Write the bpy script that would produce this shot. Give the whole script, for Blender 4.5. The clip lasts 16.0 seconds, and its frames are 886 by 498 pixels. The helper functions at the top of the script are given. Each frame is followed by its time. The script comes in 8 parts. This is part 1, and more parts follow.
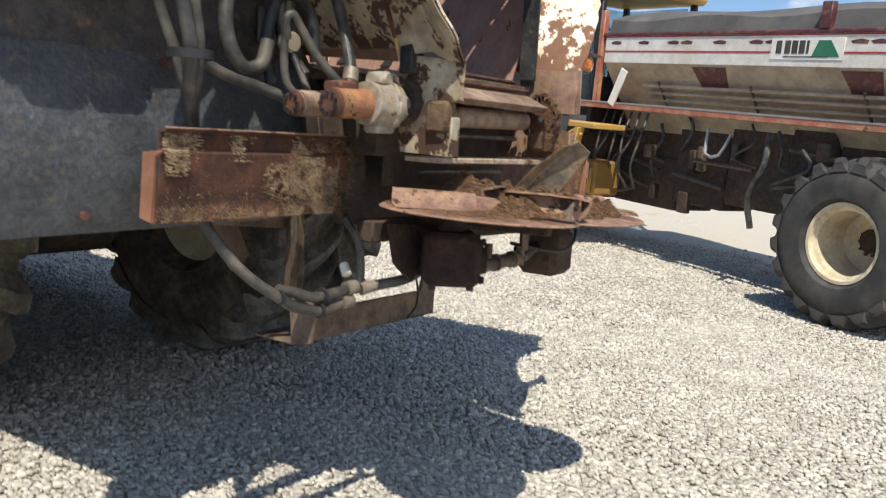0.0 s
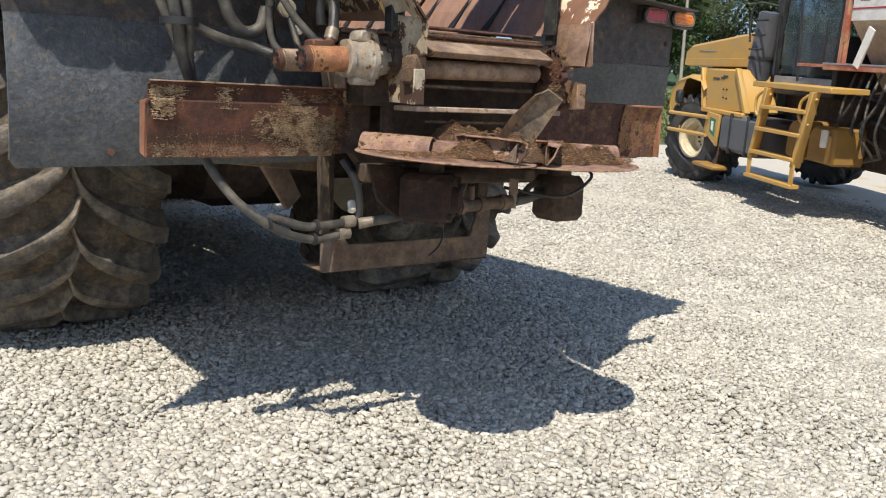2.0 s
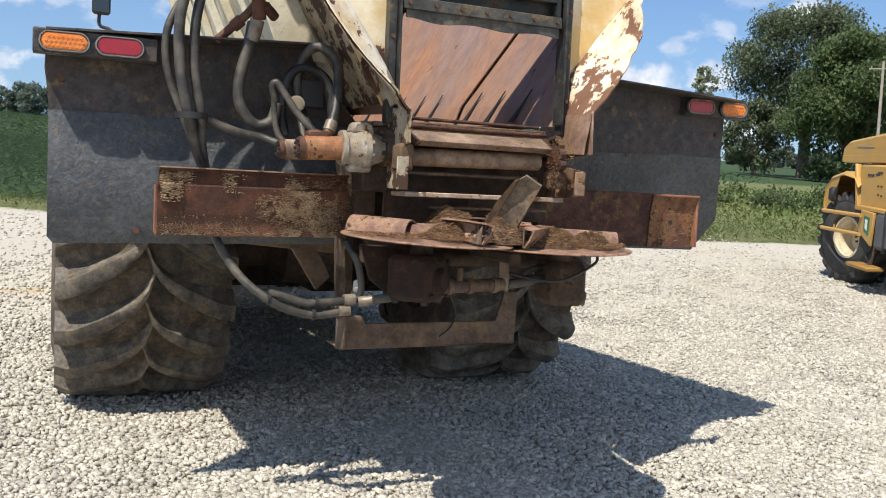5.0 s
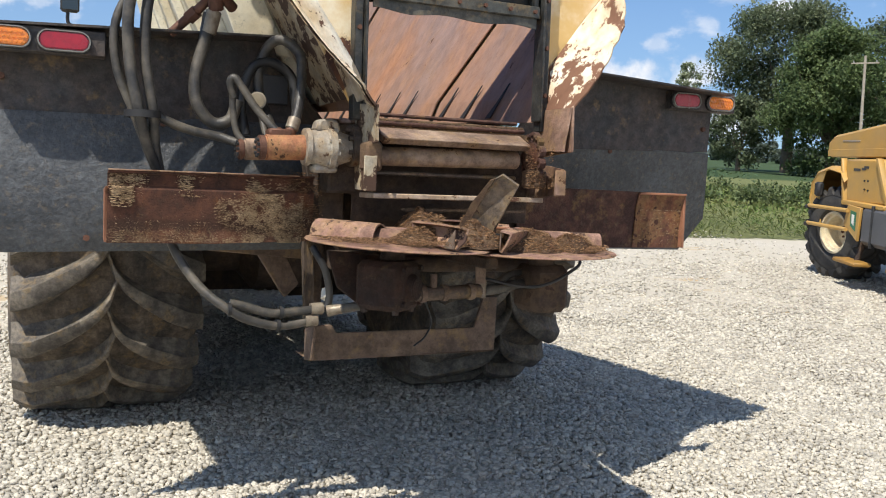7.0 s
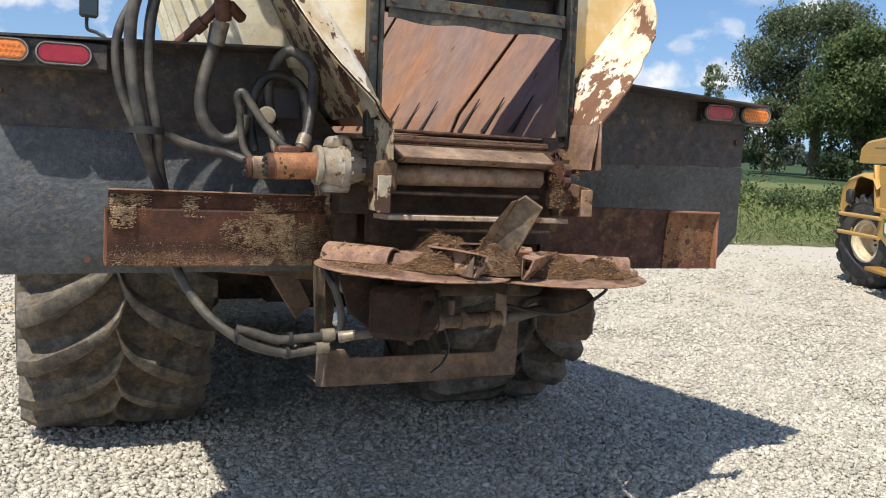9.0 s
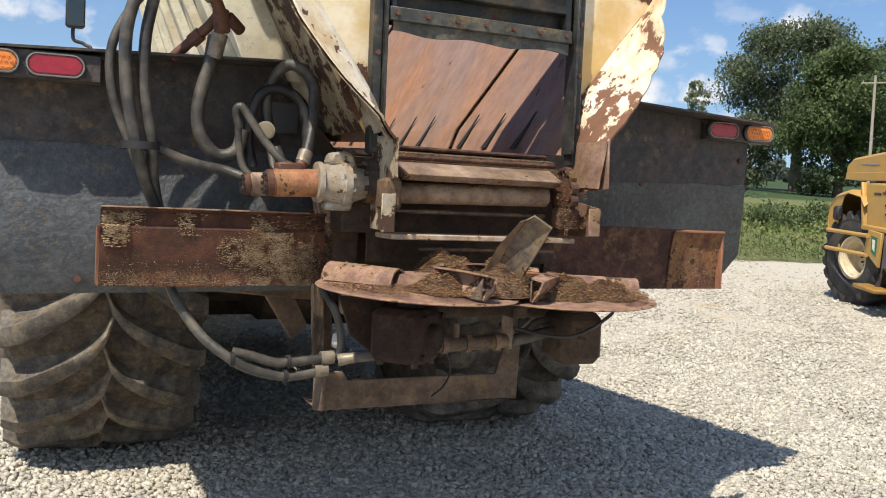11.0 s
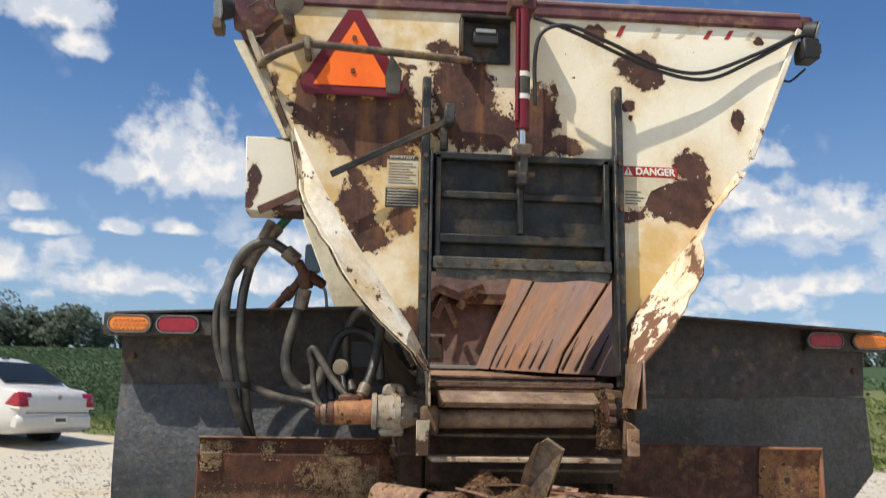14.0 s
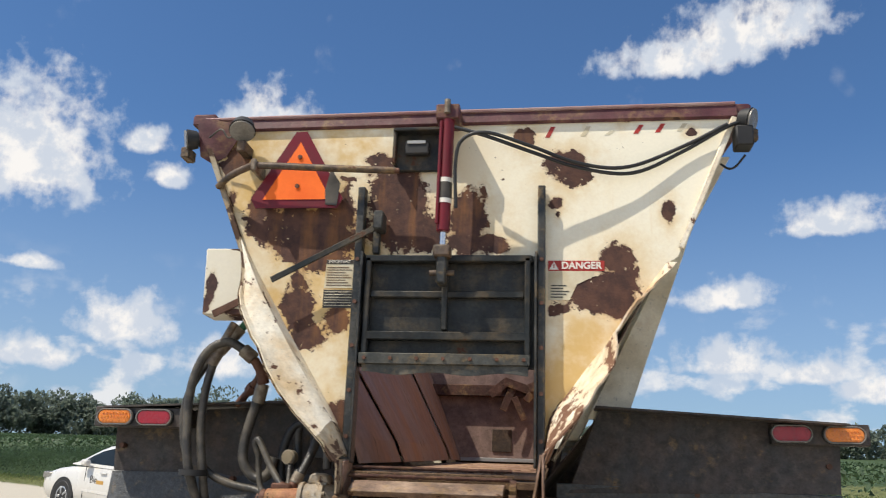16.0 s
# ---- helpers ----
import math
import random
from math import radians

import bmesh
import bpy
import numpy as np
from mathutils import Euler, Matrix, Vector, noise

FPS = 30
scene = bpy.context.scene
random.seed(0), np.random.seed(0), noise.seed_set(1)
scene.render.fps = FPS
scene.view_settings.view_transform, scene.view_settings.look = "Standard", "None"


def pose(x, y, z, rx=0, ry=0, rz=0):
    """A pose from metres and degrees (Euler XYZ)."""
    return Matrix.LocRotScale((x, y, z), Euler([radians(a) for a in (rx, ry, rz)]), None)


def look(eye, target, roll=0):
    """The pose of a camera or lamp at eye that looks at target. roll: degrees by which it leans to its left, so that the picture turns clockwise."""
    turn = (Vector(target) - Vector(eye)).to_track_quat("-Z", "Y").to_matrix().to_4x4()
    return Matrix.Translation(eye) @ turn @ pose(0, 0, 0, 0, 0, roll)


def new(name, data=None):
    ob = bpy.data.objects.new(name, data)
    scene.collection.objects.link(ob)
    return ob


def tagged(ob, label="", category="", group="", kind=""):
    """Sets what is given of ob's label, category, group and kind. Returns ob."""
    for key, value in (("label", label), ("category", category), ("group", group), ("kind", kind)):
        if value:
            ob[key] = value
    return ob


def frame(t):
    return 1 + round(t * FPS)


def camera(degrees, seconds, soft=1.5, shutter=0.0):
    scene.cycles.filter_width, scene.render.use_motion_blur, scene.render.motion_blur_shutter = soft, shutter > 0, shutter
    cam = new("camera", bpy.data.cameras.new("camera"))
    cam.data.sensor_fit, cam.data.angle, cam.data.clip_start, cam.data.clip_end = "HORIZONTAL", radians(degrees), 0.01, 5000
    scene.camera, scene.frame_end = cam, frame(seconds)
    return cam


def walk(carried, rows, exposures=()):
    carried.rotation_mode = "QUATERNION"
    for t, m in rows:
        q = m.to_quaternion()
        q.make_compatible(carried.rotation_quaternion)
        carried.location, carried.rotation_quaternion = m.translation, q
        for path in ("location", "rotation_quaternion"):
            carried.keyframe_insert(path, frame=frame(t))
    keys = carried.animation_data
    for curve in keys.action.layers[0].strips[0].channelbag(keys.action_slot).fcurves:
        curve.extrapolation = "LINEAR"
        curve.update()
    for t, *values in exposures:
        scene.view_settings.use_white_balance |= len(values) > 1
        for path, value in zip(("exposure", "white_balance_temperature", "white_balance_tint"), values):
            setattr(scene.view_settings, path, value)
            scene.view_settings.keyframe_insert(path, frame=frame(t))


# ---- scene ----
cam = camera(54.0, 16.0, 1.0, 0.3)
PATH = [
    (0, (-2.602, -1.793, 1.376), (-0.964, -0.676, 1.117), 3.4),
    (0.5, (-2.476, -2.159, 1.31), (-0.931, -0.937, 0.969), 4.7),
    (1, (-2.332, -2.365, 1.331), (-0.945, -0.966, 0.987), 4.3),
    (1.5, (-2.125, -2.584, 1.339), (-0.887, -1.056, 0.977), 4.1),
    (2, (-2.075, -2.781, 1.343), (-0.915, -1.189, 0.998), 2.5),
    (2.5, (-2.017, -2.969, 1.35), (-0.932, -1.313, 1.064), 2.9),
    (3, (-1.855, -3.022, 1.338), (-0.87, -1.301, 1.076), 3.2),
    (3.5, (-1.744, -3.083, 1.339), (-0.822, -1.323, 1.113), 2.2),
    (4, (-1.68, -3.188, 1.331), (-0.807, -1.397, 1.162), 2.5),
    (4.2, (-1.656, -3.233, 1.32), (-0.807, -1.428, 1.171), 2.6),
    (6.5, (-1.384, -3.205, 1.331), (-0.585, -1.377, 1.197), 2.6),
    (7, (-1.409, -3.066, 1.333), (-0.568, -1.257, 1.192), 2.0),
    (7.5, (-1.452, -2.955, 1.368), (-0.571, -1.171, 1.164), 2.8),
    (8, (-1.443, -2.933, 1.385), (-0.57, -1.146, 1.174), 2.9),
    (8.5, (-1.371, -2.91, 1.388), (-0.534, -1.104, 1.2), 2.3),
    (9, (-1.323, -2.907, 1.397), (-0.529, -1.076, 1.258), 2.2),
    (11.3, (-1.351, -2.788, 1.411), (-0.522, -0.971, 1.311), 2.5),
    (11.5, (-1.345, -2.787, 1.407), (-0.537, -0.96, 1.313), 2.2),
    (12, (-1.253, -2.827, 1.384), (-0.581, -0.946, 1.289), 3.1),
    (12.5, (-1.127, -2.927, 1.379), (-0.597, -1.0, 1.321), 3.7),
    (13, (-1.026, -3.058, 1.411), (-0.57, -1.111, 1.452), 2.0),
    (13.5, (-0.898, -3.235, 1.469), (-0.543, -1.275, 1.652), 1.3),
    (14, (-0.658, -3.337, 1.476), (-0.457, -1.379, 1.834), 0.9),
    (14.5, (-0.439, -3.428, 1.457), (-0.392, -1.495, 1.966), -0.4),
    (15, (-0.205, -3.548, 1.436), (-0.309, -1.625, 1.975), 0.3),
    (15.5, (0.081, -3.59, 1.451), (-0.118, -1.688, 2.037), 1.5),
    (16, (0.406, -3.552, 1.477), (0.154, -1.647, 2.029), 2.1),
]
EXPOSURES = [(0.0, 0.35, 6500, 10), (9.0, 0.35, 6550, 10), (12.0, 0.35, 6900, 10), (13.0, 0.32, 6950, 10), (13.5, 0.24, 6950, 10), (14.0, 0.14, 6850, 10), (14.6, -0.02, 6850, 10), (15.2, 0.12, 6850, 10), (16.0, 0.15, 6850, 10)]
walk(cam, [(t, look(eye, target, roll)) for t, eye, target, roll in PATH], EXPOSURES)

# ---- sun and sky ----
# one metre of height throws its shadow this far along x and y
SHADOW = Vector((0.51, 0.37))
SUN_DIR = Vector((-SHADOW.x, -SHADOW.y, 1.0)).normalized()
sun_data = bpy.data.lights.new("sun", "SUN")
sun_data.energy, sun_data.angle, sun_data.color = 4.35, radians(0.53), (1.0, 0.94, 0.84)
sun = new("sun", sun_data)
sun.matrix_world = look(SUN_DIR * 60, (0, 0, 0))

world = bpy.data.worlds.new("sky")
scene.world = world
world.use_nodes = True
wn, wl = world.node_tree.nodes, world.node_tree.links
wn.clear()


def math_node(tree, op, a, b=None, c=None, clamp=False):
    n = tree.nodes.new("ShaderNodeMath")
    n.operation, n.use_clamp = op, clamp
    for i, v in enumerate((a, b, c)):
        if v is None:
            continue
        if isinstance(v, (int, float)):
            n.inputs[i].default_value = v
        else:
            tree.links.new(v, n.inputs[i])
    return n.outputs[0]


def vec_node(tree, op, a, b=None, c=None, out=0):
    n = tree.nodes.new("ShaderNodeVectorMath")
    n.operation = op
    for i, v in enumerate((a, b, c)):
        if v is None:
            continue
        if isinstance(v, (tuple, list, Vector)):
            n.inputs[i].default_value = v
        else:
            tree.links.new(v, n.inputs[i])
    return n.outputs[out]


def noise_node(tree, vec, scale, detail=4.0, rough=0.55, dist=0.0, out=0):
    n = tree.nodes.new("ShaderNodeTexNoise")
    n.inputs["Scale"].default_value, n.inputs["Detail"].default_value = scale, detail
    n.inputs["Roughness"].default_value, n.inputs["Distortion"].default_value = rough, dist
    if vec is not None:
        tree.links.new(vec, n.inputs["Vector"])
    return n.outputs[out]


def range_node(tree, v, a, b, c=0.0, d=1.0, smooth=True):
    n = tree.nodes.new("ShaderNodeMapRange")
    n.interpolation_type = "SMOOTHSTEP" if smooth else "LINEAR"
    for i, x in enumerate((v, a, b, c, d)):
        if isinstance(x, (int, float)):
            n.inputs[i].default_value = x
        else:
            tree.links.new(x, n.inputs[i])
    return n.outputs[0]


def mix_node(tree, f, a, b, blend="MIX"):
    n = tree.nodes.new("ShaderNodeMix")
    n.data_type, n.blend_type = "RGBA", blend
    for i, v in ((0, f), (6, a), (7, b)):
        if isinstance(v, (int, float)):
            n.inputs[i].default_value = v
        elif isinstance(v, (tuple, list)):
            n.inputs[i].default_value = (*v[:3], 1.0)
        else:
            tree.links.new(v, n.inputs[i])
    return n.outputs[2]


def heaps(tree, vec, spots):
    """Smallest scaled distance to a set of cloud heaps: round above, flatter below."""
    best = None
    for x, z, rx, rz in spots:
        p = vec_node(tree, "MULTIPLY_ADD", vec, (1 / rx, 0, 1 / rz), (-x / rx, 0, -(z - 0.35 * rz) / rz))
        q = vec_node(tree, "MULTIPLY", p, (1.0, 0, -2.6))
        q = vec_node(tree, "MAXIMUM", p, q)
        q = vec_node(tree, "MULTIPLY", q, (0, 0, 0.8))
        side = vec_node(tree, "MULTIPLY", p, (1.0, 0, 0))
        d = vec_node(tree, "LENGTH", vec_node(tree, "ADD", q, side), out=1)
        best = d if best is None else math_node(tree, "MINIMUM", best, d)
    return best


def merged(tree, vec, spots):
    """Scaled distance to a set of ellipses (x, z, half width, half height) that flow into one another."""
    total = None
    for x, z, rx, rz in spots:
        p = vec_node(tree, "MULTIPLY_ADD", vec, (1 / rx, 0, 1 / rz), (-x / rx, 0, -z / rz))
        d = vec_node(tree, "DOT_PRODUCT", p, p, out=1)
        w = math_node(tree, "DIVIDE", 1.0, math_node(tree, "POWER", math_node(tree, "ADD", d, 0.02), 1.6))
        total = w if total is None else math_node(tree, "ADD", total, w)
    return math_node(tree, "POWER", total, -0.3125)


sky = wn.new("ShaderNodeTexSky")
sky.sky_type, sky.sun_disc = "NISHITA", False
sky.sun_elevation = math.asin(SUN_DIR.z)
sky.sun_rotation = math.atan2(SUN_DIR.x, SUN_DIR.y)
sky.air_density, sky.dust_density, sky.ozone_density, sky.altitude = 1.0, 0.75, 1.9, 200
nt = world.node_tree
coord = wn.new("ShaderNodeTexCoord").outputs["Generated"]
sep = wn.new("ShaderNodeSeparateXYZ")
wl.new(coord, sep.inputs[0])
az = math_node(nt, "MULTIPLY", math_node(nt, "ARCTAN2", sep.outputs[0], sep.outputs[1]), 57.29578)
el = math_node(nt, "MULTIPLY", math_node(nt, "ARCSINE", sep.outputs[2]), 57.29578)
comb = wn.new("ShaderNodeCombineXYZ")
wl.new(az, comb.inputs[0])
wl.new(el, comb.inputs[2])
polar = comb.outputs[0]
# fair-weather cumulus: azimuth, elevation, half width and half height in degrees
CLOUDS = [(-20, 23.6, 3.0, 2.0), (-18.2, 21.5, 1.6, 1.0), (-11.6, 15.6, 3.6, 3.2), (-9.0, 15.0, 3.0, 2.2), (-14.0, 14.6, 2.2, 1.4), (9, 28.0, 5.0, 1.3),
          (13.5, 29.3, 5.5, 1.9), (-20.3, 11.7, 1.1, .6), (-19.6, 10.3, 1.9, .5), (-21.8, 8.0, 2.4, 1.4), (24.9, 16.0, 3.1, 1.3),
          (25.4, 13.4, 3.3, 1.1), (27.5, 11.6, 3.0, 1.2), (17.9, 17.2, 3.2, 1.1), (-14.8, 10.7, 1.3, .5), (-11.6, 10.9, 1.4, .5),
          (-15.1, 7.4, 2.9, 1.0), (26.4, 7.2, 2.8, 1.3), (19.6, 7.2, 2.3, 1.2), (-34.5, 20, 4.0, 4.2), (-27.9, 21.2, 1.5, .9),
          (-26.2, 19.3, 1.2, .9), (-27.8, 10, 2.8, 1.8), (-32.6, 7.6, 2.3, 1.0), (10.9, 13, 2.7, 1.1), (11.0, 9.0, 3.2, 1.2),
          (15.9, 8.3, 2.6, 1.0), (-33.6, 12.9, 1.6, .5), (-6.4, 7.9, 2.5, 1.1), (-13, 7.4, 3.4, .7), (30.6, 11.8, 2.9, 1.8),
          (30, 7.7, 3.2, .9), (36.3, 7.5, 2.2, 1.0), (-4.2, 10.4, 3.0, 1.1), (45.8, 11.4, 1.6, .9), (40.5, 7.6, 1.5, 1.0),
          (60, 14, 5, 2), (75, 22, 6, 3), (-60, 15, 6, 3), (-85, 25, 7, 4), (110, 18, 7, 3), (150, 20, 8, 3), (-130, 16, 7, 3)]
dist = heaps(nt, polar, CLOUDS)
fluff = noise_node(nt, polar, 0.62, 7.0, 0.52)
fluff2 = noise_node(nt, vec_node(nt, "ADD", polar, (31.0, 0, 7.0)), 1.5, 5.0, 0.6)
puff = noise_node(nt, polar, 0.22, 3.0, 0.5)
edge = math_node(nt, "ADD", math_node(nt, "MULTIPLY", dist, 0.86), math_node(nt, "MULTIPLY", math_node(nt, "SUBTRACT", fluff, 0.5), 2.2))
edge = math_node(nt, "ADD", edge, math_node(nt, "MULTIPLY", math_node(nt, "SUBTRACT", fluff2, 0.5), 0.45))
cover = range_node(nt, edge, 0.42, 1.16, 1.0, 0.0)
# unseen broken cloud over the sky south of the lot, added for fill light
rest = noise_node(nt, vec_node(nt, "MULTIPLY", coord, (1.0, 1.0, 1.8)), 2.2, 7.0, 0.55)
south = range_node(nt, sep.outputs[1], -0.05, -0.4)
cover = math_node(nt, "MAXIMUM", cover, math_node(nt, "MULTIPLY", range_node(nt, rest, 0.46, 0.6), south))
low = noise_node(nt, vec_node(nt, "MULTIPLY", polar, (0.2, 0, 0.34)), 1.0, 7.0, 0.52)
bank = math_node(nt, "MULTIPLY", range_node(nt, low, 0.52, 0.62, 0.0, 0.75), math_node(nt, "MULTIPLY", range_node(nt, el, 15.0, 7.0), range_node(nt, el, 2.5, 5.0)))
cover = math_node(nt, "MAXIMUM", cover, bank)
wisp = range_node(nt, math_node(nt, "ADD", puff, math_node(nt, "MULTIPLY", fluff, 0.35)), 0.8, 1.0, 0.0, 0.2)
shade = noise_node(nt, vec_node(nt, "ADD", polar, (0.0, 0, 0.9)), 0.55, 6.0, 0.6)
bright = range_node(nt, math_node(nt, "SUBTRACT", shade, fluff), -0.16, 0.12, 1.0, 0.0)
white = mix_node(nt, bright, (4.8, 5.4, 6.4), (7.3, 7.3, 7.4))
deep = mix_node(nt, 1.0, sky.outputs[0], (0.5, 0.75, 1.0), "MULTIPLY")
haze = range_node(nt, el, 0.0, 24.0, 0.55, 0.0)
hazy = mix_node(nt, haze, deep, (3.1, 4.0, 5.2))
total = math_node(nt, "MAXIMUM", cover, wisp)
skycol = mix_node(nt, total, hazy, white)
bg = wn.new("ShaderNodeBackground")
bg.inputs["Strength"].default_value = 0.115
wl.new(skycol, bg.inputs["Color"])
out = wn.new("ShaderNodeOutputWorld")
wl.new(bg.outputs[0], out.inputs["Surface"])

# ---- materials ----
def material(name, base, rough=0.6, metal=0.0, other=None, amount=0.5, scale=6.0, rust=None, rust_cover=0.0, rust_scale=9.0,
             bump=0.15, grain=60.0, spread=0.12, island=0.0, spec=0.4, extra=None, stretch=(1, 1, 1), coat=0.0, dust=0.13):
    """A worn surface: base with broad blotches of other, fine grain, flakes of rust, and relief."""
    m = bpy.data.materials.new(name)
    m.use_nodes = True
    t = m.node_tree
    b = t.nodes["Principled BSDF"]
    obj = vec_node(t, "MULTIPLY", t.nodes.new("ShaderNodeTexCoord").outputs["Object"], stretch)
    broad = noise_node(t, obj, scale, 5.0, 0.6)
    fine = noise_node(t, obj, grain, 6.0, 0.7)
    col = base
    if other:
        col = mix_node(t, range_node(t, broad, 0.5 - 0.3 * amount - 0.05, 0.5 + 0.35 - 0.3 * amount), col, other)
    col = mix_node(t, 1.0, col, mix_node(t, fine, (1 - spread * 1.6,) * 3, (1 + spread * 1.6,) * 3), "MULTIPLY")
    if island:
        geo = t.nodes.new("ShaderNodeNewGeometry").outputs["Random Per Island"]
        col = mix_node(t, 1.0, col, mix_node(t, geo, (1 - island,) * 3, (1 + island,) * 3), "MULTIPLY")
    height = fine
    rgh = range_node(t, broad, 0.3, 0.7, max(rough - 0.1, 0.03), min(rough + 0.1, 1.0))
    if rust:
        flake = noise_node(t, obj, rust_scale, 9.0, 0.68)
        mask = range_node(t, flake, 0.72 - 0.42 * rust_cover, 0.75 - 0.42 * rust_cover)
        if extra:
            mask = math_node(t, "MAXIMUM", mask, extra(t, obj, flake))
        # uneven patina between base and dust
        patina = noise_node(t, vec_node(t, "ADD", obj, (3.1, 1.7, 5.3)), rust_scale * 1.7, 8.0, 0.75)
        col = mix_node(t, 1.0, col, mix_node(t, range_node(t, patina, 0.3, 0.7), (1 - 2.2 * min(spread, 0.19),) * 3, (1 + 2.4 * min(spread, 0.19),) * 3), "MULTIPLY")
        # settled dust in drifts, with darker rubbed specks
        drift = noise_node(t, obj, rust_scale * 2.7, 8.0, 0.72)
        col = mix_node(t, range_node(t, drift, 0.5, 0.72, 0.0, dust), col, (0.36, 0.3, 0.22))
        col = mix_node(t, range_node(t, noise_node(t, obj, rust_scale * 9.0, 3.0, 0.6), 0.62, 0.7, 0.0, 0.5), col, tuple(c * 0.4 for c in base))
        deep = mix_node(t, noise_node(t, obj, rust_scale * 2.3, 6.0, 0.7), rust, tuple(c * 0.45 for c in rust))
        stain = range_node(t, flake, 0.58 - 0.42 * rust_cover, 0.75 - 0.42 * rust_cover, 0.0, min(0.35, dust * 2.7))
        col = mix_node(t, stain, col, (0.42, 0.27, 0.1))
        col = mix_node(t, mask, col, deep)
        rgh = math_node(t, "MAXIMUM", rgh, math_node(t, "MULTIPLY", mask, 0.85))
        height = math_node(t, "SUBTRACT", fine, math_node(t, "MULTIPLY", mask, 0.5))
        if metal:
            t.links.new(math_node(t, "MULTIPLY", math_node(t, "SUBTRACT", 1.0, mask), metal), b.inputs["Metallic"])
    elif metal:
        b.inputs["Metallic"].default_value = metal
    link = t.links.new
    if isinstance(col, tuple):
        b.inputs["Base Color"].default_value = (*col[:3], 1)
    else:
        link(col, b.inputs["Base Color"])
    link(rgh, b.inputs["Roughness"])
    b.inputs["Specular IOR Level"].default_value = spec
    b.inputs["Coat Weight"].default_value = coat
    bp = t.nodes.new("ShaderNodeBump")
    bp.inputs["Strength"].default_value, bp.inputs["Distance"].default_value = bump, 0.01
    link(height, bp.inputs["Height"])
    link(bp.outputs[0], b.inputs["Normal"])
    return m


# places on the rear wall where the cream paint has come off (x, z, half width, half height)
PEELED = [(-.657, 2.6, .2, .085), (-.491, 2.688, .025, .07), (-.477, 2.796, .031, .011), (-.278, 2.733, .1, .11), (-.336, 2.886, .054, .029),
          (-.22, 2.6, .11, .12), (-.868, 2.644, .053, .084), (-.996, 2.707, .026, .04), (-.98, 2.915, .047, .059), (-1.027, 2.857, .038, .029),
          (-.597, 2.507, .158, .108), (-.699, 2.453, .052, .032), (-.846, 2.582, .051, .024), (-.661, 2.24, .068, .074), (-.607, 2.101, .061, .063),
          (-.641, 2.168, .046, .041), (-.478, 2.184, .051, .049), (-.667, 2.351, .021, .019), (-.539, 2.41, .041, .027), (-.13, 2.54, .08, .06),
          (.05, 2.6, .075, .13), (.15, 2.5, .09, .04), (.288, 2.979, .049, .043), (.457, 2.853, .084, .068), (.49, 2.785, .052, .038),
          (.41, 2.678, .028, .026), (.427, 2.63, .008, .015), (.108, 2.729, .012, .027), (.877, 2.64, .027, .052), (.664, 2.434, .06, .063),
          (.687, 2.364, .059, .084), (.578, 2.294, .132, .058), (.668, 2.246, .091, .061), (.429, 2.225, .04, .022), (.704, 3.065, .031, .031),
          (.98, 2.987, .025, .016), (-.44, 1.76, .06, .09), (.43, 1.72, .05, .08)]
BOX_PEELED = [(-1.05, 2.314, .021, .066), (-1.07, 2.23, .012, .03), (-.905, 2.205, .08, .02), (-.94, 2.48, .03, .008)]


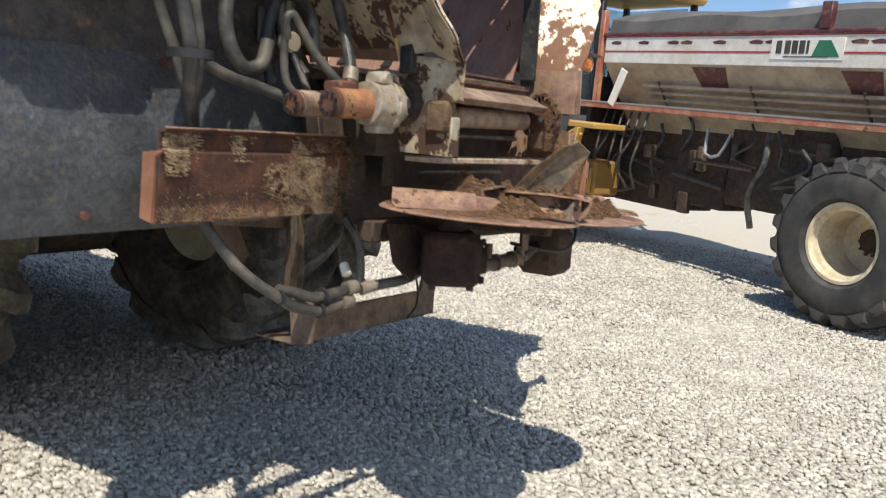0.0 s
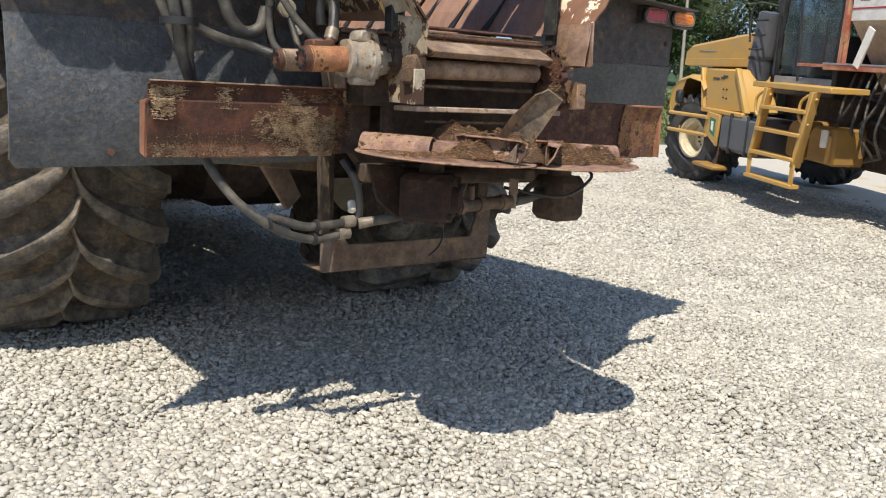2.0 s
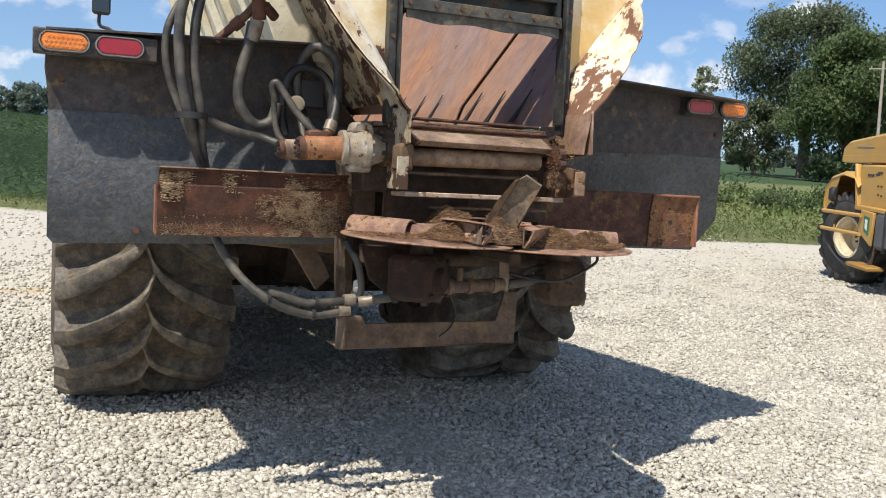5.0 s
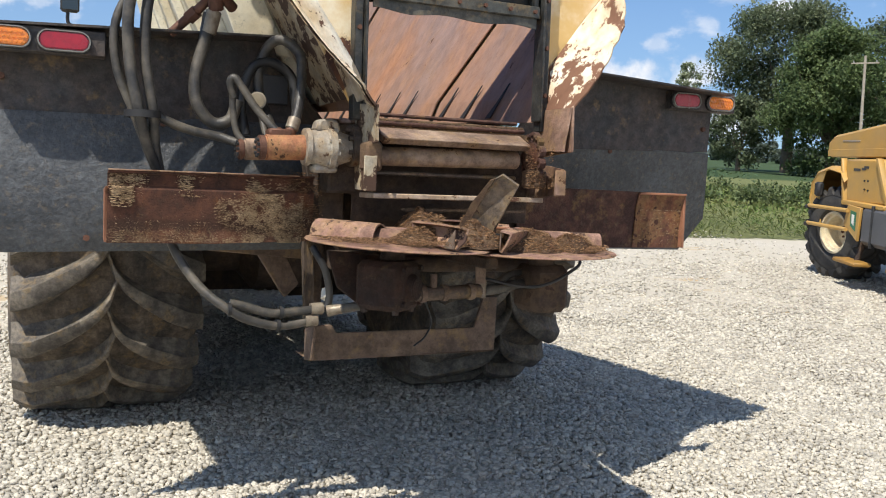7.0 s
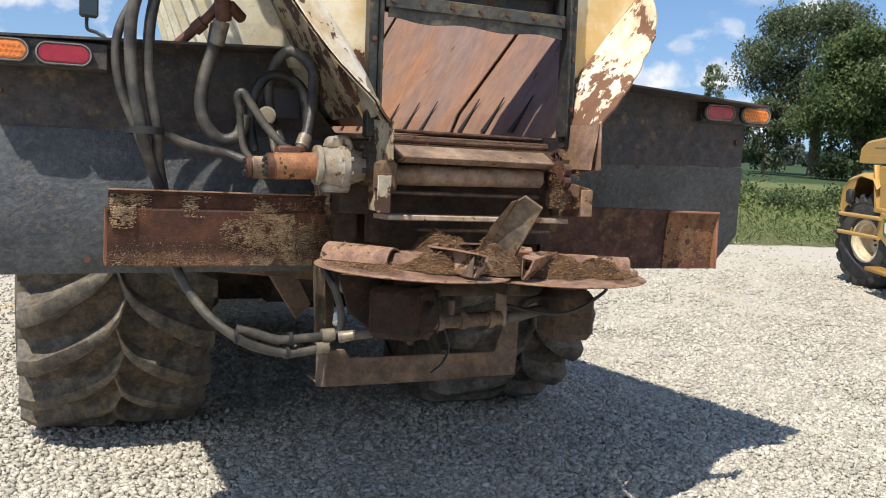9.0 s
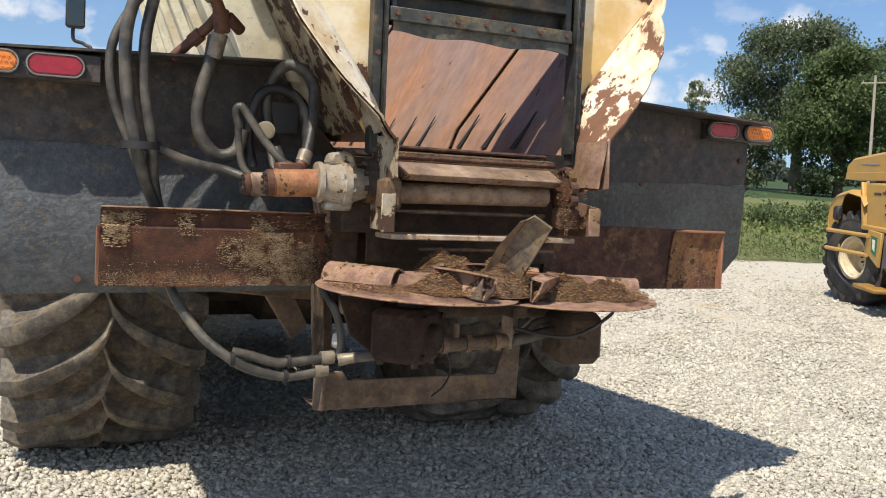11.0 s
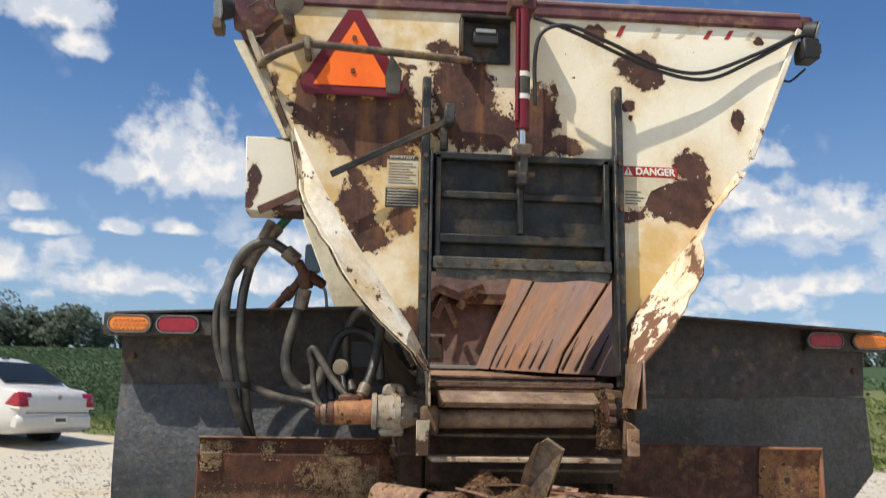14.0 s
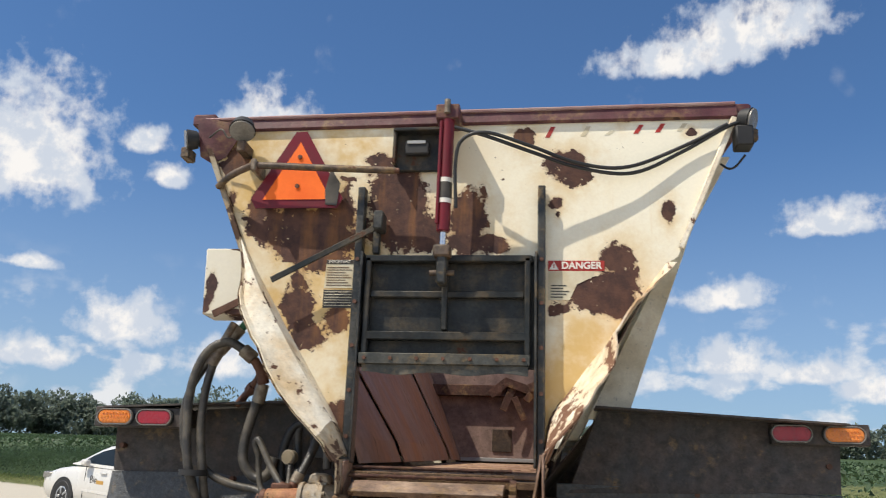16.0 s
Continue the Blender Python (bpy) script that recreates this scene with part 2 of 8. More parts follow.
def peeling(name, spots, paint, stain, primer, deep, orange, reach, jag, stained, bump=0.12):
    """Paint that flakes off in the given places down to primer, with rust stains round and below the bare metal."""
    m = bpy.data.materials.new(name)
    m.use_nodes = True
    t = m.node_tree
    b = t.nodes["Principled BSDF"]
    obj = t.nodes.new("ShaderNodeTexCoord").outputs["Object"]
    s = t.nodes.new("ShaderNodeSeparateXYZ")
    t.links.new(obj, s.inputs[0])
    flake = noise_node(t, obj, 8.0, 8.0, 0.66)
    fray = noise_node(t, obj, 24.0, 6.0, 0.7)
    fine = noise_node(t, obj, 80.0, 3.0, 0.6)
    e = merged(t, vec_node(t, "ADD", obj, vec_node(t, "MULTIPLY", vec_node(t, "SUBTRACT", noise_node(t, obj, 13.0, 4.0, 0.6, out=1), (0.5, 0.5, 0.5)), (0.07, 0, 0.07))), spots)
    for n, a in ((flake, 1.3 * jag), (fray, 1.1 * jag), (fine, 0.3)):
        e = math_node(t, "ADD", e, math_node(t, "MULTIPLY", math_node(t, "SUBTRACT", n, 0.5), a))
    bare = range_node(t, e, 0.985, 1.0, 1.0, 0.0)
    # chips of paint left standing inside, pits of rust outside
    chip = math_node(t, "MULTIPLY", range_node(t, noise_node(t, obj, 34.0, 4.0, 0.6), 0.66, 0.67), range_node(t, e, 0.45, 0.6))
    bare = math_node(t, "MULTIPLY", bare, math_node(t, "SUBTRACT", 1.0, chip))
    pit = range_node(t, noise_node(t, obj, 17.0, 7.0, 0.7), 0.685, 0.7)
    bare = math_node(t, "MAXIMUM", bare, pit)
    # stains: halo, runs, and broad yellowing
    run = noise_node(t, vec_node(t, "MULTIPLY", obj, (16, 16, 1.6)), 1.0, 5.0, 0.6)
    broad = noise_node(t, vec_node(t, "ADD", obj, (3.1, 0, 1.7)), 2.6, 6.0, 0.65)
    halo = math_node(t, "MULTIPLY", range_node(t, e, 0.9, reach, 1.0, 0.0), range_node(t, flake, 0.3, 0.6))
    zone = math_node(t, "MAXIMUM", range_node(t, s.outputs[0], 0.35, -0.35), range_node(t, s.outputs[2], 2.55, 2.1))
    yellow = math_node(t, "MULTIPLY", math_node(t, "MULTIPLY", range_node(t, broad, 0.3, 0.6), zone), stained)
    drip = math_node(t, "MULTIPLY", range_node(t, run, 0.55, 0.75), math_node(t, "ADD", 0.3, math_node(t, "MULTIPLY", yellow, 0.6)))
    tint = math_node(t, "MAXIMUM", math_node(t, "MAXIMUM", math_node(t, "MULTIPLY", halo, 0.6), yellow), drip)
    col = mix_node(t, 1.0, paint, mix_node(t, fine, (0.93,) * 3, (1.05,) * 3), "MULTIPLY")
    col = mix_node(t, tint, col, stain)
    rim = math_node(t, "MULTIPLY", range_node(t, e, 1.0, 1.22, 1.0, 0.0), range_node(t, fray, 0.45, 0.6))
    col = mix_node(t, math_node(t, "MULTIPLY", rim, 0.7), col, orange)
    metal = mix_node(t, range_node(t, noise_node(t, obj, 15.0, 6.0, 0.7), 0.35, 0.65), primer, deep)
    glow = math_node(t, "MULTIPLY", range_node(t, math_node(t, "ADD", math_node(t, "MULTIPLY", run, 0.5), math_node(t, "MULTIPLY", broad, 0.5)), 0.48, 0.64), range_node(t, s.outputs[0], 0.42, 0.2, 0.1, 0.75))
    metal = mix_node(t, glow, metal, orange)
    col = mix_node(t, bare, col, metal)
    t.links.new(col, b.inputs["Base Color"])
    t.links.new(math_node(t, "MULTIPLY_ADD", bare, 0.3, 0.48), b.inputs["Roughness"])
    b.inputs["Specular IOR Level"].default_value = 0.35
    bp = t.nodes.new("ShaderNodeBump")
    bp.inputs["Strength"].default_value, bp.inputs["Distance"].default_value = 0.5, 0.006
    relief = math_node(t, "ADD", math_node(t, "MULTIPLY", bare, -0.6), math_node(t, "MULTIPLY", fine, math_node(t, "MULTIPLY_ADD", bare, 0.5, bump)))
    t.links.new(relief, bp.inputs["Height"])
    t.links.new(bp.outputs[0], b.inputs["Normal"])
    return m


def rusted_plate():
    """A rusty plate with scale, orange blooms and a film of dry chaff that thickens towards its lower edge."""
    m = bpy.data.materials.new("rust_caked_with_litter")
    m.use_nodes = True
    t = m.node_tree
    b = t.nodes["Principled BSDF"]
    obj = t.nodes.new("ShaderNodeTexCoord").outputs["Object"]
    s = t.nodes.new("ShaderNodeSeparateXYZ")
    t.links.new(obj, s.inputs[0])
    scale = noise_node(t, obj, 9.0, 8.0, 0.7)
    bloom = noise_node(t, vec_node(t, "ADD", obj, (5.0, 0, 2.0)), 6.0, 7.0, 0.65)
    grit = noise_node(t, obj, 170.0, 4.0, 0.7)
    col = mix_node(t, range_node(t, scale, 0.32, 0.66), (0.165, 0.072, 0.046), (0.062, 0.034, 0.026))
    col = mix_node(t, range_node(t, bloom, 0.56, 0.74, 0.0, 0.7), col, (0.36, 0.14, 0.045))
    col = mix_node(t, range_node(t, grit, 0.45, 0.3, 0.0, 0.75), col, (0.04, 0.022, 0.016))
    # a scoured dark streak runs along the plate above the caked lower edge
    streak = math_node(t, "ADD", s.outputs[2], math_node(t, "MULTIPLY", math_node(t, "SUBTRACT", scale, 0.5), 0.06))
    streak = math_node(t, "MULTIPLY", range_node(t, streak, 1.205, 1.175), range_node(t, streak, 1.14, 1.16))
    col = mix_node(t, math_node(t, "MULTIPLY", streak, 0.7), col, (0.045, 0.026, 0.02))
    low = range_node(t, s.outputs[2], 1.2, 1.115)
    film = math_node(t, "MULTIPLY", range_node(t, grit, 0.5, 0.6), math_node(t, "MULTIPLY_ADD", low, 0.45, range_node(t, scale, 0.55, 0.72, 0.02, 0.3)))
    col = mix_node(t, film, col, (0.38, 0.27, 0.155))
    t.links.new(col, b.inputs["Base Color"])
    b.inputs["Roughness"].default_value = 0.92
    b.inputs["Specular IOR Level"].default_value = 0.2
    bp = t.nodes.new("ShaderNodeBump")
    bp.inputs["Strength"].default_value, bp.inputs["Distance"].default_value = 0.9, 0.008
    t.links.new(math_node(t, "ADD", grit, math_node(t, "MULTIPLY", scale, 0.8)), bp.inputs["Height"])
    t.links.new(bp.outputs[0], b.inputs["Normal"])
    return m


def clear_glass():
    """A dusty cab pane: lightly tinted, with a film that mirrors a little of the sky."""
    m = bpy.data.materials.new("dusty_cab_glass")
    m.use_nodes = True
    t = m.node_tree
    b = t.nodes["Principled BSDF"]
    b.inputs["Base Color"].default_value = (0.3, 0.33, 0.34, 1)
    b.inputs["Roughness"].default_value = 0.08
    clear = t.nodes.new("ShaderNodeBsdfTransparent")
    clear.inputs["Color"].default_value = (0.68, 0.76, 0.78, 1)
    mx = t.nodes.new("ShaderNodeMixShader")
    obj = t.nodes.new("ShaderNodeTexCoord").outputs["Object"]
    t.links.new(range_node(t, noise_node(t, obj, 3.0, 5.0, 0.6), 0.35, 0.7, 0.08, 0.22), mx.inputs[0])
    t.links.new(clear.outputs[0], mx.inputs[1])
    t.links.new(b.outputs[0], mx.inputs[2])
    t.links.new(mx.outputs[0], t.nodes["Material Output"].inputs["Surface"])
    return m


def low_rust(t, obj, flake):
    """Bare rust that gains on the paint towards the worn lower end of a bent flange."""
    s = t.nodes.new("ShaderNodeSeparateXYZ")
    t.links.new(obj, s.inputs[0])
    worn = range_node(t, s.outputs[2], 1.22, 1.0, 0.0, 0.1)
    return range_node(t, math_node(t, "ADD", flake, worn), 0.555, 0.575)


CREAM = (0.78, 0.74, 0.6)
BROWN = (0.125, 0.06, 0.045)
M = {}
M["wall"] = peeling("peeling_cream_paint", PEELED, (0.9, 0.85, 0.69), (0.66, 0.45, 0.18), (0.105, 0.05, 0.036), (0.055, 0.028, 0.024), (0.25, 0.11, 0.042), 2.6, 1.0, 1.0)
M["box_paint"] = peeling("chipped_box_paint", BOX_PEELED, (0.77, 0.73, 0.61), (0.6, 0.5, 0.32), (0.08, 0.04, 0.035), (0.045, 0.025, 0.024), (0.2, 0.09, 0.045), 1.8, 1.0, 0.15)
M["cream"] = material("dirty_cream_paint", CREAM, 0.5, 0, (0.6, 0.52, 0.36), 0.4, 4.0, BROWN, 0.06, 6.0, 0.06, 80, 0.06)
M["flange"] = material("bent_cream_paint", (0.88, 0.82, 0.68), 0.5, 0, (0.6, 0.38, 0.2), 0.5, 5.0, (0.25, 0.125, 0.075), 0.42, 9.0, 0.12, 80, 0.06, stretch=(1, 1, 0.6), extra=low_rust)
M["ribbon"] = material("chipped_cream_ribbon", (0.88, 0.83, 0.7), 0.5, 0, (0.66, 0.5, 0.3), 0.3, 6.0, (0.16, 0.075, 0.045), 0.33, 13.0, 0.12, 80, 0.06, dust=0.05)
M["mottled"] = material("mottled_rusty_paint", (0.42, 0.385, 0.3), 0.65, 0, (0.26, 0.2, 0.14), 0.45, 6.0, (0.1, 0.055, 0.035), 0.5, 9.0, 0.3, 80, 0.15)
M["vane"] = material("worn_vane_steel", (0.13, 0.1, 0.077), 0.6, 0.1, (0.21, 0.165, 0.12), 0.4, 12.0, (0.13, 0.07, 0.04), 0.35, 16.0, 0.4, 90, 0.2)
M["rim_edge"] = material("rubbed_rim_edge", (0.26, 0.13, 0.125), 0.5, 0, (0.36, 0.25, 0.23), 0.4, 6, None, 0, 9, 0.2, 80, 0.1)
M["chute"] = material("rusted_chute_plate", (0.31, 0.2, 0.145), 0.75, 0, (0.19, 0.105, 0.072), 0.5, 6.0, (0.16, 0.075, 0.04), 0.35, 9.0, 0.35, 70, 0.15)
M["maroon"] = material("faded_maroon_paint", (0.08, 0.022, 0.028), 0.5, 0, (0.12, 0.047, 0.05), 0.4, 7.0, (0.08, 0.04, 0.03), 0.2, 9.0, 0.15, 80, 0.1)
M["rubber"] = material("black_rubber_flap", (0.037, 0.042, 0.048), 0.45, 0, (0.09, 0.097, 0.105), 0.46, 3.5, (0.22, 0.2, 0.18), 0.13, 30.0, 0.7, 42, 0.17, spec=0.6, dust=0.07)
M["flap_steel"] = material("rusty_black_steel", (0.045, 0.043, 0.043), 0.6, 0, (0.075, 0.058, 0.05), 0.5, 8.0, (0.11, 0.06, 0.04), 0.06, 12, 0.3, 70, 0.2)
M["rust"] = material("deep_rust", (0.1, 0.045, 0.03), 0.88, 0, (0.06, 0.03, 0.024), 0.5, 9.0, (0.24, 0.1, 0.04), 0.16, 11.0, 0.7, 90, 0.25)
M["caked"] = rusted_plate()
M["rust_panel"] = material("blooming_rust", (0.1, 0.042, 0.03), 0.9, 0, (0.22, 0.09, 0.045), 0.4, 8.0, (0.1, 0.042, 0.028), 0.35, 14.0, 0.6, 100, 0.25, dust=0.12)
M["disc"] = material("litter_stained_disc", (0.22, 0.12, 0.088), 0.85, 0, (0.33, 0.2, 0.15), 0.35, 9.0, (0.1, 0.055, 0.04), 0.36, 11.0, 0.6, 120, 0.3)
M["rust_edge"] = material("orange_rust", (0.33, 0.15, 0.085), 0.85, 0, (0.22, 0.1, 0.06), 0.4, 12, None, 0, 9, 0.3, 80, 0.15)
M["liner"] = material("polished_rusty_liner", (0.29, 0.197, 0.16), 0.5, 0.05, (0.38, 0.19, 0.105), 0.36, 1.5, (0.14, 0.07, 0.05), 0.2, 6.0, 0.2, 60, 0.09, stretch=(0.8, 1.5, 0.8), spec=0.25, dust=0.05)
M["front"] = material("mauve_brown_steel", (0.165, 0.11, 0.097), 0.55, 0.05, (0.24, 0.165, 0.137), 0.45, 2.2, (0.13, 0.065, 0.05), 0.12, 5.0, 0.15, 60, 0.15, spec=0.3, dust=0.06)
M["steel"] = material("worn_dark_steel", (0.075, 0.062, 0.052), 0.6, 0.3, (0.13, 0.085, 0.06), 0.5, 8.0, (0.14, 0.065, 0.035), 0.25, 12, 0.3, 80, 0.2)
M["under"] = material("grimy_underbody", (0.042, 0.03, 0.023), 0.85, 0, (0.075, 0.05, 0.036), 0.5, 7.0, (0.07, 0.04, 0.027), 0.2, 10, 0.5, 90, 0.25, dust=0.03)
M["frame"] = material("dusty_brown_frame", (0.11, 0.074, 0.054), 0.8, 0, (0.17, 0.12, 0.088), 0.4, 5.0, (0.14, 0.07, 0.04), 0.15, 9, 0.3, 90, 0.18)
# rust whose colour is lowered to hold the shade below the spinner discs
M["shaded_gear_rust"] = material("shade_darkened_rust", (0.02, 0.0125, 0.01), 0.88, 0, (0.04, 0.021, 0.015), 0.5, 12.0, (0.08, 0.038, 0.022), 0.12, 14, 0.5, 90, 0.25, dust=0.05)
M["splashed"] = material("mud_splashed_frame", (0.05, 0.036, 0.028), 0.85, 0, (0.08, 0.06, 0.046), 0.4, 6.0, (0.42, 0.36, 0.28), 0.24, 18, 0.3, 90, 0.18, stretch=(1.6, 1, 0.5), dust=0.1)
M["gate"] = material("black_gate_steel", (0.019, 0.022, 0.0225), 0.4, 0, (0.036, 0.036, 0.034), 0.45, 6.0, (0.12, 0.055, 0.033), 0.3, 6.0, 0.25, 70, 0.25, spec=0.28, dust=0.04)
M["rail"] = material("black_rail_paint", (0.028, 0.031, 0.032), 0.42, 0.1, (0.07, 0.068, 0.06), 0.35, 9.0, (0.12, 0.06, 0.035), 0.15, 12, 0.2, 80, 0.2)
M["bare"] = material("worn_bright_steel", (0.3, 0.26, 0.21), 0.5, 0.5, (0.2, 0.13, 0.09), 0.5, 10, (0.2, 0.1, 0.06), 0.2, 14, 0.25, 80, 0.18)
M["worn_lip"] = material("scoured_steel_lip", (0.44, 0.36, 0.28), 0.6, 0.1, (0.3, 0.2, 0.14), 0.35, 7, (0.16, 0.08, 0.05), 0.3, 11, 0.25, 80, 0.18)
M["roller"] = material("greasy_steel_roller", (0.17, 0.112, 0.08), 0.65, 0.05, (0.34, 0.245, 0.175), 0.4, 7, (0.12, 0.06, 0.035), 0.25, 12, 0.3, 80, 0.2)
M["cast"] = material("cast_grey_housing", (0.4, 0.37, 0.31), 0.55, 0.1, (0.26, 0.215, 0.165), 0.55, 9, (0.15, 0.085, 0.05), 0.36, 12, 0.3, 90, 0.15)
M["motor"] = material("orange_rust_motor", (0.36, 0.15, 0.07), 0.7, 0, (0.22, 0.1, 0.06), 0.4, 14, (0.12, 0.06, 0.035), 0.3, 18, 0.3, 120, 0.2)
M["hose"] = material("dusty_rubber_hose", (0.03, 0.03, 0.031), 0.42, 0, (0.13, 0.115, 0.092), 0.4, 11, None, 0, 9, 0.25, 120, 0.15)
M["hose_pale"] = material("sun_bleached_hose", (0.045, 0.043, 0.04), 0.42, 0, (0.14, 0.12, 0.092), 0.3, 13, None, 0, 9, 0.25, 120, 0.15)
M["cable"] = material("black_cable", (0.02, 0.02, 0.021), 0.45, 0, (0.04, 0.04, 0.04), 0.4, 9, None, 0, 9, 0.1, 120, 0.1)
M["collar"] = material("crimped_hose_collar", (0.3, 0.26, 0.2), 0.5, 0.3, (0.14, 0.1, 0.07), 0.5, 22, None, 0, 9, 0.2, 90, 0.15)
M["copper"] = material("rusty_fitting", (0.15, 0.07, 0.045), 0.65, 0.2, (0.09, 0.045, 0.03), 0.4, 20, None, 0, 9, 0.3, 120, 0.15)
M["brass"] = material("gauge_brass", (0.5, 0.42, 0.3), 0.4, 0.6, (0.3, 0.26, 0.2), 0.3, 20, None, 0, 9, 0.1, 90, 0.1)
M["dial"] = material("gauge_dial", (0.3, 0.25, 0.17), 0.35, 0, (0.22, 0.18, 0.12), 0.3, 20, None, 0, 9, 0.02, 90, 0.05)
M["tyre"] = material("dusty_tyre_rubber", (0.045, 0.038, 0.032), 0.8, 0, (0.16, 0.125, 0.09), 0.45, 6.0, (0.15, 0.115, 0.08), 0.15, 11.0, 0.6, 60, 0.35, dust=0.1)
M["floater_tyre"] = material("grey_tyre_rubber", (0.032, 0.031, 0.03), 0.75, 0, (0.085, 0.079, 0.07), 0.4, 4.0, None, 0, 9, 0.4, 60, 0.2)
M["lug"] = material("worn_tyre_lug", (0.066, 0.058, 0.05), 0.7, 0, (0.2, 0.172, 0.135), 0.45, 7.0, (0.17, 0.135, 0.095), 0.16, 13.0, 0.6, 60, 0.35, dust=0.1)
M["rim"] = material("cream_wheel_rim", (0.68, 0.6, 0.42), 0.45, 0, (0.5, 0.4, 0.27), 0.35, 5.0, (0.2, 0.1, 0.05), 0.08, 12, 0.1, 70, 0.06)
M["litter"] = material("dry_litter", (0.2, 0.135, 0.08), 0.95, 0, (0.36, 0.27, 0.16), 0.45, 25, None, 0, 9, 1.0, 160, 0.35, island=0.35)
M["mud"] = material("caked_brown_dirt", (0.11, 0.065, 0.04), 0.95, 0, (0.2, 0.13, 0.075), 0.45, 18, None, 0, 9, 1.0, 120, 0.35)
M["amber"] = material("amber_lens", (0.88, 0.29, 0.05), 0.25, 0, (0.75, 0.22, 0.035), 0.4, 30, None, 0, 9, 0.3, 160, 0.1, coat=0.5)
M["red_lens"] = material("red_lens", (0.38, 0.017, 0.032), 0.25, 0, (0.3, 0.013, 0.026), 0.4, 30, None, 0, 9, 0.15, 160, 0.1, coat=0.5)
M["orange"] = material("fluorescent_orange", (1.0, 0.18, 0.015), 0.6, 0, (0.9, 0.14, 0.012), 0.4, 8, None, 0, 9, 0.05, 90, 0.04)
M["dark_red"] = material("reflective_dark_red", (0.17, 0.012, 0.02), 0.4, 0, (0.12, 0.01, 0.016), 0.4, 8, None, 0, 9, 0.05, 90, 0.06)
M["label_white"] = material("weathered_label", (0.68, 0.63, 0.48), 0.5, 0, (0.55, 0.46, 0.3), 0.4, 9, None, 0, 9, 0.05, 90, 0.06)
M["label_dark"] = material("dark_label_print", (0.045, 0.04, 0.036), 0.5, 0, (0.09, 0.08, 0.065), 0.4, 12, None, 0, 9, 0.05, 90, 0.1)
M["label_red"] = material("red_label", (0.42, 0.035, 0.025), 0.45, 0, (0.35, 0.04, 0.03), 0.4, 12, None, 0, 9, 0.05, 90, 0.06)
M["paper"] = material("white_print", (0.8, 0.77, 0.7), 0.5, 0, (0.7, 0.65, 0.55), 0.3, 12, None, 0, 9, 0.02, 90, 0.04)
M["chrome"] = material("polished_rod", (0.7, 0.7, 0.7), 0.2, 1.0, (0.5, 0.48, 0.45), 0.3, 12, None, 0, 9, 0.05, 90, 0.05)
M["lamp_glass"] = material("work_lamp_lens", (0.26, 0.25, 0.23), 0.3, 0.1, (0.18, 0.17, 0.15), 0.4, 25, None, 0, 9, 0.2, 120, 0.1)
M["yellow"] = material("faded_yellow_paint", (0.5, 0.285, 0.065), 0.5, 0, (0.44, 0.28, 0.1), 0.4, 3.0, None, 0, 9, 0.05, 60, 0.05)
M["yellow_dark"] = material("darker_yellow_paint", (0.34, 0.185, 0.04), 0.6, 0, (0.26, 0.15, 0.05), 0.4, 4.0, None, 0, 9, 0.1, 60, 0.1)
M["white_band"] = material("dusty_white_paint", (0.72, 0.69, 0.63), 0.5, 0, (0.6, 0.55, 0.46), 0.35, 2.0, (0.12, 0.05, 0.045), 0.03, 5, 0.1, 60, 0.05)
M["beige"] = material("dusty_beige_steel", (0.42, 0.365, 0.27), 0.6, 0, (0.31, 0.255, 0.18), 0.4, 2.5, BROWN, 0.05, 4, 0.15, 60, 0.08)
M["tarp"] = material("dusty_grey_tarp", (0.085, 0.08, 0.075), 0.8, 0, (0.14, 0.13, 0.12), 0.5, 3.0, None, 0, 9, 0.3, 50, 0.12)
M["red_rail"] = material("rusty_red_rail", (0.36, 0.1, 0.06), 0.6, 0, (0.45, 0.24, 0.15), 0.45, 3.0, (0.2, 0.09, 0.05), 0.2, 6, 0.2, 60, 0.12)
M["red_stripe"] = material("red_stripe_paint", (0.42, 0.04, 0.05), 0.5, 0, (0.36, 0.05, 0.05), 0.4, 5, None, 0, 9, 0.05, 60, 0.05)
M["green"] = material("green_print", (0.03, 0.15, 0.08), 0.5, 0, (0.04, 0.18, 0.1), 0.4, 5, None, 0, 9, 0.05, 60, 0.05)
M["grey_tank"] = material("grey_plastic_tank", (0.075, 0.078, 0.085), 0.5, 0, (0.12, 0.12, 0.125), 0.4, 3, None, 0, 9, 0.1, 60, 0.1)
M["pale_steel"] = material("galvanised_steel", (0.4, 0.4, 0.4), 0.5, 0.5, (0.3, 0.3, 0.3), 0.4, 4, None, 0, 9, 0.1, 60, 0.08)
M["car_white"] = material("white_car_paint", (0.66, 0.65, 0.625), 0.3, 0, (0.6, 0.58, 0.54), 0.3, 2, None, 0, 9, 0.0, 60, 0.01, coat=0.6)
M["car_glass"] = material("tinted_window", (0.03, 0.04, 0.045), 0.06, 0, (0.035, 0.045, 0.05), 0.3, 2, None, 0, 9, 0.0, 60, 0.02, spec=0.7)
M["cab_glass"] = clear_glass()
M["straw"] = material("dry_straw_litter", (0.4, 0.275, 0.16), 0.95, 0, (0.62, 0.46, 0.29), 0.45, 25, None, 0, 9, 0.6, 160, 0.3, island=0.5)
M["brown_litter"] = material("brown_litter", (0.19, 0.098, 0.05), 0.95, 0, (0.36, 0.215, 0.11), 0.45, 25, None, 0, 9, 0.6, 160, 0.3, island=0.55)
M["clamp_bar"] = material("scuffed_grey_clamp", (0.052, 0.056, 0.052), 0.5, 0.1, (0.085, 0.078, 0.062), 0.5, 9, (0.1, 0.05, 0.03), 0.18, 12, 0.25, 80, 0.18)
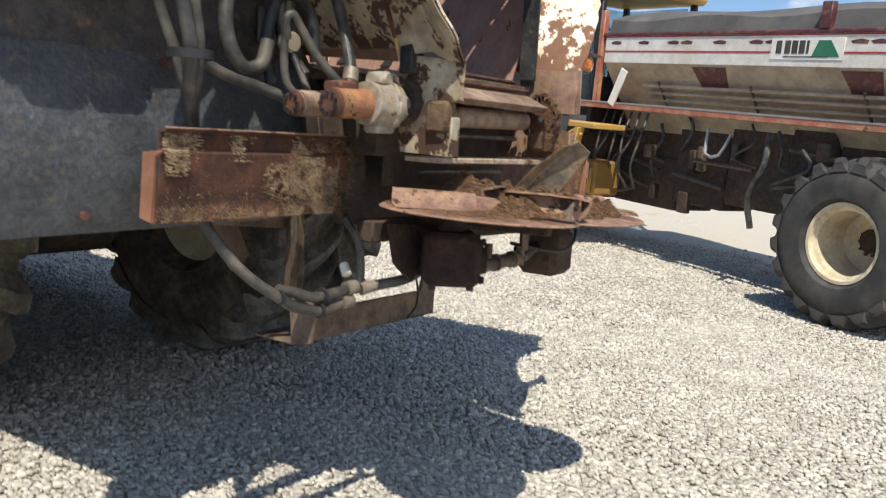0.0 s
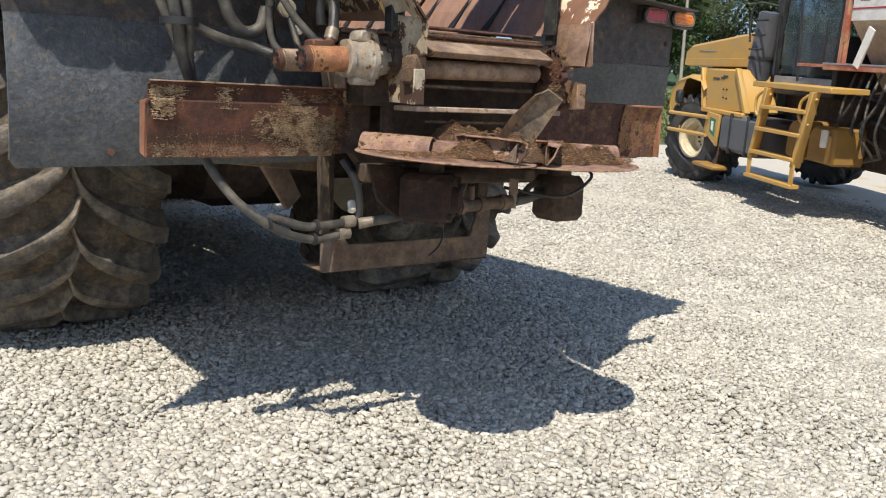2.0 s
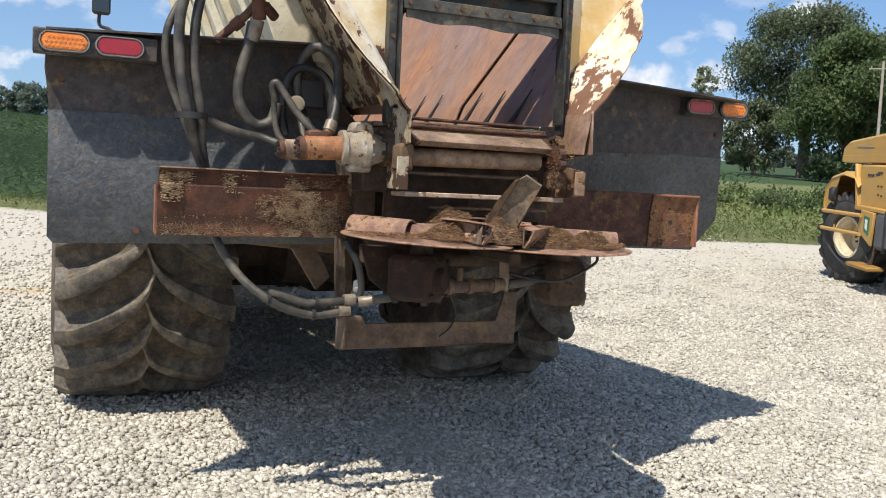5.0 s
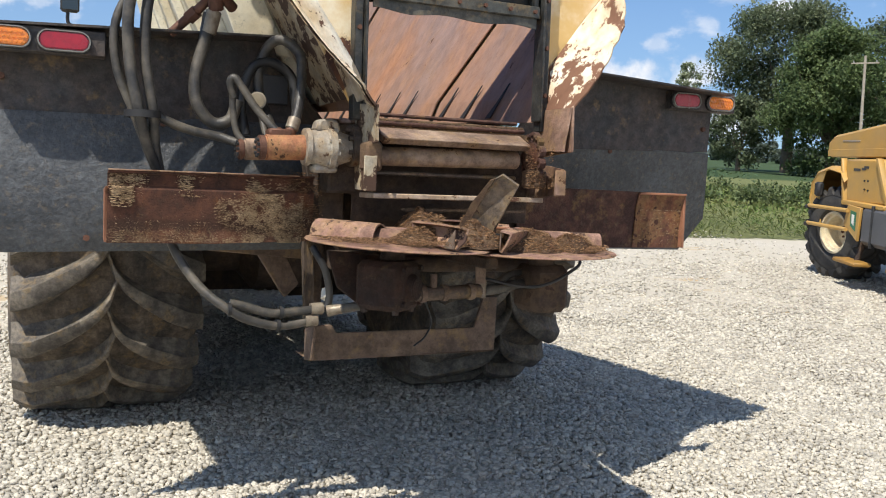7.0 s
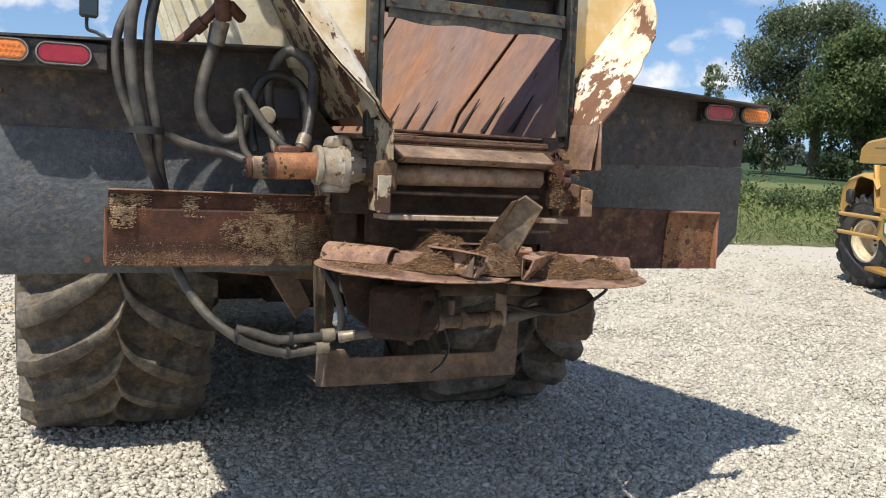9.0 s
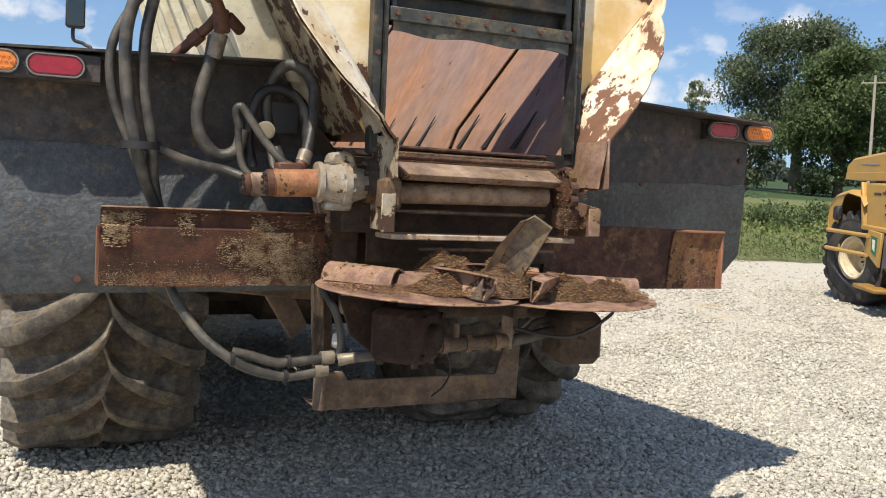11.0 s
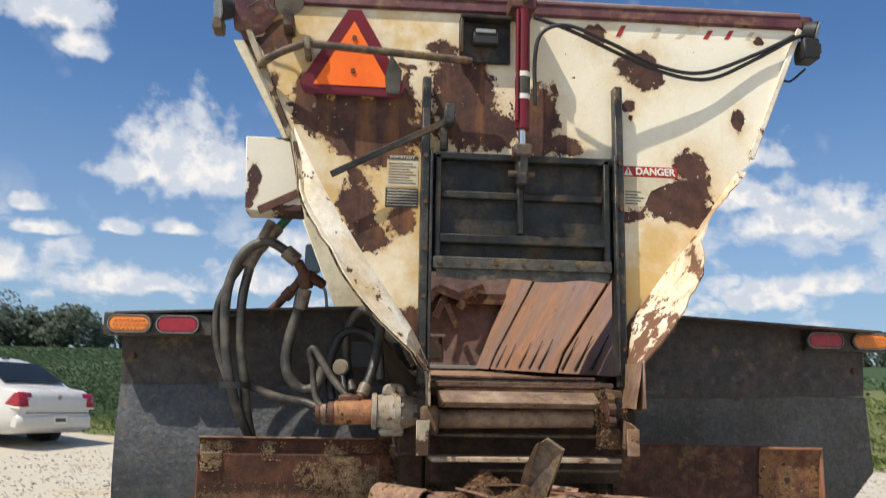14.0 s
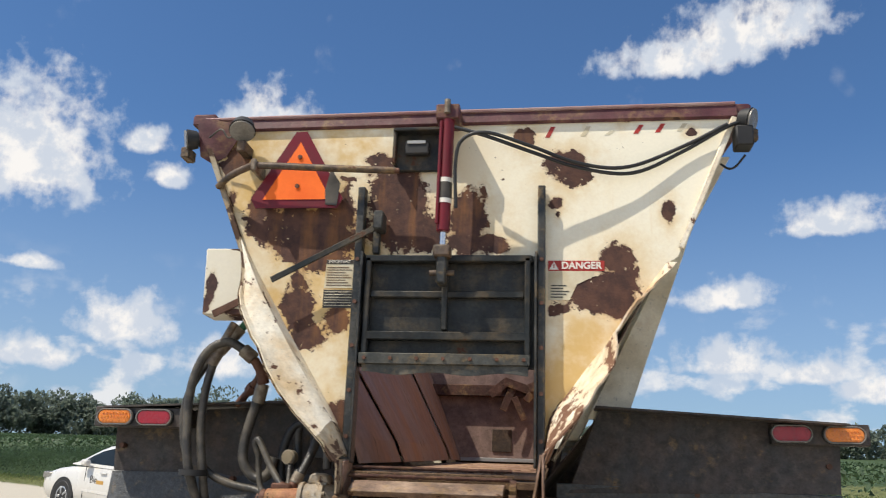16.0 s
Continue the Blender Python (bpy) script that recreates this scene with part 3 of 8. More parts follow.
M["black"] = material("black_plastic", (0.018, 0.018, 0.019), 0.6, 0, (0.04, 0.04, 0.04), 0.4, 6, None, 0, 9, 0.1, 60, 0.1)
M["alloy"] = material("silver_wheel", (0.5, 0.5, 0.5), 0.35, 0.7, (0.4, 0.4, 0.4), 0.4, 6, None, 0, 9, 0.05, 60, 0.05)
M["bark"] = material("grey_brown_bark", (0.13, 0.1, 0.075), 0.95, 0, (0.2, 0.16, 0.12), 0.5, 2.0, None, 0, 9, 1.0, 14, 0.3)
M["leaf"] = material("maple_leaves", (0.118, 0.165, 0.07), 0.6, 0, (0.16, 0.212, 0.09), 0.5, 0.35, None, 0, 9, 0.1, 5, 0.15, island=0.45, spec=0.3)
M["oak_leaf"] = material("dull_oak_leaves", (0.13, 0.165, 0.095), 0.65, 0, (0.175, 0.205, 0.12), 0.5, 0.3, None, 0, 9, 0.1, 5, 0.15, island=0.5, spec=0.25)
M["pale_leaf"] = material("pale_birch_leaves", (0.3, 0.34, 0.22), 0.6, 0, (0.37, 0.41, 0.28), 0.5, 0.4, None, 0, 9, 0.1, 5, 0.15, island=0.35, spec=0.25)
# distant haze is mixed into this pale leaf colour
M["hazed_far_leaf"] = material("haze_tinted_leaves", (0.16, 0.2, 0.16), 0.7, 0, (0.2, 0.24, 0.19), 0.5, 0.08, None, 0, 9, 0.1, 3, 0.15, island=0.25, spec=0.2)
M["crop"] = material("soybean_leaves", (0.058, 0.1, 0.05), 0.6, 0, (0.082, 0.128, 0.064), 0.5, 0.25, None, 0, 9, 0.1, 8, 0.15, island=0.4, spec=0.35)
M["grass"] = material("mown_grass", (0.12, 0.18, 0.05), 0.7, 0, (0.22, 0.22, 0.09), 0.45, 0.7, None, 0, 9, 0.2, 8, 0.2, island=0.4, spec=0.25)
M["weed"] = material("weed_leaves", (0.1, 0.145, 0.055), 0.6, 0, (0.16, 0.19, 0.085), 0.5, 0.9, None, 0, 9, 0.1, 8, 0.2, island=0.45, spec=0.3)
for key, share in (("leaf", 0.5), ("oak_leaf", 0.45), ("pale_leaf", 0.5), ("hazed_far_leaf", 0.45), ("crop", 0.3), ("grass", 0.3), ("weed", 0.35)):
    # thin leaves let part of the light through
    t = M[key].node_tree
    b = t.nodes["Principled BSDF"]
    tr = t.nodes.new("ShaderNodeBsdfTranslucent")
    t.links.new(b.inputs["Base Color"].links[0].from_socket, tr.inputs["Color"])
    mx = t.nodes.new("ShaderNodeMixShader")
    mx.inputs[0].default_value = share
    t.links.new(b.outputs[0], mx.inputs[1])
    t.links.new(tr.outputs[0], mx.inputs[2])
    t.links.new(mx.outputs[0], t.nodes["Material Output"].inputs["Surface"])
M["stone"] = material("crushed_limestone", (0.49, 0.455, 0.385), 0.9, 0, (0.6, 0.56, 0.475), 0.4, 3.0, None, 0, 9, 0.5, 150, 0.15, island=0.28, spec=0.2)
M["wood"] = material("weathered_pole_wood", (0.3, 0.26, 0.21), 0.9, 0, (0.4, 0.36, 0.3), 0.4, 3, None, 0, 9, 0.4, 30, 0.2)


def ground_material():
    m = bpy.data.materials.new("gravel_lot_and_field")
    m.use_nodes = True
    t = m.node_tree
    b = t.nodes["Principled BSDF"]
    obj = t.nodes.new("ShaderNodeTexCoord").outputs["Object"]
    s = t.nodes.new("ShaderNodeSeparateXYZ")
    t.links.new(obj, s.inputs[0])
    cells = []
    for scale in (24.0, 52.0):
        v = t.nodes.new("ShaderNodeTexVoronoi")
        v.inputs["Scale"].default_value = scale
        t.links.new(obj, v.inputs["Vector"])
        cells.append(v)
    pick = t.nodes.new("ShaderNodeSeparateColor")
    t.links.new(cells[0].outputs["Color"], pick.inputs[0])
    stones = mix_node(t, pick.outputs[0], (0.46, 0.425, 0.355), (0.6, 0.55, 0.465))
    # shade between the stones is put into the colour
    gap_shade = range_node(t, cells[0].outputs["Distance"], 0.35, 0.75, 1.0, 0.88)
    stones = mix_node(t, 1.0, stones, gap_shade, "MULTIPLY")
    broad = noise_node(t, obj, 0.35, 5.0, 0.6)
    dust = mix_node(t, noise_node(t, obj, 14, 6, 0.7), (0.42, 0.385, 0.315), (0.56, 0.51, 0.42))
    # packed, dusty wheel lanes farther out
    far = range_node(t, math_node(t, "ADD", s.outputs[1], math_node(t, "MULTIPLY", math_node(t, "ABSOLUTE", s.outputs[0]), 0.45)), 4.2, 7.5)
    packed = math_node(t, "MULTIPLY", far, range_node(t, broad, 0.35, 0.5))
    lot = mix_node(t, packed, stones, dust)
    soil = range_node(t, noise_node(t, vec_node(t, "MULTIPLY", obj, (0.5, 1.4, 1)), 0.8, 5.0, 0.6), 0.6, 0.68)
    lot = mix_node(t, math_node(t, "MULTIPLY", soil, math_node(t, "MULTIPLY", far, 0.8)), lot, (0.47, 0.35, 0.2))
    # a patch of bare tan soil by the truck's left wheel
    away = vec_node(t, "LENGTH", vec_node(t, "MULTIPLY_ADD", obj, (2.0, 2.5, 0.0), (5.2, -14.0, 0.0)), out=1)
    bare = math_node(t, "ADD", away, math_node(t, "MULTIPLY", math_node(t, "SUBTRACT", noise_node(t, obj, 5.0, 5.0, 0.65), 0.5), 1.4))
    lot = mix_node(t, range_node(t, bare, 1.1, 0.5, 0.0, 0.8), lot, (0.42, 0.29, 0.155))
    # past the lot's edge the sheet turns to grass and then to crop
    wob = math_node(t, "MULTIPLY", math_node(t, "SUBTRACT", noise_node(t, obj, 1.2, 5.0, 0.65), 0.5), 1.2)
    past = math_node(t, "ADD", math_node(t, "SUBTRACT", s.outputs[1], lot_edge_nodes(t, s.outputs[0])), wob)
    turf = mix_node(t, noise_node(t, obj, 3.0, 6.0, 0.7), (0.085, 0.125, 0.04), (0.22, 0.21, 0.1))
    crop = mix_node(t, noise_node(t, obj, 1.3, 6.0, 0.75), (0.035, 0.06, 0.026), (0.07, 0.105, 0.045))
    green = mix_node(t, range_node(t, past, 1.5, 3.0), turf, crop)
    right = range_node(t, s.outputs[0], 6.0, 9.0)
    green = mix_node(t, math_node(t, "MULTIPLY", right, range_node(t, past, 40.0, 46.0, 1.0, 0.0)), green, turf)
    col = mix_node(t, range_node(t, past, -0.1, 0.35), lot, green)
    t.links.new(col, b.inputs["Base Color"])
    b.inputs["Roughness"].default_value = 0.95
    b.inputs["Specular IOR Level"].default_value = 0.15
    bp = t.nodes.new("ShaderNodeBump")
    bp.inputs["Strength"].default_value, bp.inputs["Distance"].default_value = 0.6, 0.02
    relief = math_node(t, "SUBTRACT", 1.0, math_node(t, "ADD", cells[0].outputs["Distance"], math_node(t, "MULTIPLY", cells[1].outputs["Distance"], 0.5)))
    t.links.new(math_node(t, "MULTIPLY", relief, math_node(t, "SUBTRACT", 1.0, math_node(t, "MULTIPLY", packed, 0.75))), bp.inputs["Height"])
    t.links.new(bp.outputs[0], b.inputs["Normal"])
    return m


# the edge of the gravel: y as a function of x, in two straight stretches
def lot_edge(x):
    return max(13.2 - 0.62 * (x + 1.4), 12.4 - 0.1 * (x + 1.4))


def lot_edge_nodes(t, x):
    a = math_node(t, "MULTIPLY_ADD", x, -0.62, 13.2 - 0.62 * 1.4)
    b = math_node(t, "MULTIPLY_ADD", x, -0.1, 12.4 - 0.14)
    return math_node(t, "MAXIMUM", a, b)

# ---- building kit ----
def rise(x, y):
    """Height of the ground: level round the spreader truck, then climbing gently away to the north and dipping to the east."""
    p = 0.062 * (y - 3.5)
    if p > 0:
        w = min(max((-5.0 - x) / 6.0, 0.0), 1.0)
        return p + 0.3 * w * w * (3 - 2 * w) * min(max((y - 9.0) / 4.0, 0.0), 1.0)
    k = min(max((x - 2.6) / 2.8, 0.0), 1.0)
    k = k * k * (3 - 2 * k)
    return max(p, -0.62) * k


def finish(bm, name, mat, smooth=False):
    me = bpy.data.meshes.new(name)
    bmesh.ops.recalc_face_normals(bm, faces=bm.faces)
    bm.to_mesh(me)
    bm.free()
    me.materials.append(M[mat] if isinstance(mat, str) else mat)
    if smooth:
        me.polygons.foreach_set("use_smooth", [True] * len(me.polygons))
        me.set_sharp_from_angle(angle=radians(40))
    return me


def part(name, bm, mat, parent, label="", smooth=True):
    ob = new(name, finish(bm, name, mat, smooth))
    ob.parent = parent
    if label:
        ob["label"] = label
    return ob


def thing(name, label, category, at=(0, 0, 0), group="", kind=""):
    ob = new(name)
    ob.empty_display_size = 0.2
    ob.matrix_basis = Matrix.Translation(at)
    return tagged(ob, label, category, group, kind)


def box(x0, x1, y0, y1, z0, z1, bevel=0.004, m=None, bm=None):
    own = bmesh.new()
    bmesh.ops.create_cube(own, size=1.0)
    for v in own.verts:
        v.co = Vector((x0 + (v.co.x + 0.5) * (x1 - x0), y0 + (v.co.y + 0.5) * (y1 - y0), z0 + (v.co.z + 0.5) * (z1 - z0)))
    if bevel:
        bevel = min(bevel, 0.3 * min(abs(x1 - x0), abs(y1 - y0), abs(z1 - z0)))
        bmesh.ops.bevel(own, geom=own.edges[:], offset=bevel, segments=1, affect="EDGES")
    return add(own, bm, m)


def add(own, bm=None, m=None):
    if m is not None:
        bmesh.ops.transform(own, matrix=m, verts=own.verts)
    if bm is None:
        return own
    me = bpy.data.meshes.new("tmp")
    own.to_mesh(me)
    own.free()
    bm.from_mesh(me)
    bpy.data.meshes.remove(me)
    return bm


def plate(pts, axis, a, b, bevel=0.002, bm=None, m=None):
    """A flat sheet: an outline in two coordinates, drawn out along axis from a to b."""
    own = bmesh.new()

    def place(p, q):
        return {"x": (q, p[0], p[1]), "y": (p[0], q, p[1]), "z": (p[0], p[1], q)}[axis]
    lo = [own.verts.new(place(p, a)) for p in pts]
    hi = [own.verts.new(place(p, b)) for p in pts]
    own.faces.new(lo)
    own.faces.new(hi[::-1])
    for i in range(len(pts)):
        j = (i + 1) % len(pts)
        own.faces.new((lo[i], hi[i], hi[j], lo[j]))
    bmesh.ops.recalc_face_normals(own, faces=own.faces)
    if bevel:
        bmesh.ops.bevel(own, geom=own.edges[:], offset=bevel, segments=1, affect="EDGES")
    return add(own, bm, m)


def rod(p0, p1, r0, r1=None, n=14, bevel=0.0, bm=None):
    p0, p1 = Vector(p0), Vector(p1)
    own = bmesh.new()
    bmesh.ops.create_cone(own, cap_ends=True, segments=n, radius1=r0, radius2=r0 if r1 is None else r1, depth=(p1 - p0).length)
    if bevel:
        rim = [e for e in own.edges if len(e.link_faces) == 2 and any(len(f.verts) == n for f in e.link_faces)]
        bmesh.ops.bevel(own, geom=rim, offset=bevel, segments=2, affect="EDGES")
    turn = (p1 - p0).to_track_quat("Z", "Y").to_matrix().to_4x4()
    return add(own, bm, Matrix.Translation((p0 + p1) / 2) @ turn)


def bend(pts, per=7):
    """A smooth line through a few points."""
    pts = [Vector(p) for p in pts]
    ext = [2 * pts[0] - pts[1], *pts, 2 * pts[-1] - pts[-2]]
    line = []
    for i in range(1, len(ext) - 2):
        a, b, c, d = ext[i - 1:i + 3]
        for k in range(per):
            t = k / per
            line.append(0.5 * (2 * b + (c - a) * t + (2 * a - 5 * b + 4 * c - d) * t * t + (3 * b - a - 3 * c + d) * t ** 3))
    line.append(pts[-1])
    return line


def tube(pts, r, n=10, per=7, bm=None, ring=0.0):
    """A hose through a few points; ring: how much its radius swells and shrinks along it."""
    line = bend(pts, per)
    own = bmesh.new()
    rings, up = [], Vector((0.3, 0.2, 1)).normalized()
    for i, p in enumerate(line):
        d = (line[min(i + 1, len(line) - 1)] - line[max(i - 1, 0)]).normalized()
        side = d.cross(up)
        if side.length < 0.05:
            side = d.cross(Vector((1, 0, 0)))
        side.normalize()
        up = side.cross(d).normalized()
        rr = r * (1 + ring * math.sin(i * 2.1))
        rings.append([own.verts.new(p + rr * (math.cos(2 * math.pi * k / n) * side + math.sin(2 * math.pi * k / n) * up)) for k in range(n)])
    for a, b in zip(rings, rings[1:]):
        for k in range(n):
            own.faces.new((a[k], a[(k + 1) % n], b[(k + 1) % n], b[k]))
    own.faces.new(rings[0][::-1])
    own.faces.new(rings[-1])
    return add(own, bm)


def turned(profile, n=32, axis="x", centre=(0, 0, 0), bm=None, closed=False):
    """A body of revolution from (along, radius) pairs."""
    own = bmesh.new()
    rings = []
    for a, r in profile:
        ring = []
        for k in range(n):
            c, s = math.cos(2 * math.pi * k / n), math.sin(2 * math.pi * k / n)
            co = {"x": (a, r * c, r * s), "y": (r * c, a, r * s), "z": (r * c, r * s, a)}[axis]
            ring.append(own.verts.new(Vector(centre) + Vector(co)))
        rings.append(ring)
    pairs = list(zip(rings, rings[1:])) + ([(rings[-1], rings[0])] if closed else [])
    for a, b in pairs:
        for k in range(n):
            own.faces.new((a[k], a[(k + 1) % n], b[(k + 1) % n], b[k]))
    if not closed:
        for ring in (rings[0], rings[-1]):
            own.faces.new(ring)
    return add(own, bm)


def sheet(rows, thick=0.006, bm=None, smooth_rows=True):
    """A bent sheet of metal: rows of points, given some thickness."""
    own = bmesh.new()
    grid = [[own.verts.new(p) for p in row] for row in rows]
    for a, b in zip(grid, grid[1:]):
        for k in range(len(a) - 1):
            own.faces.new((a[k], a[k + 1], b[k + 1], b[k]))
    bmesh.ops.recalc_face_normals(own, faces=own.faces)
    bmesh.ops.solidify(own, geom=own.faces[:], thickness=thick)
    return add(own, bm)


def scatter(name, base_v, base_f, places, sizes, mat, squash=None, seed=1, jitter=0.0, tilt=1.0, yaw_only=False):
    """One mesh of many small pieces: every piece is a turned and scaled copy of one small shape."""
    rng = np.random.default_rng(seed)
    base_v, base_f = np.array(base_v, float), np.array(base_f, int)
    n, nv = len(places), len(base_v)
    yaw = rng.uniform(0, 2 * np.pi, n)
    tip = np.zeros(n) if yaw_only else rng.normal(0, tilt, n)
    c, s, ct, st = np.cos(yaw), np.sin(yaw), np.cos(tip), np.sin(tip)
    rot = np.zeros((n, 3, 3))
    rot[:, 0, 0], rot[:, 0, 1], rot[:, 0, 2] = c, -s * ct, s * st
    rot[:, 1, 0], rot[:, 1, 1], rot[:, 1, 2] = s, c * ct, -c * st
    rot[:, 2, 1], rot[:, 2, 2] = st, ct
    scl = np.asarray(sizes, float)[:, None] * (squash(rng, n) if squash else np.ones((n, 3)))
    v = base_v[None] * scl[:, None, :]
    if jitter:
        v = v * (1 + rng.uniform(-jitter, jitter, (n, nv, 1)))
    v = np.einsum("nij,nvj->nvi", rot, v) + np.asarray(places, float)[:, None, :]
    f = (base_f[None] + (np.arange(n) * nv)[:, None, None]).reshape(-1, base_f.shape[1])
    me = bpy.data.meshes.new(name)
    me.vertices.add(n * nv)
    me.vertices.foreach_set("co", v.reshape(-1).astype(np.float32))
    k = base_f.shape[1]
    me.loops.add(f.size)
    me.loops.foreach_set("vertex_index", f.reshape(-1).astype(np.int32))
    me.polygons.add(len(f))
    me.polygons.foreach_set("loop_start", (np.arange(len(f)) * k).astype(np.int32))
    me.update(calc_edges=True)
    me.materials.append(M[mat])
    return new(name, me)


def words(text, size, at, mat, parent, name="lettering", depth=0.001, squeeze=1.0, bold=0.0):
    """Raised lettering that faces back towards -y."""
    cu = bpy.data.curves.new(name, "FONT")
    cu.body, cu.size, cu.extrude, cu.align_x, cu.align_y = text, size, depth, "CENTER", "CENTER"
    cu.offset = bold
    ob = new(name, cu)
    ob.matrix_basis = pose(*at, 90, 0, 0) @ Matrix.Diagonal((squeeze, 1, 1, 1))
    me = bpy.data.meshes.new_from_object(ob.evaluated_get(bpy.context.evaluated_depsgraph_get()))
    m = ob.matrix_basis.copy()
    bpy.data.objects.remove(ob)
    me.transform(m)
    me.materials.clear()
    me.materials.append(M[mat])
    done = new(name, me)
    done.parent = parent
    return done


ICO_V, ICO_F = (lambda b: ([v.co[:] for v in b.verts], [[v.index for v in f.verts] for f in b.faces]))(
    (lambda b: (bmesh.ops.create_icosphere(b, subdivisions=1, radius=1.0), b.verts.index_update(), b)[2])(bmesh.new()))
# a broken stone: a block whose corners are moved about
ROCK_V = [(-0.8, -0.8, -0.9), (0.9, -0.7, -0.9), (0.8, 0.9, -0.9), (-0.9, 0.7, -0.9), (-0.75, -0.5, 0.7), (0.6, -0.75, 0.9), (0.75, 0.6, 0.6), (-0.5, 0.7, 0.95)]
ROCK_F = [(0, 3, 2, 1), (4, 5, 6, 7), (0, 1, 5, 4), (1, 2, 6, 5), (2, 3, 7, 6), (3, 0, 4, 7)]
# a splinter of straw or chaff
BIT_V = [(-1, 0, 0), (0, -0.24, 0), (0, 0, 0.17), (0, 0.24, 0), (0, 0, -0.17), (1, 0, 0)]
BIT_F = [(0, 1, 2), (0, 2, 3), (0, 3, 4), (0, 4, 1), (5, 2, 1), (5, 3, 2), (5, 4, 3), (5, 1, 4)]
LEAF_V = [(0, -0.5, 0), (0.32, 0, 0.1), (0, 0.55, 0.02), (-0.32, 0, 0.1)]
LEAF_F = [(0, 1, 2, 3)]

# ---- ground ----
def build_ground():
    def lines(spans):
        pts = []
        for a, b, n in spans:
            pts += list(np.linspace(a, b, n, endpoint=False))
        return pts + [spans[-1][1]]
    xs = lines([(-3200, -400, 8), (-400, -60, 12), (-60, -10, 16), (-10, 16, 90), (16, 80, 20), (80, 400, 12), (400, 3200, 8)])
    ys = lines([(-3200, -300, 8), (-300, -30, 10), (-30, -6, 10), (-6, 18, 90), (18, 90, 24), (90, 500, 14), (500, 3200, 8)])
    bm = bmesh.new()
    grid = []
    for y in ys:
        row = []
        for x in xs:
            z = rise(x, min(y, 500))
            if -8 < x < 16 and -6 < y < 18:
                z += 0.014 * (noise.noise(Vector((x * 1.3, y * 1.3, 0))) + 0.5 * noise.noise(Vector((x * 4, y * 4, 3)))) - 0.012
            row.append(bm.verts.new((x, y, z)))
        grid.append(row)
    for a, b in zip(grid, grid[1:]):
        for k in range(len(a) - 1):
            bm.faces.new((a[k], a[k + 1], b[k + 1], b[k]))
    ob = new("ground", finish(bm, "ground", ground_material(), True))
    tagged(ob, "pale crushed limestone lot running out into grass and a bean field", "ground", kind="structure")


build_ground()


def build_gravel():
    rng = np.random.default_rng(5)
    pts, size = [], []
    # dense where the lens comes near, thinning outwards
    for x0, x1, y0, y1, n, s0, s1 in ((-3.6, 3.6, -1.9, 1.4, 62000, 0.007, 0.0155), (-3.8, 4.5, 1.4, 4.5, 36000, 0.008, 0.017),
                                     (3.6, 9.0, -1.9, 1.4, 22000, 0.008, 0.017), (4.5, 10.0, 1.4, 4.5, 15000, 0.009, 0.018), (-6, 11.0, 4.5, 8.0, 16000, 0.010, 0.019),
                                     (-9, 13, 8, 13.0, 6000, 0.010, 0.022), (-6, 8, -4.5, -1.9, 10000, 0.009, 0.018), (-7, -3.6, -1.9, 4.5, 5000, 0.009, 0.018)):
        # the stretches fade into one another
        x, y = rng.uniform(x0, x1, n) + rng.normal(0, 0.4, n), rng.uniform(y0, y1, n) + rng.normal(0, 0.35, n)
        keep = np.minimum(np.minimum(x + 7.0, 13.0 - x), y + 4.5) / 2.5 > rng.random(n)
        x, y = x[keep], y[keep]
        n = len(x)
        pts += [(a, b, rise(a, b) + rng.uniform(-0.007, 0.001)) for a, b in zip(x, y)]
        size += list(rng.uniform(s0, s1, n) * rng.choice([0.75, 1.0, 1.0, 1.3], n))
    ob = scatter("gravel_stones", ROCK_V, ROCK_F, pts, size, "stone",
                 lambda r, n: np.stack([r.uniform(0.85, 1.3, n), r.uniform(0.75, 1.1, n), r.uniform(0.45, 0.78, n)], 1), 7, 0.34, 0.55)
    tagged(ob, "loose crushed limestone gravel, pale grey and dusty", "gravel", kind="stuff")


build_gravel()

# ---- the spreader truck ----
truck = thing("spreader_truck", "cream and rusty fertilizer spreader truck standing on gravel", "truck")

# hopper: rear wall with the gate opening, sloping sides, top rim
WALL_Y = -0.09


def wall_outline(side):
    if side > 0:
        # this edge is torn back along the crease of the bent flange
        return [(0.36, 1.60), (0.36, 2.44), (0.0, 2.44), (0.0, 3.07), (1.165, 3.07), (0.905, 2.45), (0.855, 2.415), (0.657, 2.139), (0.55, 2.009), (0.40, 1.79)]
    return [(side * 0.385, 1.60), (side * 0.385, 2.44), (side * 0.0, 2.44), (0.0, 3.07), (side * 1.165, 3.07), (side * 0.905, 2.45), (side * 0.40, 1.60)]


wall_bm = plate(wall_outline(-1), "y", WALL_Y, WALL_Y + 0.006, 0)
plate(wall_outline(1), "y", WALL_Y, WALL_Y + 0.006, 0, wall_bm)
rear_wall = part("rear_wall", wall_bm, "wall", truck, "cream rear wall with paint peeled to brown primer", False)

bm = sheet([[(-1.175, -0.02, 3.075), (0.0, -0.02, 3.09), (1.165, -0.02, 3.105)], [(-1.175, -0.1, 3.08), (0.0, -0.1, 3.095), (1.165, -0.1, 3.11)],
            [(-1.175, -0.108, 3.03), (0.0, -0.108, 3.045), (1.165, -0.108, 3.055)], [(-1.175, -0.096, 3.02), (0.0, -0.096, 3.035), (1.165, -0.096, 3.045)]], 0.005)
rim = part("top_rim", bm, "maroon", truck, "faded maroon top rim with chipped paint")
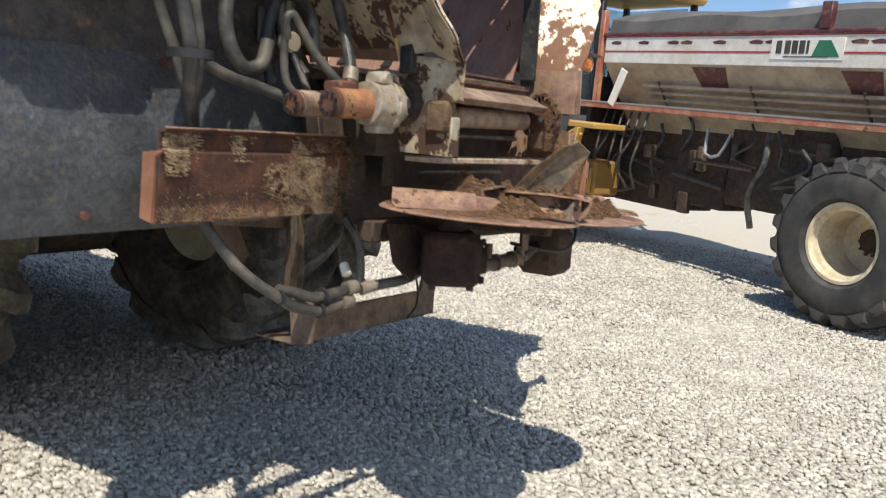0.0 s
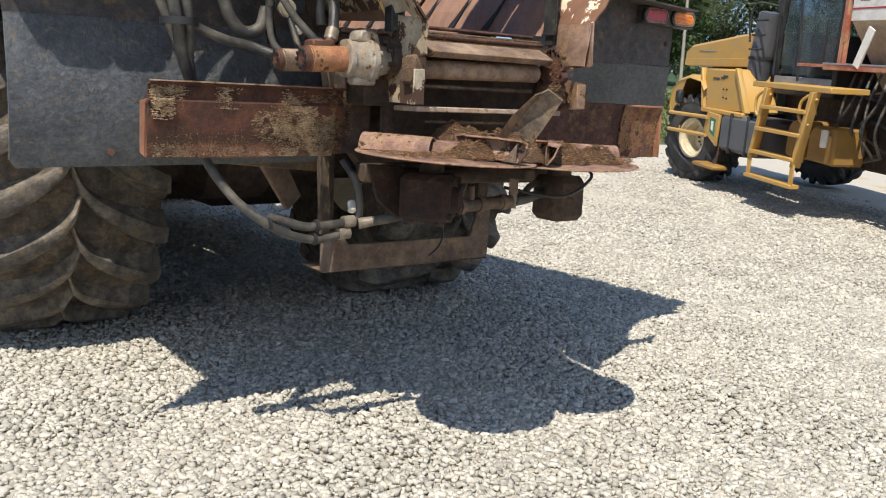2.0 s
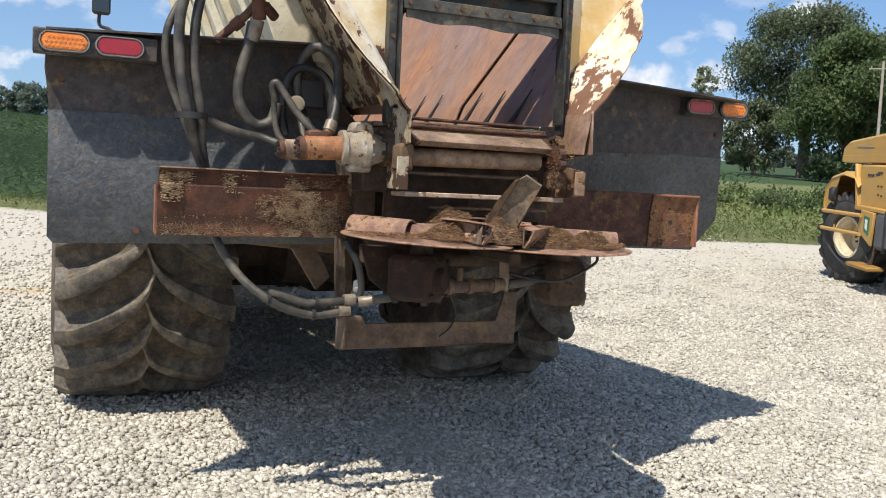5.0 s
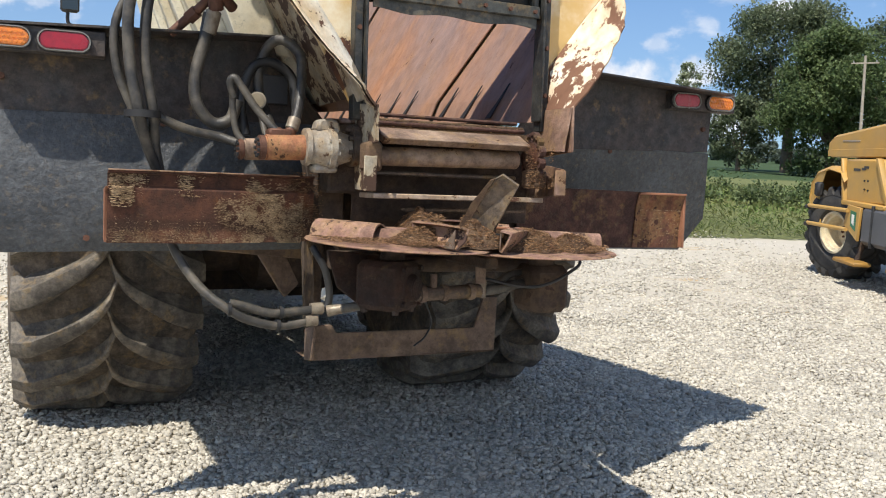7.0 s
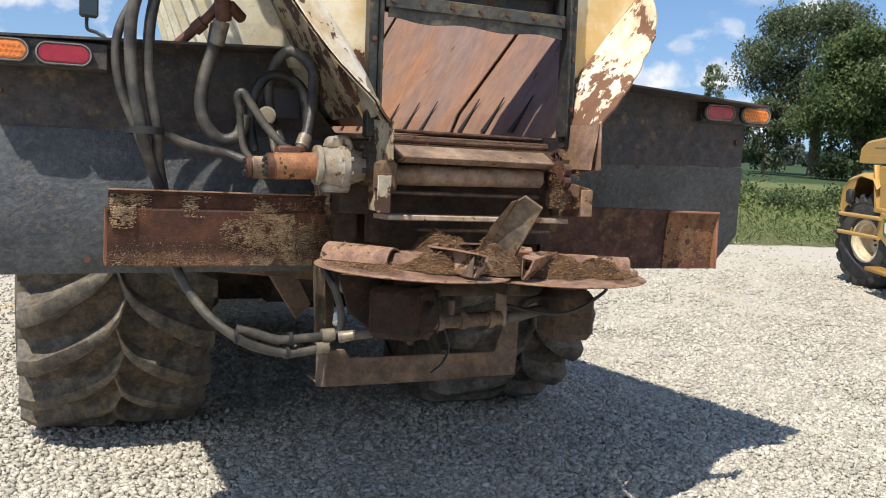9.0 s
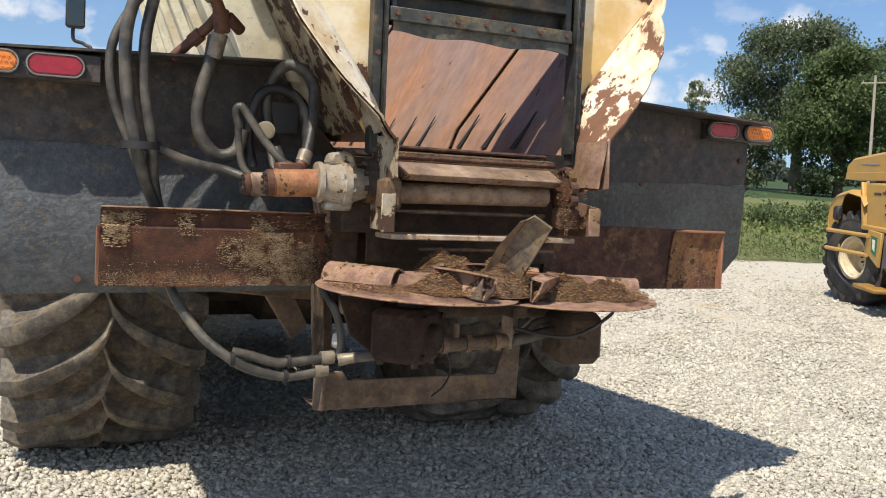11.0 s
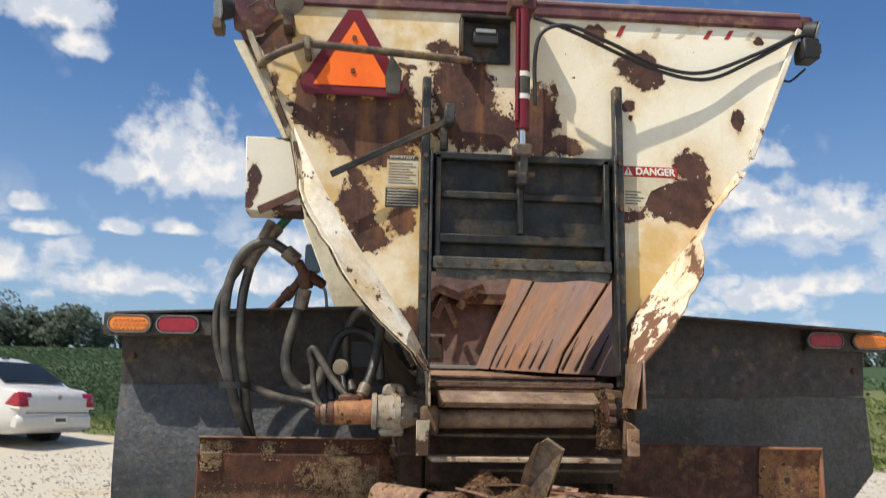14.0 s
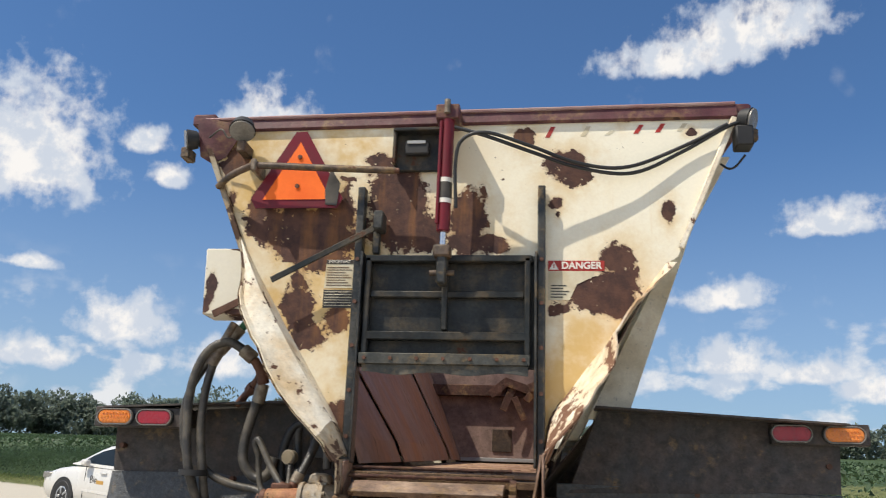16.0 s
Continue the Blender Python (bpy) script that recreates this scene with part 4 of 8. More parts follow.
part("rim_bead", tube([(-1.17, -0.1, 3.082), (-0.4, -0.102, 3.094), (0.4, -0.102, 3.103), (1.16, -0.1, 3.113)], 0.009, 8, 3), "rim_edge", rim, "rubbed edge of the rim")
bm = sheet([[(-1.175, -0.125, 3.085), (-1.1, -0.12, 3.075), (-0.96, -0.108, 3.05)], [(-1.165, -0.128, 2.99), (-1.09, -0.125, 2.97), (-0.99, -0.104, 2.985)],
            [(-1.15, -0.115, 2.9), (-1.1, -0.11, 2.87), (-1.04, -0.098, 2.9)]], 0.006)
part("corner_plate", bm, "maroon", truck, "torn maroon corner plate")

# (x, z) of the hopper's side: rim and trough
TOP_X, TOP_Z, LOW_X, LOW_Z, FRONT_Y = 1.17, 3.06, 0.37, 1.60, 3.7


def taper(x, y):
    """The hopper narrows towards its front."""
    return LOW_X + (x - LOW_X) * (1 - 0.375 * max(0.0, y - 0.3) / 3.4)


for s in (-1, 1):
    side = part("hopper_side", sheet([[(s * TOP_X, WALL_Y + 0.01, TOP_Z), (s * taper(TOP_X, FRONT_Y), FRONT_Y, TOP_Z)], [(s * 0.84, WALL_Y + 0.01, 2.45), (s * taper(0.84, FRONT_Y), FRONT_Y, 2.45)], [(s * 0.62, 0.31, 2.03), (s * taper(0.62, FRONT_Y), FRONT_Y, 2.06)], [(s * (LOW_X + 0.03), 0.32, LOW_Z + 0.05), (s * (LOW_X + 0.03), FRONT_Y, LOW_Z + 0.2)]], 0.006), "cream", truck, "dirty cream hopper side with vertical ribs", False)
    for k in range(9):
        y = 0.36 + 0.42 * k
        part("rib", plate([(s * taper(TOP_X + 0.01, y), TOP_Z), (s * taper(TOP_X + 0.06, y), TOP_Z), (s * (LOW_X + 0.14), LOW_Z + 0.14), (s * (LOW_X + 0.08), LOW_Z + 0.14)], "y", y, y + 0.05, 0.003), "cream", side, "", False)
    end = taper(TOP_X, FRONT_Y)
    bm = plate([(s * TOP_X - 0.05, WALL_Y), (s * TOP_X + 0.06, WALL_Y), (s * end + 0.06, FRONT_Y), (s * end - 0.05, FRONT_Y)], "z", TOP_Z, TOP_Z + 0.06, 0.01)
    part("side_rim", bm, "maroon", truck)
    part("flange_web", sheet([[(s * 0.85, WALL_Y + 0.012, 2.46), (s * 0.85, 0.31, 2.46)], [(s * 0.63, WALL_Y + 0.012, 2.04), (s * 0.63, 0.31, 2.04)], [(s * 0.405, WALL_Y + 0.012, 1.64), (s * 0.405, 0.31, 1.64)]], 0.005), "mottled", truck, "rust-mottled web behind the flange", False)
    # inner liner: long plates lapped over one another
    liner = new("hopper_liner")
    liner.parent = truck
    edges = [-0.05, 0.93, 2.07, 3.04, FRONT_Y]
    for k in range(4):
        y0, y1 = edges[k], edges[k + 1] - 0.014
        # the seams lean back a little towards the top
        t0, t1 = (y0 if k == 0 else y0 - 0.5), (y1 if k == 3 else y1 - 0.5)
        lift = 0.012 + 0.016 * (k % 2)
        top, low = (s * (TOP_X - 0.03), TOP_Z - 0.05), (s * LOW_X, LOW_Z + 0.005)
        own = sheet([[(s * (taper(TOP_X - 0.03, t0) - lift), t0, top[1]), (s * (taper(TOP_X - 0.03, t1) - lift), t1, top[1])],
                     [(low[0] + s * 0.04 - s * lift, y0, low[1] + 0.1 + 0.05 * y0), (low[0] + s * 0.04 - s * lift, y1, low[1] + 0.1 + 0.05 * y1)],
                     [(low[0] - s * lift, y0, low[1] + 0.05 * y0), (low[0] - s * lift, y1, low[1] + 0.05 * y1)]], 0.006)
        wall_plate = part("liner_plate", own, "liner", liner, "rust-streaked brown steel liner plate", False)
        # thin black tapered strips stand in for shadow fingers at the foot of the plates
        for y in ((0.81, 0.56, 0.3) if k == 0 else (1.83, 1.52, 1.27) if k == 1 else (2.75, 2.4) if k == 2 else ()):
            if s > 0:
                foot = low[0] + 0.006 - lift - 0.007
                z = low[1] + 0.02 + 0.05 * y
                shadow_finger = plate([(y - 0.055, z + 0.15), (y - 0.047, z + 0.15), (y - 0.005, z + 0.075), (y + 0.05, z), (y + 0.0, z), (y - 0.03, z + 0.075)], "x", 0.0, 0.003, 0)
                for v in shadow_finger.verts:
                    v.co.x += foot + 0.42 * (v.co.z - z)
                part("shadow_finger", shadow_finger, "black", wall_plate, "dark tapered strip in place of a cast shadow", False)

bm = plate([(-0.87, 3.06), (0.87, 3.06), (0.37, 1.79), (-0.37, 1.79)], "y", FRONT_Y, FRONT_Y + 0.01, 0)
front_wall = part("front_wall", bm, "front", truck, "brown inner front wall", False)
part("inspection_window", box(-0.09, 0.07, FRONT_Y - 0.012, FRONT_Y, 1.86, 2.04, 0.003), "under", front_wall, "litter seen in a small square opening")
part("strip", box(-0.36, 0.36, FRONT_Y - 0.03, FRONT_Y - 0.005, 1.78, 1.81, 0.003), "pale_steel", front_wall, "bright riveted steel strip")
bm = box(-0.66, 0.72, FRONT_Y - 0.09, FRONT_Y - 0.02, 2.30, 2.39, 0.004)
part("crossbar", bm, "rust", truck, "rusty crossbar inside the hopper")
for x, z, w, h, a in ((-0.04, 2.36, 0.07, 0.18, 50), (0.05, 2.3, 0.06, 0.26, 24), (0.13, 2.2, 0.05, 0.2, -24), (0.12, 2.38, 0.24, 0.07, 18), (0.3, 2.4, 0.2, 0.07, -22), (0.24, 2.33, 0.06, 0.18, 38)):
    part("torn_strip", box(-w / 2, w / 2, -0.006, 0.006, -h / 2, h / 2, 0.002, pose(x, FRONT_Y - 0.12, z, 0, a, 10)), "rust", truck, "torn rusty strip")

# conveyor floor: chain slats rising to the front
conveyor = part("conveyor_bed", plate([(-0.12, 1.52), (FRONT_Y, 1.72), (FRONT_Y, 1.745), (-0.12, 1.545)], "x", -0.37, 0.37, 0), "mud", truck, "litter-covered conveyor floor")
for k in range(22):
    y = 0.0 + 0.16 * k
    z = 1.552 + 0.0524 * (y + 0.12)
    part("slat", box(-0.36, 0.36, y, y + 0.045, z, z + 0.02, 0.004), "chute", conveyor)

# chute cheeks and bent flanges beside the opening
def flange_rows(inner, outer, wave, seed, fold=0.0):
    """Rows of a bent sheet between the wall's edge and its free lip, slightly buckled."""
    rng = random.Random(seed)
    a, b = bend(inner, 4), bend(outer, 4)
    rows = []
    for p, q in zip(a, b):
        mid = p.lerp(q, 0.55) + Vector((rng.uniform(-1, 1), rng.uniform(-1, 0.3), rng.uniform(-1, 1))) * wave
        lip = q + Vector((rng.uniform(-1, 1), rng.uniform(-1, 1), rng.uniform(-1, 1))) * wave
        if fold:
            rows.append([p, p.lerp(q, 0.22) + Vector((0.01, -0.09, 0.02)) * fold, p.lerp(mid, 0.8) + Vector((0.0, -0.07, 0.01)) * fold, mid.lerp(lip, 0.7), lip])
        else:
            rows.append([p, p.lerp(mid, 0.5), mid, lip])
    return rows


LEFT_IN = [(-0.912, -0.092, 2.49), (-0.80, -0.092, 2.31), (-0.69, -0.092, 2.13), (-0.56, -0.092, 1.93), (-0.45, -0.092, 1.75), (-0.392, -0.092, 1.62), (-0.385, -0.092, 1.45)]
LEFT_OUT = [(-0.895, -0.13, 2.47), (-0.845, -0.24, 2.2), (-0.745, -0.28, 2.03), (-0.635, -0.31, 1.86), (-0.47, -0.325, 1.69), (-0.395, -0.325, 1.60), (-0.39, -0.32, 1.48)]
LEFT_ROWS = flange_rows(LEFT_IN[:6], LEFT_OUT[:6], 0.004, 2, 0.8)
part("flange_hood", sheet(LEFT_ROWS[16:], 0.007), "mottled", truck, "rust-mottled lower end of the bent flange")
part("bent_flange", sheet(LEFT_ROWS[:17], 0.007), "ribbon", truck, "cream flange bent outwards, rust along its lip")
part("flange_foot", sheet(flange_rows(LEFT_IN[5:], LEFT_OUT[5:], 0.003, 6), 0.007), "mottled", truck, "rusty brown foot of the flange")
RIGHT_IN = [(0.86, -0.092, 2.425), (0.76, -0.092, 2.29), (0.657, -0.092, 2.139), (0.605, -0.092, 2.075), (0.55, -0.092, 2.009), (0.465, -0.092, 1.895), (0.39, -0.092, 1.79), (0.37, -0.1, 1.645), (0.365, -0.1, 1.48)]
RIGHT_OUT = [(0.895, -0.1, 2.42), (0.79, -0.13, 2.315), (0.715, -0.17, 2.235), (0.64, -0.225, 2.11), (0.64, -0.255, 2.01), (0.56, -0.3, 1.885), (0.487, -0.32, 1.77), (0.365, -0.333, 1.64), (0.337, -0.336, 1.48)]
part("bent_flange", sheet(flange_rows(RIGHT_IN[:8], RIGHT_OUT[:8], 0.0045, 5), 0.007), "flange", truck, "buckled cream flange with a wavy rusted lip")
part("flange_foot", sheet(flange_rows(RIGHT_IN[7:], RIGHT_OUT[7:], 0.003, 6), 0.007), "chute", truck, "rusty brown foot of the flange")
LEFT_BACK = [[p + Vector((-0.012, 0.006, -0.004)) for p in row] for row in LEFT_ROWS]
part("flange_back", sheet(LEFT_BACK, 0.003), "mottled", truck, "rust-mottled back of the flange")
part("cheek_plate", plate([(-0.10, 1.62), (-0.34, 1.645), (-0.345, 1.48), (-0.10, 1.46)], "x", 0.365, 0.373, 0.002), "chute", truck, "rusty brown chute cheek")
part("cheek_plate", plate([(-0.10, 1.62), (-0.25, 1.6), (-0.26, 1.43), (-0.10, 1.43)], "x", -0.385, -0.378, 0.002), "chute", truck)
part("tab_plate", sheet([[(0.338, -0.345, 1.413), (0.36, -0.2, 1.43), (0.4, 0.07, 1.44)], [(0.339, -0.337, 1.317), (0.36, -0.19, 1.312), (0.4, 0.07, 1.305)]], 0.007), "chute", truck, "rusty side plate below the flange", False)
part("tab_lip", box(0.3, 0.345, -0.345, -0.337, 1.318, 1.41, 0.002), "chute", truck)
part("tab_plate", sheet([[(-0.39, -0.31, 1.432), (-0.385, -0.15, 1.432), (-0.38, 0.06, 1.43)], [(-0.39, -0.312, 1.31), (-0.385, -0.15, 1.315), (-0.38, 0.06, 1.32)]], 0.007), "mottled", truck, "rusty cream side plate below the flange", False)
part("tab_lip", box(-0.43, -0.386, -0.318, -0.31, 1.312, 1.43, 0.002), "mottled", truck)

# discharge roller, its cover and chain
part("roller", rod((-0.345, -0.19, 1.435), (0.22, -0.19, 1.445), 0.034, n=20, bevel=0.004), "roller", truck, "greasy steel discharge roller")
part("roller_cover", plate([(-0.27, 1.475), (-0.29, 1.495), (-0.2, 1.535), (-0.15, 1.535), (-0.15, 1.52)], "x", -0.35, 0.225, 0.002), "roller", truck, "worn lip over the roller")
part("scraper_bar", box(-0.37, 0.26, -0.17, -0.14, 1.545, 1.57, 0.004), "mud", truck, "scraper bar clogged with dirt")
for y, z in ((-0.185, 1.552), (-0.125, 1.585)):
    part("rail_bar", rod((-0.37, y, z), (0.25, y, z), 0.007, n=8), "rust", truck)
part("lower_bar", box(-0.36, 0.24, -0.16, -0.13, 1.37, 1.385, 0.004), "steel", truck)
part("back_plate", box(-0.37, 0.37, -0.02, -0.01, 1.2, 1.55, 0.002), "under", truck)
part("lower_lip", box(-0.37, 0.31, -0.25, -0.1, 1.288, 1.306, 0.003), "worn_lip", truck, "worn bright steel lip")
bm = bmesh.new()
for k in range(11):
    a = 2 * math.pi * k / 11
    p = Vector((0.26, -0.245 + 0.055 * math.cos(a), 1.455 + 0.075 * math.sin(a)))
    own = turned([(-0.012, 0.010), (-0.012, 0.022), (0.012, 0.022), (0.012, 0.010)], 8, "x", p, None, True)
    add(own, bm)
part("roller_chain", bm, "rust", truck, "rusty drive chain at the end of the roller")
part("sprocket", turned([(-0.008, 0.012), (-0.008, 0.055), (0.008, 0.055), (0.008, 0.012)], 14, "x", (0.255, -0.245, 1.455), None, True), "copper", truck)
part("bearing", box(0.235, 0.3, -0.29, -0.2, 1.34, 1.41, 0.01), "mud", truck, "bearing block caked in dirt")
part("bearing", box(-0.41, -0.35, -0.28, -0.2, 1.38, 1.48, 0.01), "mud", truck, "bearing block caked in dirt")

# gate with its bars, sliding in two rails
for s in (-1, 1):
    xr = -0.401 if s < 0 else 0.358
    bm = box(xr - 0.016, xr + 0.016, -0.145, -0.095, 1.56, 2.74, 0.004)
    box(xr - s * 0.022 - 0.005, xr - s * 0.022 + 0.005, -0.165, -0.095, 1.6, 2.45, 0.002, bm=bm)
    rail = part("guide_rail", bm, "rail", truck, "black steel gate rail with worn edges")
    for k in range(5):
        z = 1.7 + 0.18 * k
        part("bolt", rod((xr, -0.153, z), (xr, -0.143, z), 0.009, n=6), "copper", rail)
gate = part("gate", box(-0.385, 0.345, -0.105, -0.098, 1.98, 2.445, 0.002), "gate", truck, "black steel discharge gate with rust patches")
for x0, x1, y0, z0, z1 in ((-0.365, 0.322, -0.15, 2.41, 2.438), (-0.34, 0.29, -0.135, 2.262, 2.29), (-0.35, 0.3, -0.15, 2.085, 2.12)):
    part("crossbar", box(x0, x1, y0, -0.105, z0, z1, 0.004), "gate", gate)
for x in (-0.352, 0.303):
    part("edge_bar", box(x - 0.012, x + 0.012, -0.15, -0.105, 1.99, 2.43, 0.004), "gate", gate)
part("centre_bar", box(-0.045, -0.02, -0.14, -0.105, 2.128, 2.415, 0.004), "gate", gate)
seal = part("rubber_seal", box(-0.37, 0.315, -0.16, -0.15, 1.985, 2.03, 0.004), "clamp_bar", gate, "grey clamp bar over a rubber seal")
part("seal_ledge", box(-0.37, 0.315, -0.15, -0.105, 2.02, 2.03, 0.003), "clamp_bar", gate)
rows = [[Vector((x, -0.148 - 0.004 * math.sin(x * 31), z - (0.006 * math.sin(x * 23) if z < 1.96 else 0.0))) for x in np.linspace(-0.355, 0.308, 24)] for z in (2.0, 1.975, 1.95)]
part("seal_strip", sheet(rows, 0.006), "clamp_bar", gate, "worn rubber strip below the clamp bar")
for k in range(7):
    x = -0.345 + 0.106 * k
    part("bolt", rod((x, -0.17, 2.008), (x, -0.158, 2.008), 0.008, n=6), "copper", seal)
part("link_bar", box(-0.345, -0.315, -0.13, -0.1, 2.45, 2.6, 0.005), "rail", gate)

# lift cylinder
cyl = part("lift_cylinder", rod((-0.04, -0.2, 2.52), (-0.035, -0.2, 3.04), 0.028, n=18, bevel=0.004), "dark_red", truck, "dark red hydraulic lift cylinder")
part("side_pipe", rod((-0.065, -0.225, 2.55), (-0.06, -0.225, 3.0), 0.007), "dark_red", cyl)
part("rod", rod((-0.04, -0.2, 2.44), (-0.04, -0.2, 2.6), 0.014), "chrome", cyl, "bright piston rod")
part("sticker", turned([(2.64, 0.0292), (2.75, 0.0292)], 18, "z", (-0.038, -0.2, 0.0)), "paper", cyl, "worn white sticker")
part("sticker_band", turned([(2.66, 0.0296), (2.73, 0.0296)], 18, "z", (-0.038, -0.2, 0.0)), "label_dark", cyl)
part("clevis", box(-0.075, -0.005, -0.235, -0.165, 2.41, 2.46, 0.008), "steel", cyl, "greasy dark clevis")
part("clevis", box(-0.06, -0.02, -0.225, -0.15, 2.3, 2.42, 0.008), "rail", cyl)
part("clevis_pin", rod((-0.09, -0.19, 2.35), (0.01, -0.19, 2.35), 0.012), "steel", cyl)
part("top_bracket", box(-0.085, 0.015, -0.23, -0.09, 3.01, 3.078, 0.006), "maroon", cyl, "maroon top bracket")
part("pin", rod((-0.035, -0.24, 3.03), (-0.035, -0.24, 3.09), 0.013), "collar", cyl)

# slow-moving-vehicle triangle
smv = part("slow_vehicle_triangle", plate([(-0.715, 3.005), (-0.665, 3.005), (-0.487, 2.695), (-0.51, 2.652), (-0.87, 2.652), (-0.893, 2.695)], "y", -0.128, -0.124, 0), "dark_red", truck, "slow-moving-vehicle triangle, orange with a dark red border", False)
part("orange_field", plate([(-0.69, 2.955), (-0.84, 2.69), (-0.54, 2.69)], "y", -0.131, -0.129, 0), "orange", smv, "fluorescent orange triangle", False)
part("scuff", plate([(-0.565, 2.73), (-0.545, 2.83), (-0.50, 2.76), (-0.51, 2.66), (-0.56, 2.665)], "y", -0.1335, -0.132, 0), "label_dark", smv, "scuffed dark patch", False)
for x, z in ((-0.688, 2.885), (-0.69, 2.75)):
    part("bolt", rod((x, -0.137, z), (x, -0.128, z), 0.01, n=6), "copper", smv)
    part("spacer", rod((x, -0.126, z), (x, -0.09, z), 0.014, n=8), "steel", smv)

# bent lamp arm, diagonal brace, work lamps, camera box
arm = part("lamp_arm", tube([(-1.05, -0.12, 2.755), (-0.98, -0.17, 2.785), (-0.9, -0.195, 2.812), (-0.84, -0.2, 2.82), (-0.55, -0.2, 2.805), (-0.25, -0.2, 2.79)], 0.015, 10), "steel", truck, "bent grey steel pipe")
part("clamp", box(-0.875, -0.85, -0.225, -0.09, 2.79, 2.845, 0.006), "collar", arm)
part("end_plug", rod((-0.252, -0.2, 2.79), (-0.235, -0.2, 2.789), 0.012), "copper", arm)
part("edge_strip", box(-0.012, 0.012, -0.02, 0.004, -0.3, 0.3, 0.003, pose(-1.035, -0.1, 2.755, 0, -23, 0)), "mottled", truck, "chipped cream edge strip")
part("edge_strip", box(-0.013, 0.012, -0.012, 0.004, -0.31, 0.31, 0.004, pose(1.036, -0.096, 2.765, 0, 22.8, 0)), "ribbon", truck, "bright cream edge strip with rust")
part("brace", box(-0.013, 0.013, -0.005, 0.005, -0.25, 0.25, 0.003, pose(-0.537, -0.16, 2.443, 0, 62.1, 0)), "gate", truck, "black diagonal brace strap")
part("brace_clamp", box(-0.335, -0.295, -0.19, -0.1, 2.54, 2.62, 0.006), "rail", truck)
for at, aim, r in (((-1.21, -0.15, 2.965), (-0.85, -0.42, -0.2), 0.05), ((-0.94, -0.19, 2.985), (0.15, -0.5, -0.8), 0.06), ((1.225, -0.11, 3.03), (0.85, -0.45, -0.3), 0.055)):
    p, d = Vector(at), Vector(aim).normalized()
    lamp = part("work_lamp", rod(p - d * 0.055, p, r * 0.75, r, 20, 0.006), "black", truck, "round black work lamp")
    part("lens", rod(p - d * 0.002, p + d * 0.004, r * 0.9, n=20), "lamp_glass", lamp, "dusty round lens")
    part("bracket", box(p.x - 0.02, p.x + 0.02, p.y, -0.07, p.z - r - 0.03, p.z - r + 0.02, 0.005), "steel", lamp)
part("lamp_box", box(1.15, 1.22, -0.14, -0.05, 2.91, 3.0, 0.006), "black", truck)
cam_box = part("camera_housing", box(-0.275, -0.07, -0.115, -0.095, 2.82, 3.0, 0.005), "gate", truck, "black recessed camera housing")
part("hood", box(-0.275, -0.07, -0.17, -0.1, 2.985, 3.0, 0.004), "gate", cam_box)
part("cheek", box(-0.275, -0.262, -0.16, -0.1, 2.84, 2.99, 0.003), "gate", cam_box)
part("lens_box", box(-0.225, -0.12, -0.15, -0.115, 2.885, 2.945, 0.006), "black", cam_box, "small dark lens unit")
part("inner_bar", box(-0.215, -0.135, -0.155, -0.15, 2.93, 2.945, 0.002), "pale_steel", cam_box)

# labels
danger = part("danger_label", plate([(0.384, 2.387), (0.611, 2.387), (0.611, 2.43), (0.384, 2.43)], "y", WALL_Y - 0.002, WALL_Y - 0.0005, 0), "label_red", rear_wall, "red and white danger label", False)
words("DANGER", 0.041, (0.519, WALL_Y - 0.003, 2.4085), "paper", danger, squeeze=0.98, bold=0.0012)
part("warning_triangle", plate([(0.389, 2.392), (0.427, 2.392), (0.408, 2.426)], "y", WALL_Y - 0.004, WALL_Y - 0.002, 0), "paper", danger, "white warning triangle", False)
part("mark", plate([(0.406, 2.398), (0.41, 2.398), (0.4105, 2.416), (0.4055, 2.416)], "y", WALL_Y - 0.005, WALL_Y - 0.004, 0), "label_red", danger, "", False)
lower = part("instruction_label", plate([(0.385, 2.265), (0.47, 2.265), (0.5, 2.33), (0.57, 2.365), (0.57, 2.386), (0.385, 2.386)], "y", WALL_Y - 0.002, WALL_Y - 0.0005, 0), "label_white", rear_wall, "torn cream instruction label", False)
for k in range(5):
    part("text_line", box(0.395, 0.395 + 0.05 + 0.012 * (k % 3), WALL_Y - 0.0035, WALL_Y - 0.002, 2.275 + 0.012 * k, 2.279 + 0.012 * k, 0), "label_dark", lower, "", False)
important = part("important_label", plate([(-0.55, 2.31), (-0.425, 2.31), (-0.425, 2.432), (-0.545, 2.432)], "y", WALL_Y - 0.002, WALL_Y - 0.0005, 0), "label_white", rear_wall, "faded important notice", False)
part("header", box(-0.545, -0.427, WALL_Y - 0.0035, WALL_Y - 0.002, 2.414, 2.431, 0), "label_dark", important, "", False)
words("IMPORTANT", 0.017, (-0.488, WALL_Y - 0.0045, 2.4225), "paper", important)
for k in range(8):
    part("text_line", box(-0.54, -0.435 - 0.012 * ((k * 7) % 3), WALL_Y - 0.0035, WALL_Y - 0.002, 2.32 + 0.011 * k, 2.3235 + 0.011 * k, 0), "frame", important, "", False)
table_label = part("chart_label", plate([(-0.55, 2.225), (-0.425, 2.225), (-0.425, 2.302), (-0.55, 2.302)], "y", WALL_Y - 0.002, WALL_Y - 0.0005, 0), "label_dark", rear_wall, "dark chart label with pale lines", False)
for k in range(6):
    part("text_line", box(-0.545, -0.43, WALL_Y - 0.0035, WALL_Y - 0.002, 2.234 + 0.0115 * k, 2.2365 + 0.0115 * k, 0), "label_white", table_label, "", False)
